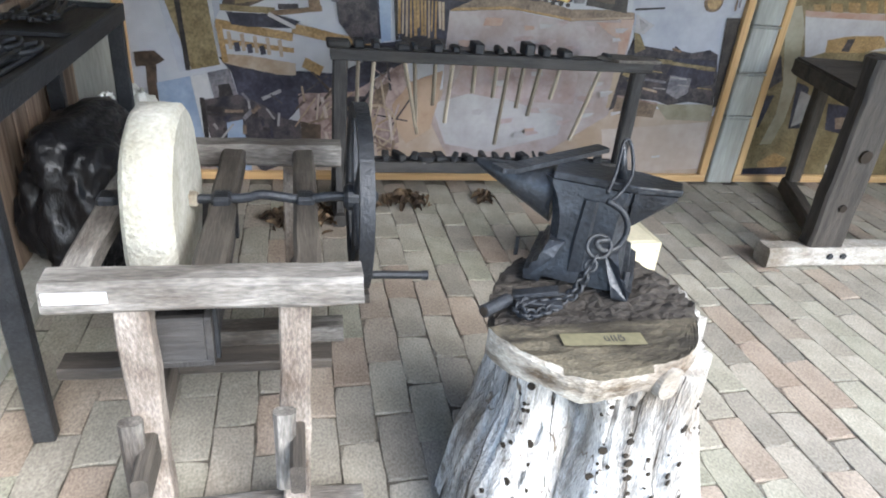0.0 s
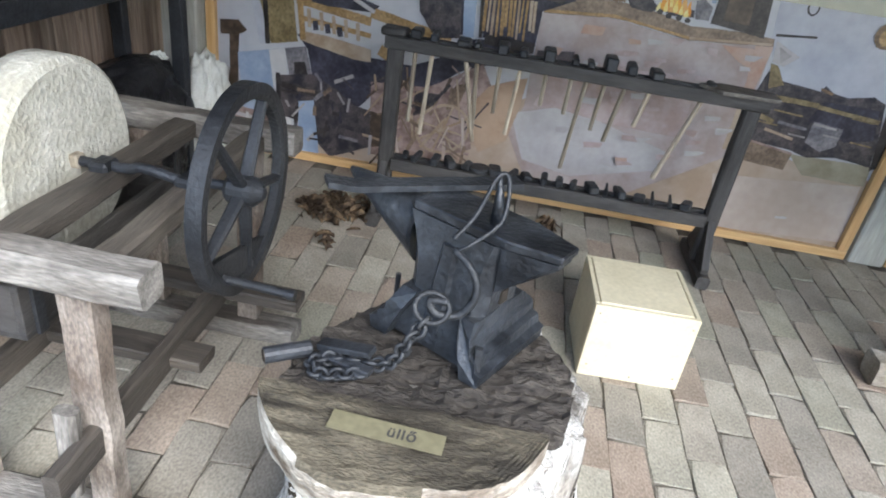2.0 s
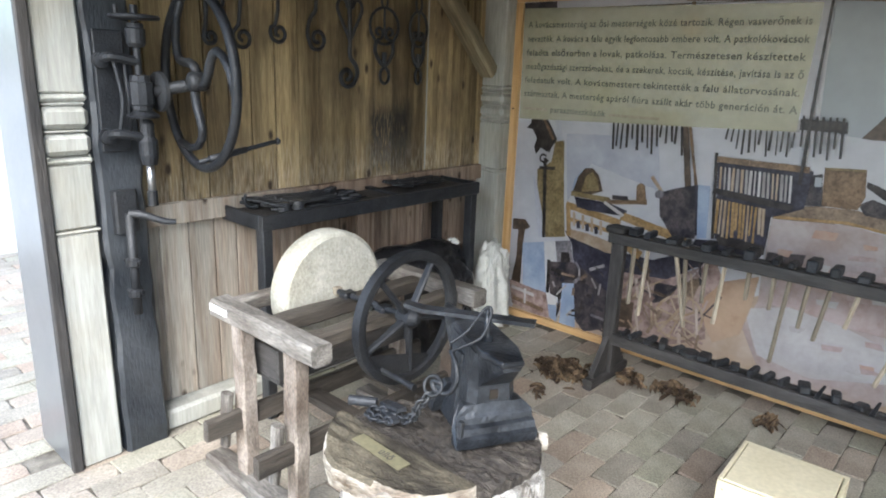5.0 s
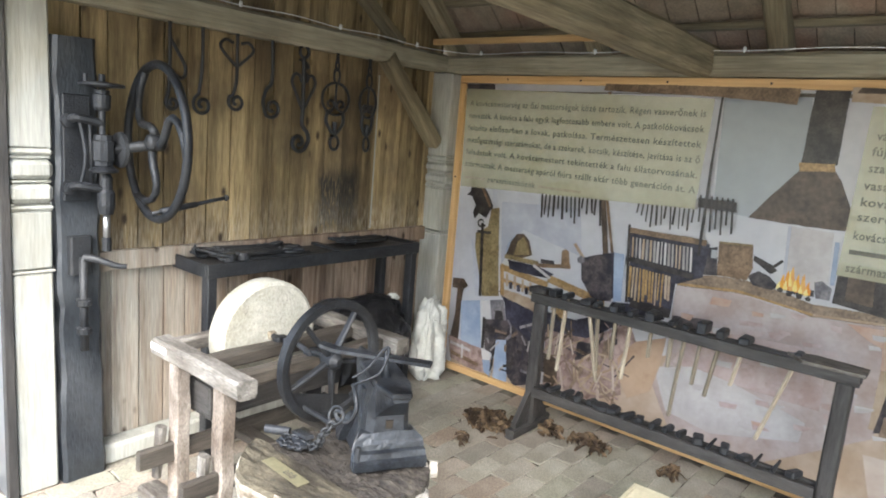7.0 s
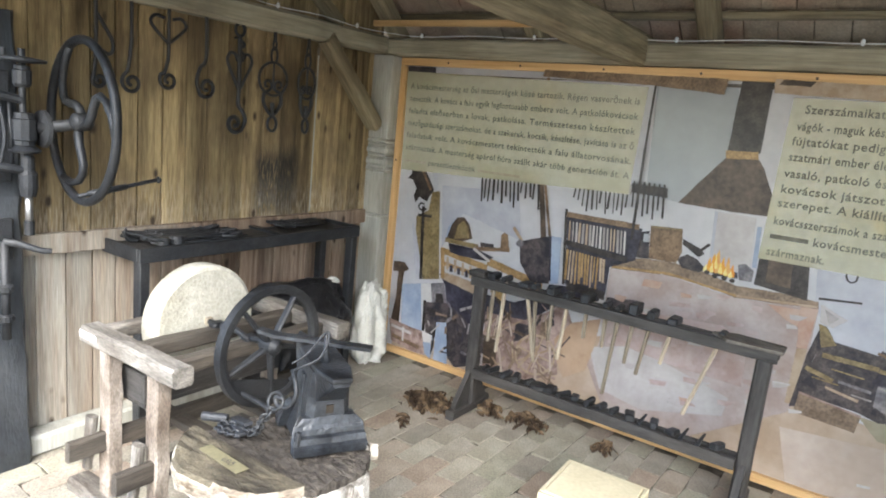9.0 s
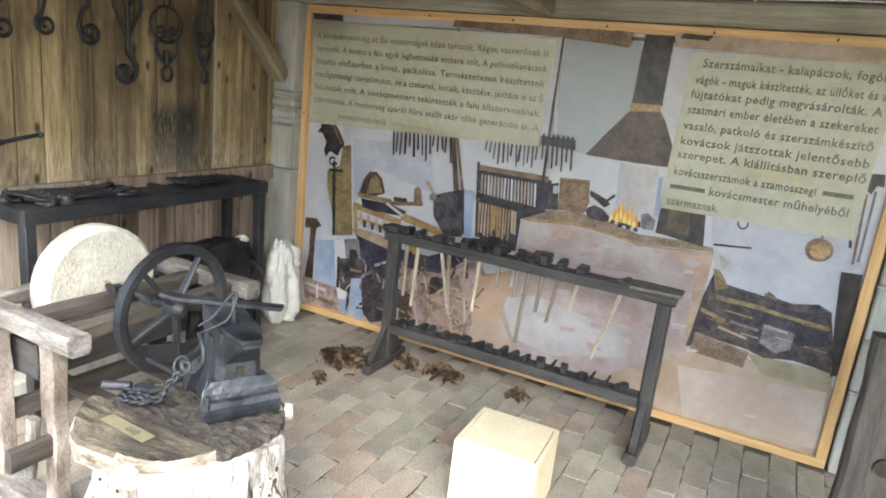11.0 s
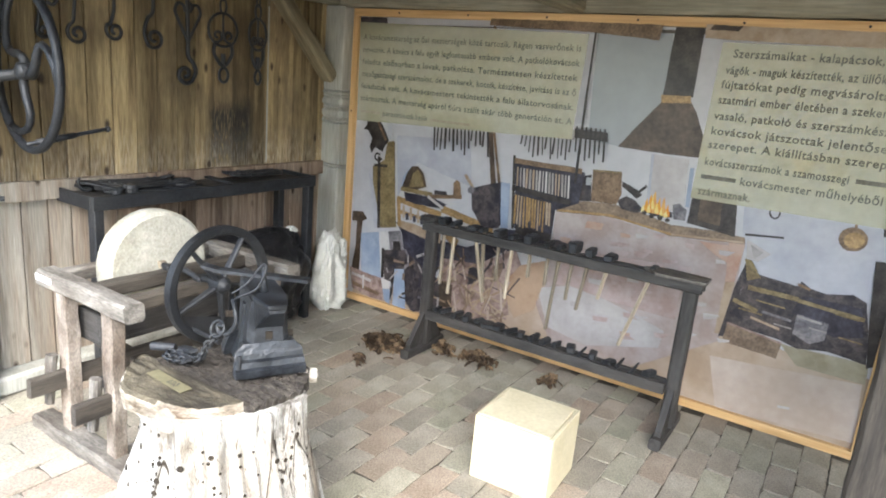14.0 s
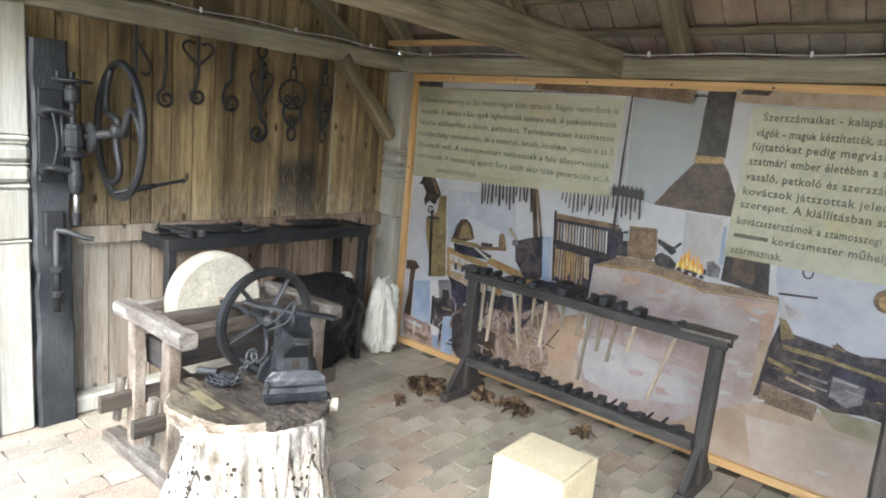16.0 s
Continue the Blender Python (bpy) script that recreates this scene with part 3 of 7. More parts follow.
# ---- things ----
# grindstone on its frame
def grindstone_bench():
    o = thing("grindstone_bench", (-0.1, 1.65, 0), "weathered wooden bench carrying a round grindstone with iron crank wheel", "grindstone")
    for yy, x0, x1 in ((1.235, -0.44, 0.21), (2.06, -0.4, 0.21)):
        part("crossbar", timber(B(), (x0, yy, 0.728), (x1, yy, 0.728), 0.085, 0.075, wear=0.006), M_OILWOOD, o)
        for x in (-0.275, 0.06):
            part("leg", timber(B(), (x - 0.005, yy, 0.05), (x, yy, 0.69), 0.06, 0.07, up=(1, 0, 0), wear=0.006, chamfer=0.08), M_LEGWOOD, o)
        part("foot_beam", timber(B(), (-0.5, yy - 0.02, 0.033), (0.23, yy - 0.02, 0.033), 0.1, 0.065, wear=0.005), M_OILWOOD, o)
    for x, w, m in ((-0.4, 0.06, M_OILWOOD), (-0.125, 0.07, M_DARKOAK), (0.09, 0.065, M_DARKOAK)):
        part("long_rail", timber(B(), (x, 1.27, 0.725), (x, 2.03, 0.725), w, 0.06, wear=0.005), m, o)
    for x in (-0.275, 0.06):
        part("stretcher", timber(B(), (x, 1.06, 0.31), (x, 2.2, 0.31), 0.035, 0.085, wear=0.004, chamfer=0.2), M_DARKOAK, o)
        part("wedge", timber(B(), (x - 0.028, 1.15, 0.2), (x - 0.028, 1.17, 0.42), 0.03, 0.045, up=(1, 0, 0), taper=1.2, chamfer=0.3), M_OILWOOD, o)
    part("cross_stretcher", timber(B(), (-0.56, 1.54, 0.3), (0.16, 1.53, 0.3), 0.085, 0.035, wear=0.004), M_DARKOAK, o)
    part("cross_stretcher", timber(B(), (-0.3, 1.86, 0.3), (0.3, 1.86, 0.3), 0.085, 0.035, wear=0.004), M_DARKOAK, o)
    part("paper_label", block(B(), (-0.43, 1.186, 0.725), (-0.31, 1.19, 0.75), 0), M_WHITE, o, "small white paper label")
    # stone
    prof = [(0.03, -0.059), (0.236, -0.057), (0.249, -0.046), (0.251, 0.0), (0.249, 0.046), (0.234, 0.057), (0.035, 0.059)]
    stone = part("grindstone", lathe(B(), prof, (-0.264, 1.631, 0.754), "x", 64, 0.004), M_STONE, o, "thick cream sandstone wheel")
    for p in stone.data.polygons:
        p.use_smooth = abs(p.normal.x) < 0.3
    part("wood_plug", block(B(), (-0.215, 1.612, 0.74), (-0.185, 1.648, 0.775), 0.004, rough=0.003), M_HANDLE, o, "square wooden plug in the stone")
    bm = B()
    tube(bm, smooth_path([(-0.42, 1.633, 0.756), (-0.1, 1.625, 0.76), (-0.02, 1.62, 0.774), (0.08, 1.616, 0.762), (0.16, 1.612, 0.772), (0.285, 1.609, 0.772)]), 0.013, 10)
    part("axle", bm, M_IRON, o, "forged iron axle")
    for x in (-0.4, -0.125, 0.09):
        part("bearing", block(B(), (x - 0.025, 1.59, 0.74), (x + 0.025, 1.654, 0.776), 0.008), M_IRON, o, "iron bearing block")
    # fly wheel
    c, R = Vector((0.232, 1.609, 0.772)), 0.253
    bm = B()
    seg = 72
    sec = [(-0.011, -0.02), (0.011, -0.02), (0.018, -0.008), (0.018, 0.018), (-0.018, 0.018), (-0.018, -0.008)]
    rings = []
    for k in range(seg):
        q = 2 * math.pi * k / seg
        rings.append([bm.verts.new(c + Vector((a, (R - 0.018 + b) * math.cos(q), (R - 0.018 + b) * math.sin(q)))) for a, b in sec])
    for k in range(seg):
        r0, r1 = rings[k], rings[(k + 1) % seg]
        for j in range(6):
            bm.faces.new((r0[j], r0[(j + 1) % 6], r1[(j + 1) % 6], r1[j]))
    wheel = part("fly_wheel", bm, M_IRON, o, "black iron spoked crank wheel")
    for k in range(5):
        q = radians(72 * k + 58)
        e = c + Vector((0, math.cos(q), math.sin(q))) * (R - 0.035)
        part("spoke", timber(B(), c, e, 0.022, 0.036, up=(1, 0, 0), wear=0.001, taper=0.75, chamfer=0.3), M_IRON, wheel)
    part("hub", lathe(B(), [(0.028, -0.04), (0.036, -0.03), (0.036, 0.03), (0.026, 0.04), (0.016, 0.05)], c, "x", 16), M_IRON, wheel)
    bm = B()
    arc = [radians(205 + 100 * i / 12) for i in range(13)]
    for xx in (-0.006, 0.006):
        vs = [bm.verts.new(c + Vector((xx, (R - 0.03) * math.cos(q), (R - 0.03) * math.sin(q)))) for q in arc]
        bm.faces.new(vs if xx > 0 else vs[::-1])
    part("counterweight", bm, M_IRON, wheel, "cast iron web filling the lower rim")
    part("crank_handle", tube(B(), [(0.222, 1.475, 0.605), (0.3, 1.473, 0.605), (0.41, 1.466, 0.604)], 0.011, 10), M_IRON, wheel)
    part("crank_knob", tube(B(), [(0.395, 1.467, 0.604), (0.412, 1.466, 0.604)], 0.013, 10), M_IRON, wheel)
    # trough
    x0, x1, y0, y1, z0, z1, t = -0.31, -0.13, 1.29, 1.98, 0.47, 0.61, 0.018
    trough = part("water_trough", block(B(), (x0, y0, z0), (x1, y1, z0 + t), 0.002), M_BLACKWOOD, o, "black wooden water trough under the stone")
    for lo, hi in (((x0, y0, z0 + t), (x0 + t, y1, z1)), ((x1 - t, y0, z0 + t), (x1, y1, z1)), ((x0 + t, y0, z0 + t), (x1 - t, y0 + t, z1)), ((x0 + t, y1 - t, z0 + t), (x1 - t, y1, z1))):
        part("side_board", block(B(), lo, hi, 0.002), M_BLACKWOOD, trough)
    for yy in (1.32, 1.95):
        part("trough_hanger", block(B(), (-0.32, yy, 0.47), (-0.31, yy + 0.03, 0.7), 0.001), M_IRON, o)
        part("trough_hanger", block(B(), (-0.13, yy, 0.47), (-0.12, yy + 0.03, 0.7), 0.001), M_IRON, o)
    return o


grindstone_bench()


# anvil stump
def stump():
    o = thing("tree_stump", (0.77, 1.2, 0), "bleached old tree stump with woodworm holes, used as anvil block", "stump")
    c = Vector((0.775, 1.185, 0))
    bm = B()
    seg, lev = 220, 36
    H = 0.655
    rings = []
    for j in range(lev + 1):
        z = H * j / lev
        ring = []
        for k in range(seg):
            q = 2 * math.pi * k / seg
            r = 0.358 - 0.081 * min(1, z / 0.5) - 0.01 * z
            r += 0.024 * noise.noise(Vector((2.2 * math.cos(q), 2.2 * math.sin(q), 0.6 * z)))
            fl = noise.noise(Vector((5 * math.cos(q), 5 * math.sin(q), 0.9 * z + 7)))
            gr = noise.noise(Vector((11 * math.cos(q), 11 * math.sin(q), 1.3 * z + 3)))
            r += 0.03 * fl - 0.032 * max(0, 1 - abs(fl) / 0.07) - 0.012 * max(0, 1 - abs(gr) / 0.08) + 0.007 * gr
            r -= 0.05 * max(0, math.cos(q + radians(150))) * min(1, max(0, (z - 0.25) / 0.2))
            for q0, w, amt, hi in ((-52, 26, 0.05, 0.55), (25, 30, 0.03, 0.7), (-153, 17, 0.065, 2.4)):
                a = (math.degrees(q) - q0 + 180) % 360 - 180
                r += amt * math.exp(-(a / w) ** 2) * max(0, 1 - z / hi)
            for q0, w, dep in ((-118, 12, 0.11), (-84, 2.5, 0.05), (-60, 2.2, 0.05), (-38, 2, 0.03), (-12, 3, 0.04)):
                a = (math.degrees(q) - q0 + 180) % 360 - 180 + 5 * noise.noise(Vector((z * 6, q0, 1)))
                r -= dep * math.exp(-(a / w) ** 2) * min(1, max(0, (0.6 - z) / 0.06))
            r += 0.006 * noise.noise(Vector((30 * math.cos(q), 30 * math.sin(q), 2.5 * z)))
            ring.append(bm.verts.new(c + Vector((r * math.cos(q) + 0.03 * (1 - z / H), r * math.sin(q), z))))
        rings.append(ring)
    for r0, r1 in zip(rings, rings[1:]):
        for k in range(seg):
            bm.faces.new((r0[k], r0[(k + 1) % seg], r1[(k + 1) % seg], r1[k]))
    bm.faces.new(rings[-1])
    ring_pts = [[v.co.copy() for v in r] for r in rings]
    part("trunk", bm, M_STUMP, o, "bleached grey-white trunk wood", smooth=True)
    # rough dark top behind, flat slab in front
    top = Vector((0.765, 1.2, 0))
    bm = B()
    n = 40
    grid = {}
    for i in range(n + 1):
        for j in range(n + 1):
            v = Vector((-0.3 + 0.6 * i / n, -0.1 + 0.4 * j / n, 0))
            q = math.atan2(v.y, v.x)
            lim = 0.262 + 0.022 * math.cos(2 * (q - 0.9)) + 0.016 * noise.noise(Vector((2.5 * math.cos(q), 2.5 * math.sin(q), 3))) + 0.014 * noise.noise(Vector((9 * math.cos(q), 9 * math.sin(q), 1)))
            if v.length > lim:
                v = v.normalized() * lim
            crack = noise.noise(Vector((v.x * 8, v.y * 40, 2)))
            z = 0.674 + (0.01 + 0.06 * max(0, v.length - 0.12)) * noise.noise(v * 13) + 0.011 * noise.noise(v * 42) + 0.004 * noise.noise(Vector((v.x * 30, v.y * 110, 0))) - (0.016 if crack > 0.34 else 0)
            grid[i, j] = bm.verts.new((top.x + v.x, top.y + v.y, z))
    for i in range(n):
        for j in range(n):
            bm.faces.new((grid[i, j], grid[i + 1, j], grid[i + 1, j + 1], grid[i, j + 1]))
    bmesh.ops.remove_doubles(bm, verts=bm.verts, dist=0.0005)
    ext = bmesh.ops.extrude_face_region(bm, geom=list(bm.faces))
    for v in [e for e in ext["geom"] if isinstance(e, bmesh.types.BMVert)]:
        v.co.z = 0.63
    part("bark_top", bm, M_STUMPTOP, o, "dark cracked end grain")
    bm = B()
    rows = []
    n = 64
    for i in range(n + 1):
        a = -1 + 2 * i / n
        xx = 0.728 + 0.252 * a
        yf = 1.09 - 0.175 * (1 - abs(a) ** 2.6) ** 0.8 + 0.018 * noise.noise(Vector((xx * 7, 3, 1))) + 0.005 * noise.noise(Vector((xx * 38, 5, 1)))
        yb = 1.098 + 0.004 * noise.noise(Vector((xx * 20, 9, 1)))
        col = []
        for k in range(17):
            yy = yf + (yb - yf) * k / 16
            z = 0.688 + 0.005 * noise.noise(Vector((xx * 9, yy * 40, 4))) + 0.003 * noise.noise(Vector((xx * 25, yy * 120, 4))) - (0.011 if k == 0 else 0)
            col.append((xx, yy, z))
        bot = [(xx, yf + 0.006 + (yb - yf) * k / 8, 0.618 + 0.016 * noise.noise(Vector((xx * 15, k, 2)))) for k in (8, 4, 0)]
        mid = [(xx, yf - 0.003, 0.66 + 0.004 * noise.noise(Vector((xx * 15, 1, 2))))]
        rows.append([bm.verts.new(p) for p in col + bot + mid])
    for r0, r1 in zip(rows, rows[1:]):
        m = len(r0)
        for k in range(m):
            bm.faces.new((r0[k], r1[k], r1[(k + 1) % m], r0[(k + 1) % m]))
    bm.faces.new(rows[0])
    bm.faces.new(rows[-1][::-1])
    sl = part("front_slab", bm, M_SLAB, o, "flat grey-brown split slab with pale worn edge")
    sl.data.materials.append(M_SLABEDGE)
    for p in sl.data.polygons:
        p.material_index = 0 if p.normal.z > 0.6 else 1
    # worm holes: slightly raised near-black discs, the shade inside painted as colour
    for k in range(110):
        q = radians(random.uniform(-150, 20))
        zz = random.uniform(0.2, 0.58)
        e = Vector((math.cos(q), math.sin(q), 0))
        hit = None
        best = 1e9
        for ring in ring_pts:
            for co in ring:
                dd = (co - (c + e * 0.3 + Vector((0, 0, zz)))).length_squared
                if dd < best:
                    best, hit = dd, co
        rr = random.choice((0.003, 0.004, 0.004, 0.005, 0.006, 0.009, 0.007, 0.011))
        p = hit + e * 0.0015
        part("worm_hole", lathe(B(), [(rr, -0.004), (rr, 0.0), (rr * 0.6, 0.0006)], (0, 0, 0), "z", 10), M_HOLE_SHADE, o)
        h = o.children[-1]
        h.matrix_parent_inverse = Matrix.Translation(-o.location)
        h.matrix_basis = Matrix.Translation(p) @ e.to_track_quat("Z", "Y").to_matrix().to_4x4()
    # sawn branch stub and holes
    for p0, q, r in (((0.828, 0.965, 0.64), -70, 0.041), ((0.925, 1.42, 0.648), 45, 0.028)):
        e = Vector((math.cos(radians(q)), math.sin(radians(q)), 0))
        p = Vector(p0)
        part("branch_stub", tube(B(), [p - e * 0.06, p, p + e * 0.035, p + e * 0.04], r, 20, r * 0.93), M_CUTWOOD, o, "pale sawn branch stub")
    return o, c


stump_ob, SC = stump()


# anvil
def anvil():
    o = thing("anvil", (0.79, 1.345, 0.685), "black iron anvil with horn and stepped foot on the stump", "anvil")
    ax, pp = Vector((-0.874, 0.488, 0)), Vector((0.488, 0.874, 0))
    c = Vector((0.79, 1.345, 0))

    def P(a, p, z):
        return c + ax * a + pp * p + Vector((0, 0, z))

    bm = B()
    # foot, waist and body as stacked sections: half length fore, half length aft, half width, height
    secs = [(0.118, 0.1, 0.09, 0.688), (0.112, 0.098, 0.086, 0.705), (0.099, 0.091, 0.077, 0.745), (0.09, 0.086, 0.07, 0.79), (0.09, 0.085, 0.068, 0.83), (0.095, 0.086, 0.066, 0.862), (0.106, 0.09, 0.062, 0.893), (0.122, 0.098, 0.058, 0.925), (0.126, 0.1, 0.056, 0.938)]
    rings = []
    for f, b, w, z in secs:
        k = 0.022
        ring = [(f, -w + k), (f, w - k), (f - k, w), (-b + k, w), (-b, w - k), (-b, -w + k), (-b + k, -w), (f - k, -w)]
        rings.append([bm.verts.new(P(a, p, z) + noise.noise_vector(P(a, p, z) * 25) * 0.0025) for a, p in ring])
    for r0, r1 in zip(rings, rings[1:]):
        for k in range(8):
            bm.faces.new((r0[k], r0[(k + 1) % 8], r1[(k + 1) % 8], r1[k]))
    bm.faces.new(rings[0][::-1])
    bm.faces.new(rings[-1])
    part("body", bm, M_ANVIL, o)
    # two feet with stepped mouldings, an arch between them
    prof = [(0.09, 0.686, 0.117), (0.13, 0.686, 0.117), (0.133, 0.712, 0.117), (0.119, 0.717, 0.116), (0.115, 0.735, 0.115), (0.102, 0.74, 0.113), (0.098, 0.757, 0.111), (0.093, 0.766, 0.108), (0.086, 0.79, 0.084), (0.05, 0.79, 0.084), (0.066, 0.752, 0.106), (0.08, 0.722, 0.113)]
    for s in (-1, 1):
        bm = B()
        rows = []
        for i in range(9):
            u = -1 + i / 4
            rows.append([bm.verts.new(P(s * a, u * w, z) + noise.noise_vector(P(s * a, u * w, z) * 30) * 0.003) for a, z, w in prof])
        for r0, r1 in zip(rows, rows[1:]):
            for k in range(len(prof)):
                bm.faces.new((r0[k], r0[(k + 1) % len(prof)], r1[(k + 1) % len(prof)], r1[k]))
        bm.faces.new(rows[0])
        bm.faces.new(rows[-1])
        bmesh.ops.recalc_face_normals(bm, faces=list(bm.faces))
        part("foot", bm, M_ANVIL, o, "stepped foot")
    # face plate and heel
    bm = B()
    pts = [(0.105, 0.055), (-0.1, 0.055), (-0.195, 0.03), (-0.195, -0.03), (-0.1, -0.055), (0.105, -0.055)]
    lo = [bm.verts.new(P(a, p, 0.938 if a > -0.15 else 0.942)) for a, p in pts]
    hi = [bm.verts.new(P(a, p, 0.957)) for a, p in pts]
    for k in range(6):
        bm.faces.new((lo[k], lo[(k + 1) % 6], hi[(k + 1) % 6], hi[k]))
    bm.faces.new(hi)
    bm.faces.new(lo[::-1])
    bmesh.ops.bevel(bm, geom=list(bm.edges), offset=0.003, segments=1, affect="EDGES")
    part("face_plate", bm, M_ANVIL, o)
    bm = B()
    r0 = [bm.verts.new(P(-0.09, p, z)) for p, z in ((-0.054, 0.938), (0.054, 0.938), (0.048, 0.845), (-0.048, 0.845))]
    r1 = [bm.verts.new(P(-0.188, p, z)) for p, z in ((-0.029, 0.9395), (0.029, 0.9395), (0.022, 0.928), (-0.022, 0.928))]
    for k in range(4):
        bm.faces.new((r0[k], r1[k], r1[(k + 1) % 4], r0[(k + 1) % 4]))
    bm.faces.new(r0[::-1])
    bm.faces.new(r1)
    part("heel", bm, M_ANVIL, o)
    # horn
    bm = B()
    rings = []
    n = 12
    for i in range(n + 1):
        k = i / n
        a = 0.1 + 0.215 * k
        w = 0.055 * (1 - k) ** 0.7 + 0.006
        h0 = 0.946 - 0.012 * k
        dpt = 0.122 * (1 - k) + 0.012
        rings.append([bm.verts.new(P(a, w * math.cos(q), h0 - dpt * 0.5 + (dpt * 0.5) * math.sin(q) * (1 if math.sin(q) > 0 else 1.15))) for q in [2 * math.pi * j / 14 for j in range(14)]])
    for q0, q1 in zip(rings, rings[1:]):
        for j in range(14):
            bm.faces.new((q0[j], q0[(j + 1) % 14], q1[(j + 1) % 14], q1[j]))
    bm.faces.new(rings[0])
    bm.faces.new(rings[-1])
    part("horn", bm, M_ANVIL, o, "tapered horn", smooth=True)
    part("rib", timber(B(), P(0.012, -0.07, 0.7), P(0.006, -0.06, 0.905), 0.05, 0.03, up=tuple(pp), wear=0.003, taper=0.7, chamfer=0.3), M_ANVIL, o, "upright rib on the waist")
    # solid dark block on the waist, its colour is the socket's inner shade
    part("hold_down_socket", block(B(), (-0.012, -0.003, -0.014), (0.012, 0.003, 0.014), 0.001, Matrix.Translation(P(-0.0865, 0, 0.815)) @ Matrix.Rotation(math.atan2(ax.y, ax.x) + math.pi / 2, 4, "Z")), M_HOLE_SHADE, o, "near-black block painted as the shade of a square hole in the waist")
    part("square_peg", timber(B(), P(-0.118, -0.105, 0.69), P(-0.112, -0.1, 0.76), 0.014, 0.014, up=(1, 0, 0), wear=0.0005), M_IRON, o)
    return P


AP = anvil()
bar = thing("iron_bar", (0.7, 1.41, 0.957), "bent flat iron bar lying across the anvil", "iron bar")
bm = B()
pts = [(0.515, 1.31, 0.978), (0.56, 1.34, 0.965), (0.7, 1.41, 0.9655), (0.86, 1.49, 0.9655)]
rings = []
dv = Vector((-0.45, 0.9, 0)).normalized()
for p in pts:
    p = Vector(p)
    rings.append([bm.verts.new(p + dv * a + Vector((0, 0, b))) for a, b in ((-0.02, -0.006), (0.02, -0.006), (0.02, 0.006), (-0.02, 0.006))])
for r0, r1 in zip(rings, rings[1:]):
    for k in range(4):
        bm.faces.new((r0[k], r0[(k + 1) % 4], r1[(k + 1) % 4], r1[k]))
bm.faces.new(rings[0][::-1])
bm.faces.new(rings[-1])
part("bar", bm, M_ANVIL, bar)

spike = thing("hardy_spike", (0.829, 1.31, 0.957), "iron spike tool with wire loop in the anvil face", "anvil tool")
part("spike", tube(B(), [(0.829, 1.31, 0.958), (0.826, 1.311, 0.99), (0.818, 1.316, 1.045)], 0.015, 10, 0.005), M_ANVIL, spike, smooth=True)
loop = smooth_path([(0.76, 1.235, 0.95), (0.79, 1.27, 0.985), (0.815, 1.31, 1.045), (0.835, 1.312, 1.04), (0.835, 1.275, 0.98), (0.79, 1.235, 0.945), (0.765, 1.235, 0.925)])
part("wire_loop", tube(B(), loop, 0.0042, 8), M_IRON, spike, smooth=True)

# chain and shackle
chain = thing("chain", (0.72, 1.2, 0.7), "dark iron chain with hook hanging over the anvil", "chain")
hook = smooth_path([(0.765, 1.235, 0.93), (0.80, 1.215, 0.91), (0.815, 1.205, 0.87), (0.795, 1.195, 0.83), (0.755, 1.19, 0.825), (0.74, 1.195, 0.845), (0.77, 1.195, 0.85)])
part("hook", tube(B(), hook, 0.0075, 8), M_IRON, chain, smooth=True)
ring_pts = [(0.745 + 0.03 * math.cos(q), 1.19 + 0.012 * math.sin(q), 0.835 + 0.024 * math.sin(q)) for q in [2 * math.pi * k / 16 for k in range(16)]]
part("ring", tube(B(), ring_pts, 0.005, 8, closed=True), M_IRON, chain, smooth=True)


def link(p0, p1, twist, r=0.0042):
    p0, p1 = Vector(p0), Vector(p1)
    d = (p1 - p0).normalized()
    s = d.cross(Vector((0.2, 0.4, 0.9))).normalized()
    s = Matrix.Rotation(twist, 3, d) @ s
    c, L = (p0 + p1) / 2, (p1 - p0).length * 0.5 + 0.006
    return tube(B(), [c + d * L * math.cos(q) + s * 0.0105 * math.sin(q) * (1.15 if abs(math.cos(q)) < 0.8 else 1) for q in [2 * math.pi * k / 14 for k in range(14)]], r, 7, closed=True)


path = smooth_path([(0.74, 1.185, 0.81), (0.715, 1.17, 0.77), (0.70, 1.165, 0.735), (0.675, 1.165, 0.712), (0.63, 1.17, 0.706), (0.585, 1.165, 0.704), (0.555, 1.145, 0.704), (0.57, 1.12, 0.703), (0.61, 1.13, 0.703), (0.645, 1.145, 0.703)], 3)
for k in range(len(path) - 1):
    part("link", link(path[k], path[k + 1], (k % 2) * math.pi / 2 + 0.3), M_IRON, chain, smooth=True)

clevis = thing("iron_clevis", (0.52, 1.15, 0.69), "short iron tube and shackle lying on the stump", "shackle")
bm = tube(B(), [(0.47, 1.13, 0.709), (0.54, 1.175, 0.709)], 0.015, 14)
part("tube", bm, M_IRON, clevis, smooth=False)
# dark disc over the tube end paints the shade of its bore
part("tube_mouth", tube(B(), [(0.4685, 1.129, 0.709), (0.471, 1.1306, 0.709)], 0.011, 14), M_HOLE_SHADE, clevis)
part("strap", timber(B(), (0.555, 1.19, 0.712), (0.655, 1.165, 0.735), 0.03, 0.012, wear=0.001), M_IRON, clevis)
part("strap", timber(B(), (0.56, 1.17, 0.705), (0.66, 1.14, 0.71), 0.022, 0.01, wear=0.001), M_IRON, clevis)
pin = solo("iron_bolt", tube(B(), [(0.645, 1.447, 0.675), (0.645, 1.447, 0.72), (0.645, 1.447, 0.722), (0.645, 1.447, 0.728)], 0.006, 8), M_IRON, "short rusty bolt standing in the stump", "bolt")


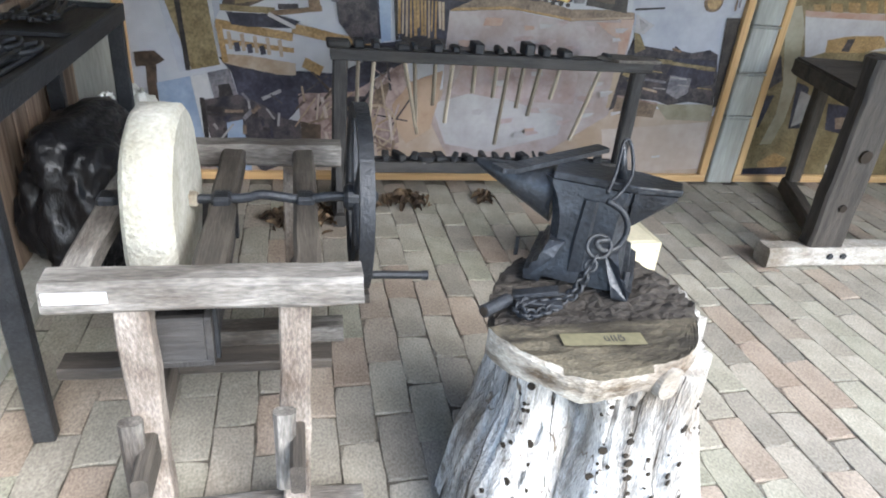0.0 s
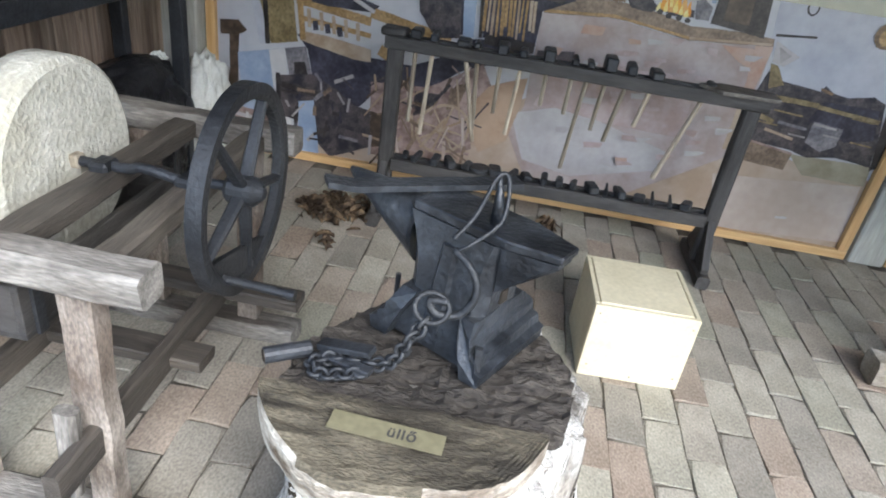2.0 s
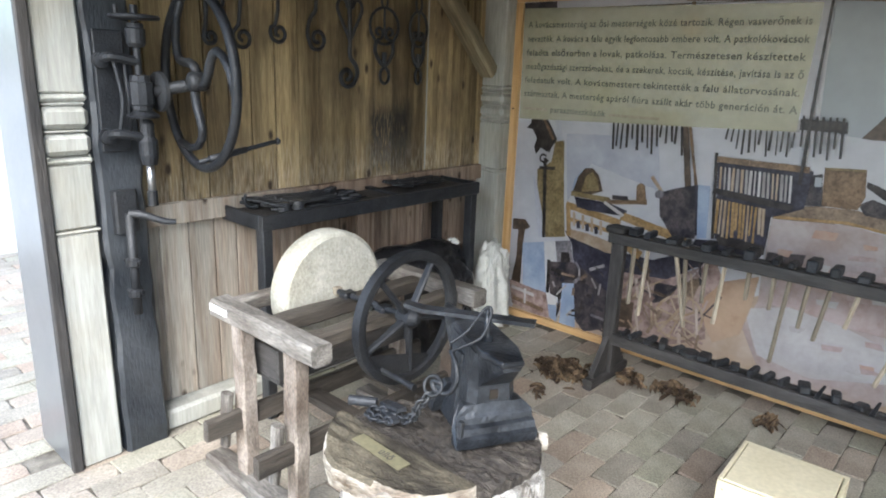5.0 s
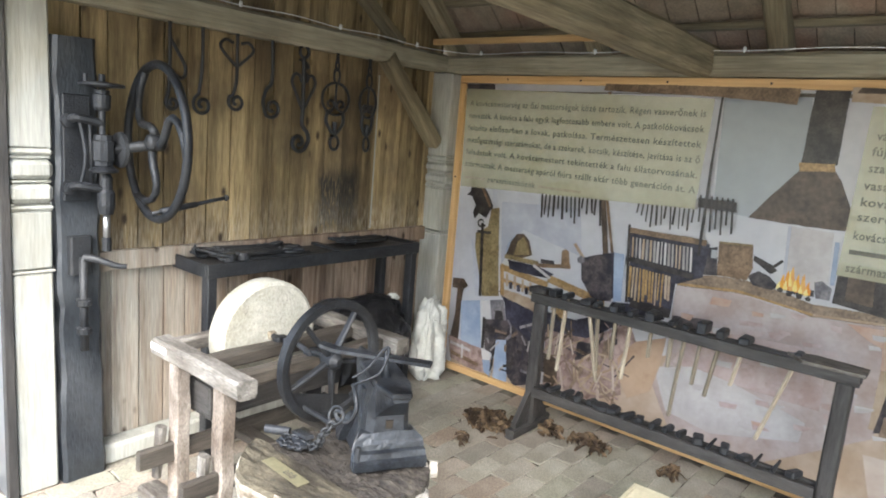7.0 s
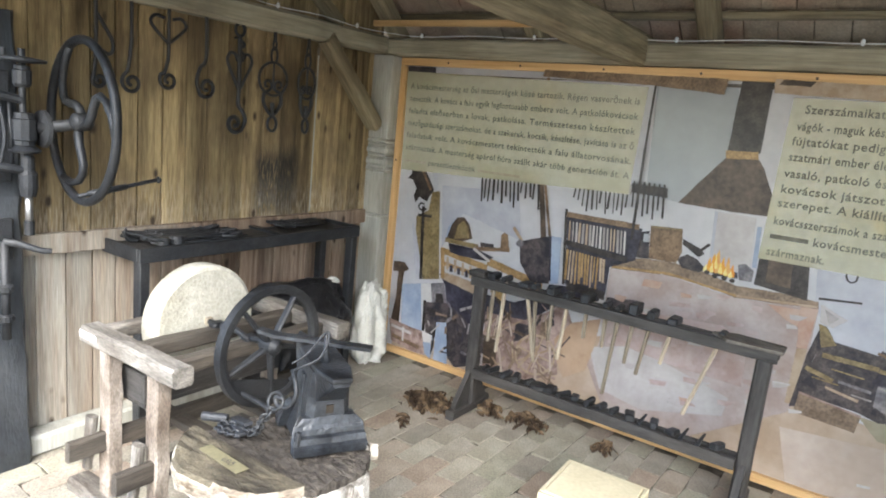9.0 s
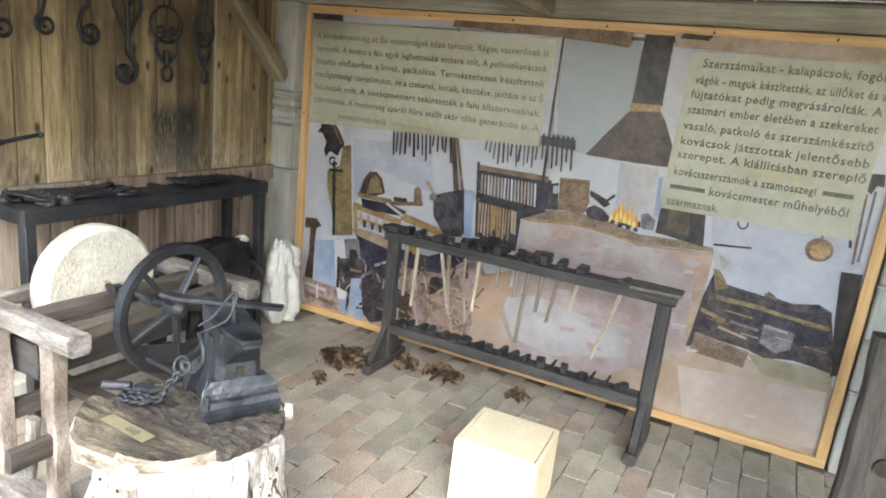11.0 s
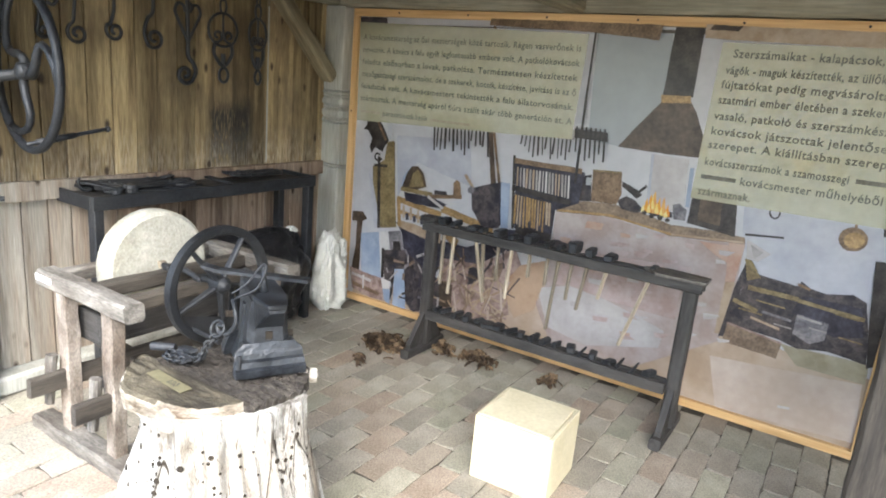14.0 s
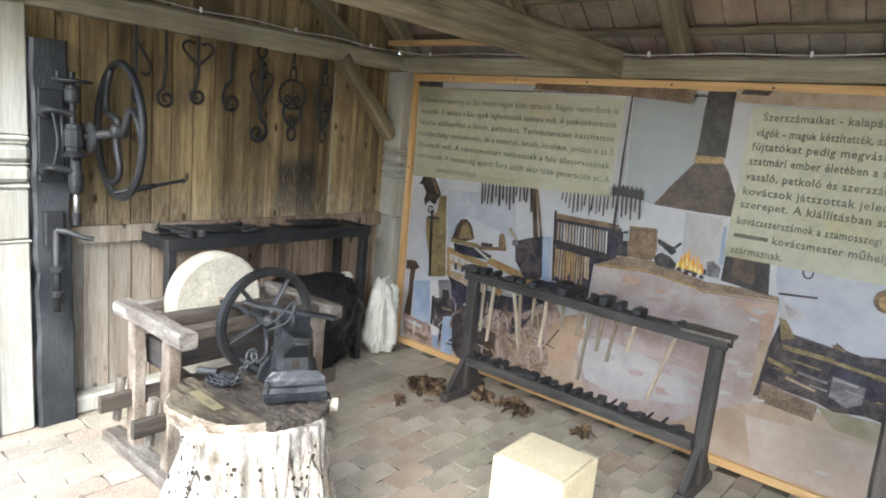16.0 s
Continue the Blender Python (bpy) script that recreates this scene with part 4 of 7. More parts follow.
def text_mesh(name, body, size, m, material, parent, width=None):
    """Flat letters in the built-in font, laid by m and squeezed to the given width; each word is a part of its own."""
    cu = bpy.data.curves.new(name, "FONT")
    cu.body, cu.size, cu.offset, cu.space_character = body, size, size * 0.018, 1.08
    cu.resolution_u = 2
    tmp = bpy.data.objects.new(name, cu)
    scene.collection.objects.link(tmp)
    bpy.context.view_layer.update()
    me = bpy.data.meshes.new_from_object(tmp.evaluated_get(bpy.context.evaluated_depsgraph_get()))
    bpy.data.objects.remove(tmp)
    xs = [v.co.x for v in me.vertices]
    k = width / (max(xs) - min(xs)) if width else 1
    spans = sorted((min(xs[i] for i in p.vertices), max(xs[i] for i in p.vertices), p.index) for p in me.polygons)
    words, reach = [], -1e9
    for lo, hi, i in spans:
        if lo > reach + 0.2 * size:
            words.append([])
        words[-1].append(i)
        reach = max(reach, hi)
    place = m @ Matrix.Diagonal((k, 1, 1, 1))
    for faces in words:
        used = sorted({v for i in faces for v in me.polygons[i].vertices})
        at = {v: j for j, v in enumerate(used)}
        wm = bpy.data.meshes.new(name)
        wm.from_pydata([place @ me.vertices[v].co for v in used], [], [[at[v] for v in me.polygons[i].vertices] for i in faces])
        wm.materials.append(material)
        ob = new(name, wm)
        ob.parent = parent
        ob.matrix_parent_inverse = Matrix.Translation(parent.location).inverted()
    bpy.data.meshes.remove(me)


tag = thing("paper_label", (0.715, 1.025, 0.694), "yellowed paper strip label with a printed word", "label")
part("strip", block(B(), (-0.095, -0.021, 0), (0.095, 0.021, 0.0012), 0, pose(0.715, 1.027, 0.6945, 0, 0, -3)), M_PAPER, tag)
text_mesh("printed_word", "üllő", 0.03, pose(0.715, 1.017, 0.6965, 0, 0, -3), M_INK, tag)

# wooden box
box = thing("wooden_box", (1.394, 2.35, 0), "cream painted plywood box standing on the floor", "box")
x0, x1, y0, y1, h = 1.214, 1.574, 2.178, 2.522, 0.304
rot = Matrix.Translation((1.394, 2.35, 0)) @ Matrix.Rotation(radians(2.8), 4, "Z") @ Matrix.Translation((-1.394, -2.35, 0))
for lo, hi, nm, bev in (((x0, y0, 0), (x1, y0 + 0.016, h - 0.004), "side_panel", 0.002), ((x0, y1 - 0.016, 0), (x1, y1, h - 0.004), "side_panel", 0.002), ((x0, y0 + 0.0165, 0), (x0 + 0.016, y1 - 0.0165, h - 0.002), "side_panel", 0.002), ((x1 - 0.016, y0 + 0.0165, 0), (x1, y1 - 0.0165, h - 0.003), "side_panel", 0.002), ((x0 + 0.0185, y0 + 0.0175, h - 0.02), (x1 - 0.02, y1 - 0.0175, h), "lid", 0.003)):
    part(nm, block(B(), lo, hi, bev, rot, rough=0.0008), M_BOX, box)
for k, (x, z) in enumerate(((1.24, 0.05), (1.4, 0.022), (1.55, 0.045), (1.235, 0.27), (1.556, 0.262))):
    part("nail_head", lathe(B(), [(0.004, 0), (0.003, 0.0012)], rot @ Vector((x, y0 - 0.001, z)), "y", 8), M_HANDLE, box)


# tool rack
def tool_rack():
    o = thing("tool_rack", (1.05, 3.15, 0), "black stained wooden tool rack on splayed feet", "rack")
    for x in (0.275, 1.825):
        part("post", timber(B(), (x, 3.16, 0.06), (x, 3.16, 0.8), 0.07, 0.06, up=(0, 1, 0), wear=0.003), M_BLACKWOOD, o)
        part("foot", timber(B(), (x, 2.96, 0.03), (x, 3.36, 0.03), 0.06, 0.06, wear=0.003), M_BLACKWOOD, o)
        for s in (-1, 1):
            bm = B()
            ys = (3.16 + s * 0.032, 3.16 + s * 0.032, 3.16 + s * 0.17, 3.16 + s * 0.17)
            zs = (0.062, 0.27, 0.085, 0.062)
            a = [bm.verts.new((x - 0.016, yy, zz)) for yy, zz in zip(ys, zs)]
            b = [bm.verts.new((x + 0.016, yy, zz)) for yy, zz in zip(ys, zs)]
            for k in range(4):
                bm.faces.new((a[k], a[(k + 1) % 4], b[(k + 1) % 4], b[k]))
            bm.faces.new(a[::-1])
            bm.faces.new(b)
            bmesh.ops.recalc_face_normals(bm, faces=bm.faces)
            part("foot_brace", bm, M_BLACKWOOD, o)
    for yy in (3.125, 3.195):
        part("top_rail", timber(B(), (0.23, yy, 0.825), (1.88, yy, 0.825), 0.028, 0.055, wear=0.002), M_BLACKWOOD, o)
        part("lower_rail", timber(B(), (0.31, yy - 0.005, 0.265), (1.79, yy - 0.005, 0.265), 0.028, 0.06, wear=0.002), M_BLACKWOOD, o)
    part("shelf_board", block(B(), (0.31, 3.13, 0.236), (1.79, 3.18, 0.25), 0.002), M_BLACKWOOD, o)
    for x in (0.275, 1.825):
        part("rail_spacer", block(B(), (x - 0.03, 3.14, 0.8), (x + 0.03, 3.18, 0.85), 0.002), M_BLACKWOOD, o)
    part("end_board", slab(B(), [(1.58, 3.16), (1.66, 3.07), (1.9, 3.08), (1.9, 3.2), (1.68, 3.22)], 0.853, 0.868), M_OILWOOD, o, "flat grey end board")
    part("stop_block", block(B(), (0.21, 3.1, 0.853), (0.32, 3.21, 0.885), 0.008, rough=0.004), M_BLACKWOOD, o)
    return o


tool_rack()
# hammers in the top rail: x, handle length, head width, head depth, head height, lean
for x, L, w, d, h, lean in ((0.36, 0.38, 0.05, 0.09, 0.04, 0), (0.44, 0.43, 0.035, 0.1, 0.035, 0.02), (0.57, 0.42, 0.06, 0.1, 0.03, -0.1), (0.63, 0.36, 0.03, 0.08, 0.03, -0.03), (0.74, 0.27, 0.045, 0.1, 0.04, 0),
                            (0.83, 0.36, 0.035, 0.09, 0.03, 0.02), (0.94, 0.2, 0.05, 0.11, 0.05, 0), (1.05, 0.22, 0.03, 0.09, 0.035, 0), (1.12, 0.47, 0.03, 0.08, 0.03, 0.03), (1.2, 0.27, 0.05, 0.1, 0.06, 0.02),
                            (1.29, 0.31, 0.04, 0.09, 0.045, 0.04), (1.4, 0.22, 0.05, 0.1, 0.035, 0.04), (1.63, 0.44, 0.035, 0.07, 0.025, 0.12)):
    o = thing("hammer", (x, 3.16, 0.853), "old forge hammer hanging by its head in the rack", "hammer", "hammers in the rack")
    part("head", block(B(), (x - w / 2, 3.16 - d / 2, 0.854), (x + w / 2, 3.16 + d / 2, 0.854 + h), 0.007, rough=0.003), M_IRON, o, "dark iron head")
    part("handle", timber(B(), (x, 3.16, 0.86), (x - lean, 3.16, 0.853 - L), 0.018, 0.024, up=(0, 1, 0), wear=0.002, chamfer=0.3), M_HANDLE, o, "worn wooden handle")
# tool heads on the lower shelf
for k in range(19):
    x = 0.36 + 0.074 * k + random.uniform(-0.012, 0.012)
    w, d, h = random.uniform(0.025, 0.06), random.uniform(0.07, 0.11), random.uniform(0.02, 0.04)
    if k == 5:
        solo("iron_disc", lathe(B(), [(0.045, 0), (0.05, 0.005), (0.05, 0.02), (0.044, 0.025)], (x, 3.15, 0.296), seg=20), M_IRON, "round iron swage block on the rack shelf", "tool head", "tool heads on the shelf")
    elif k in (13, 16, 17):
        solo("iron_chisel", tube(B(), [(x, 3.11, 0.3), (x + 0.005, 3.15, 0.318), (x + 0.01, 3.2, 0.33)], 0.012, 8, 0.006), M_IRON, "iron chisel lying on the rack shelf", "tool head", "tool heads on the shelf")
    else:
        solo("swage_iron", block(B(), (-w / 2, -d / 2, 0), (w / 2, d / 2, h), 0.007, pose(x, 3.155, 0.296, 0, 0, random.uniform(-25, 25)), rough=0.004), M_IRON, "dark iron tool head lying on the rack shelf", "tool head", "tool heads on the shelf")

# black table with tongs
tb = thing("iron_table", (-0.8, 2.34, 0), "long black iron-topped table along the plank wall", "table")
part("tabletop", block(B(), (-0.965, 1.58, 0.958), (-0.66, 3.058, 0.98), 0.002), M_BLACKWOOD, tb)
part("apron", block(B(), (-0.657, 1.563, 0.932), (-0.632, 3.077, 1.002), 0.003), M_IRON, tb)
part("apron", block(B(), (-0.97, 1.563, 0.932), (-0.659, 1.578, 1.002), 0.003), M_IRON, tb)
part("apron", block(B(), (-0.97, 3.062, 0.932), (-0.659, 3.077, 1.002), 0.003), M_IRON, tb)
for x, yy in ((-0.668, 1.594), (-0.668, 3.041), (-0.94, 3.041)):
    part("leg", block(B(), (x - 0.03, yy - 0.025, 0), (x + 0.03, yy + 0.025, 0.957), 0.004), M_IRON, tb)
part("crossbar", block(B(), (-0.965, 2.43, 0.985), (-0.66, 2.47, 1.0), 0.002), M_IRON, tb)


def tongs(x, yy, z, L, ang, spread):
    o = thing("tongs", (x, yy, z), "pair of long black iron blacksmith tongs lying on the table", "tongs", "tongs on the table")
    m = pose(x, yy, z, 0, 0, ang)
    for s in (-1, 1):
        pts = smooth_path([(s * spread, L, 0), (s * spread * 0.7, L * 0.5, 0), (s * 0.012, 0.1, 0.003 * s), (-s * 0.02, 0.05, 0.004 * s), (-s * 0.022, 0.0, 0.008), (-s * 0.004, -0.03, 0.012)], 4)
        part("rein", tube(B(), [m @ p for p in pts], 0.0075, 8, 0.009), M_IRON, o, smooth=True)
    part("rivet", lathe(B(), [(0.01, -0.01), (0.012, 0.0), (0.008, 0.014)], m @ Vector((0, 0.085, 0.004)), seg=10), M_IRON, o)
    return o


for k in range(5):
    tongs(-0.92 + 0.052 * k, 1.7 + random.uniform(-0.04, 0.05), 0.997 + 0.006 * (k % 2), random.uniform(0.5, 0.62), random.uniform(-3, 3), random.uniform(0.012, 0.025))
for k in range(4):
    tongs(-0.9 + 0.05 * k, 2.55 + random.uniform(-0.04, 0.05), 1.01 + 0.006 * (k % 2), random.uniform(0.34, 0.42), random.uniform(-14, 14), random.uniform(0.012, 0.03))
for k in range(5):
    tongs(-0.9 + 0.055 * k, 2.12 + random.uniform(-0.04, 0.05), 1.012 + 0.008 * (k % 2), random.uniform(0.3, 0.4), random.uniform(150, 200), random.uniform(0.015, 0.035))
for k in range(4):
    tongs(-0.88 + 0.06 * k, 1.66 + random.uniform(-0.02, 0.03), 1.022, random.uniform(0.4, 0.5), random.uniform(-8, 8), 0.02)
hk = smooth_path([(-0.85, 1.68, 0.998), (-0.86, 1.64, 1.0), (-0.862, 1.62, 1.03), (-0.858, 1.625, 1.06)])
solo("iron_hook", tube(B(), hk, 0.011, 8, 0.006), M_IRON, "upturned iron hook on the table", "hook", smooth=True)
for yy in (1.72, 1.8):
    solo("iron_ring", lathe(B(), [(0.028, 0), (0.034, 0.012), (0.034, 0.035), (0.026, 0.05)], (-0.7, yy, 0.986), seg=14), M_IRON, "short iron bush on the table", "iron bush", "bushes on the table")


# post drill
def post_drill():
    o = thing("post_drill", (-0.88, 1.08, 0), "tall black beam carrying a hand-cranked cast iron post drill", "post drill")
    part("beam", timber(B(), (-0.905, 1.078, 0.0), (-0.905, 1.062, 1.985), 0.185, 0.15, up=(1, 0, 0), wear=0.01, seg=0.08, taper=0.92, chamfer=0.1), M_BLACKPAINT, o, "black painted beam, paint flaked at the foot")
    part("back_plate", block(B(), (-0.83, 1.0, 1.3), (-0.815, 1.11, 1.75), 0.004), M_IRON, o)
    for z in (1.64, 1.36):
        part("bracket", tube(B(), smooth_path([(-0.83, 1.02, z - 0.01), (-0.76, 1.03, z + 0.015), (-0.74, 1.12, z)]), 0.018, 8), M_IRON, o)
        part("clamp_lug", lathe(B(), [(0.012, -0.02), (0.028, -0.016), (0.028, 0.016), (0.012, 0.02)], (-0.8, 1.015, z), "x", 14), M_IRON, o)
    part("strut", tube(B(), smooth_path([(-0.76, 1.045, 1.64), (-0.745, 1.06, 1.5), (-0.76, 1.045, 1.37)]), 0.008, 8), M_IRON, o, smooth=True)
    part("strut", tube(B(), [(-0.75, 1.08, 1.63), (-0.75, 1.085, 1.37)], 0.007, 8), M_IRON, o, smooth=True)
    part("feed_wheel", lathe(B(), [(0.02, 1.785), (0.085, 1.79), (0.09, 1.797), (0.085, 1.804), (0.02, 1.81)], (-0.74, 1.125, 0), seg=24), M_IRON, o, smooth=True)
    part("feed_knob", tube(B(), [(-0.74, 1.06, 1.8), (-0.74, 1.06, 1.835)], 0.009, 8), M_IRON, o)
    part("feed_screw", tube(B(), [(-0.74, 1.125, 1.35), (-0.74, 1.125, 1.84)], 0.014, 10), M_IRON, o)
    part("upper_sleeve", lathe(B(), [(0.016, 1.69), (0.026, 1.692), (0.034, 1.705), (0.036, 1.755), (0.03, 1.76), (0.03, 1.775), (0.016, 1.778)], (-0.74, 1.125, 0), seg=14), M_IRON, o)
    part("gear_housing", lathe(B(), [(0.02, 1.46), (0.04, 1.462), (0.04, 1.48), (0.046, 1.484), (0.046, 1.565), (0.038, 1.568), (0.036, 1.59), (0.018, 1.592)], (-0.74, 1.128, 0), seg=10), M_IRON, o)
    part("bevel_gear", lathe(B(), [(0.03, 0), (0.075, 0.01), (0.078, 0.025), (0.05, 0.045), (0.03, 0.05)], (-0.74, 1.18, 1.53), "y", 22), M_IRON, o)
    part("lower_gear", lathe(B(), [(0.03, 1.43), (0.056, 1.433), (0.06, 1.442), (0.035, 1.46)], (-0.74, 1.13, 0), seg=24), M_IRON, o)
    part("chuck", lathe(B(), [(0.018, 1.25), (0.028, 1.252), (0.036, 1.29), (0.036, 1.345), (0.026, 1.36), (0.026, 1.41), (0.018, 1.425)], (-0.74, 1.14, 0), seg=14), M_IRON, o)
    part("drill_spindle", tube(B(), [(-0.74, 1.14, 1.13), (-0.74, 1.14, 1.26)], 0.015, 10), M_STEEL, o, "bright steel spindle", smooth=True)
    part("drill_tip", tube(B(), [(-0.74, 1.14, 1.09), (-0.74, 1.14, 1.15)], 0.02, 10), M_IRON, o)
    part("crank_shaft", tube(B(), [(-0.74, 1.17, 1.53), (-0.66, 1.24, 1.552), (-0.597, 1.325, 1.574)], 0.024, 10), M_IRON, o, smooth=True)
    c, R = Vector((-0.6, 1.286, 1.574)), 0.327
    tilt = Vector((0.9953, -0.0966, 0))
    rim = [c + tilt * R * math.cos(q) + Vector((0, 0, R * math.sin(q))) for q in [2 * math.pi * k / 48 for k in range(48)]]
    wheel = part("crank_wheel", tube(B(), rim, 0.0185, 10, closed=True), M_IRON, o, "large iron wheel with curved spokes", smooth=True)
    for k in range(3):
        q0 = radians(120 * k + 95)
        pts = []
        for t in range(9):
            s = t / 8
            q = q0 + 1.25 * math.sin(s * math.pi * 0.9) * (1 - 0.3 * s)
            pts.append(c + tilt * math.cos(q) * (0.03 + (R - 0.035) * s) + Vector((0, 0, math.sin(q) * (0.03 + (R - 0.035) * s))))
        part("curved_spoke", tube(B(), pts, 0.019, 8, 0.015), M_IRON, wheel, smooth=True)
    part("wheel_hub", lathe(B(), [(0.02, -0.04), (0.035, -0.03), (0.035, 0.03), (0.018, 0.045)], c, "y", 14), M_IRON, wheel, smooth=True)
    part("crank_handle", tube(B(), [(-0.56, 1.25, 1.275), (-0.565, 1.32, 1.285), (-0.57, 1.55, 1.325), (-0.57, 1.612, 1.335)], 0.009, 8), M_IRON, wheel, smooth=True)
    part("handle_grip", tube(B(), [(-0.563, 1.295, 1.281), (-0.568, 1.46, 1.309)], 0.016, 10, 0.013), M_IRON, wheel, smooth=True)
    part("handle_knob", lathe(B(), [(0.008, 0), (0.016, 0.008), (0.01, 0.02)], (-0.57, 1.602, 1.334), "y", 10), M_IRON, wheel)
    part("table_arm", timber(B(), (-0.82, 1.06, 1.15), (-0.82, 1.06, 0.98), 0.09, 0.05, up=(1, 0, 0), wear=0.002), M_IRON, o)
    part("vice_rod", tube(B(), [(-0.78, 1.06, 0.64), (-0.78, 1.06, 1.06)], 0.018, 10), M_IRON, o, smooth=True)
    part("vice_arm", tube(B(), smooth_path([(-0.78, 1.06, 1.06), (-0.74, 1.1, 1.055), (-0.7, 1.16, 1.03), (-0.68, 1.2, 1.025)]), 0.017, 10, 0.011), M_IRON, o, smooth=True)
    for z in (0.86, 0.73):
        part("vice_collar", lathe(B(), [(0.02, z - 0.02), (0.03, z - 0.012), (0.03, z + 0.012), (0.02, z + 0.02)], (-0.78, 1.06, 0), seg=12), M_IRON, o)
        part("wing_bolt", tube(B(), [(-0.83, 1.05, z), (-0.75, 1.075, z + 0.005)], 0.009, 8), M_IRON, o)


post_drill()


# forged hooks on the wall
def spiral(cy, cz, r, turns, start, way=1, n=26):
    return [(cy + r * (1 - 0.75 * k / n) * math.cos(start + way * turns * 2 * math.pi * k / n), cz + r * (1 - 0.75 * k / n) * math.sin(start + way * turns * 2 * math.pi * k / n)) for k in range(n + 1)]


def forged(y, strokes, label):
    strokes = [([(a - 0.014, b) for a, b in pts], r, nm) for pts, r, nm in strokes]
    y -= 0.014
    o = thing("forged_hook", (-0.955, y, 2.13), label, "forged hook", "forged hooks on the wall")
    for pts, r, nm in strokes:
        part(nm, tube(B(), [(-0.94, a, b) for a, b in pts], r, 7), M_IRON, o, smooth=True)
    part("nail", tube(B(), [(-0.985, y, strokes[0][0][0][1] - 0.01), (-0.93, y, strokes[0][0][0][1] - 0.008)], 0.006, 6), M_IRON, o)


def line(*pts):
    return [(p.x, p.y) for p in smooth_path([(a, b, 0) for a, b in pts], 5)]


def heart(y, z, w, h):
    return [line((y, z - h), (y - w, z - h * 0.25), (y - w * 0.75, z + h * 0.12), (y - w * 0.25, z + h * 0.05)), line((y, z - h), (y + w, z - h * 0.25), (y + w * 0.75, z + h * 0.12), (y + w * 0.25, z + h * 0.05))]


forged(1.545, [(line((1.537, 2.165), (1.537, 2.05), (1.538, 1.95), (1.533, 1.82), (1.52, 1.76)) + spiral(1.552, 1.752, 0.034, 1.2, 3.0), 0.0095, "stem"), (line((1.537, 2.055), (1.572, 2.005), (1.612, 1.94), (1.616, 1.895), (1.595, 1.874), (1.57, 1.885)), 0.009, "scroll")], "forged black iron hanger with a wide loop")
forged(1.706, [(line((1.706, 2.17), (1.706, 1.95), (1.69, 1.81)) + spiral(1.71, 1.757, 0.052, 1.3, 2.6), 0.009, "stem")], "straight forged black iron hook ending in a spiral")
h1 = heart(1.9, 2.08, 0.094, 0.115)
forged(1.9, [(line((1.9, 2.175), (1.9, 2.05), (1.9, 1.9), (1.88, 1.82)) + spiral(1.903, 1.788, 0.05, 1.3, 2.6), 0.009, "stem"), (h1[0], 0.008, "scroll"), (h1[1], 0.008, "scroll")], "forged black iron hook with heart-shaped scrolls")
forged(2.12, [(line((2.112, 2.175), (2.12, 1.93), (2.085, 1.87), (2.066, 1.8), (2.085, 1.74)) + spiral(2.125, 1.775, 0.056, 1.2, 3.9), 0.01, "stem")], "forged black iron S-shaped hook")
def oval(y, z, ry, rz, n=22):
    return [(y + ry * math.cos(2 * math.pi * k / n), z + rz * math.sin(2 * math.pi * k / n)) for k in range(n + 1)]


def ears(y, z, w, h):
    """Two bars that rise from a point, swing out and curl back over to the stem."""
    return [line((y, z), (y + s * w * 0.55, z + h * 0.42), (y + s * w, z + h * 0.78), (y + s * w * 0.78, z + h), (y + s * w * 0.35, z + h * 0.97), (y + s * w * 0.2, z + h * 0.8)) for s in (-1, 1)]


h2 = ears(2.335, 1.775, 0.082, 0.2)
forged(2.33, [(line((2.33, 2.07), (2.332, 1.95), (2.335, 1.79), (2.336, 1.7), (2.372, 1.655), (2.385, 1.61), (2.36, 1.56)) + spiral(2.316, 1.597, 0.056, 1.15, -0.8, -1), 0.012, "stem"), (h2[0], 0.009, "scroll"), (h2[1], 0.009, "scroll"), (oval(2.33, 2.105, 0.03, 0.034), 0.009, "ring"),
              (line((2.318, 2.06), (2.362, 2.03), (2.335, 2.0), (2.366, 1.965), (2.336, 1.93)), 0.009, "twist")], "long forged black iron hook with heart and spiral")
for y, w in ((2.578, 0.105), (2.843, 0.07)):
    k = w / 0.105
    sides = [line((y + s * 0.06 * k, 1.785), (y + s * 0.066 * k, 1.73), (y + s * 0.03 * k, 1.675), (y, 1.655)) for s in (-1, 1)]
    forged(y, [(oval(y, 2.155, 0.012, 0.03), 0.006, "chain_link"), (oval(y, 2.105, 0.006, 0.03), 0.006, "chain_link"), (oval(y, 2.06, 0.012, 0.03), 0.006, "chain_link"), (oval(y, 2.0, 0.022, 0.045), 0.007, "ring"),
               (oval(y, 1.865, w, 0.095), 0.0085, "hoop"), (line((y, 1.96), (y, 1.85), (y + 0.012 * k, 1.8)), 0.007, "stem"),
               (spiral(y - 0.042 * k, 1.83, 0.038 * k, 1.1, 4.4), 0.008, "scroll"), (spiral(y + 0.042 * k, 1.83, 0.038 * k, 1.1, 5.0, -1), 0.008, "scroll"),
               (sides[0], 0.011, "scroll"), (sides[1], 0.011, "scroll"), (line((y, 1.73), (y, 1.66)), 0.014, "leaf"), (oval(y + 0.004, 1.605, 0.028 * k + 0.005, 0.042), 0.009, "ring")], "forged black iron hanger with chain, hoop and scrolls")


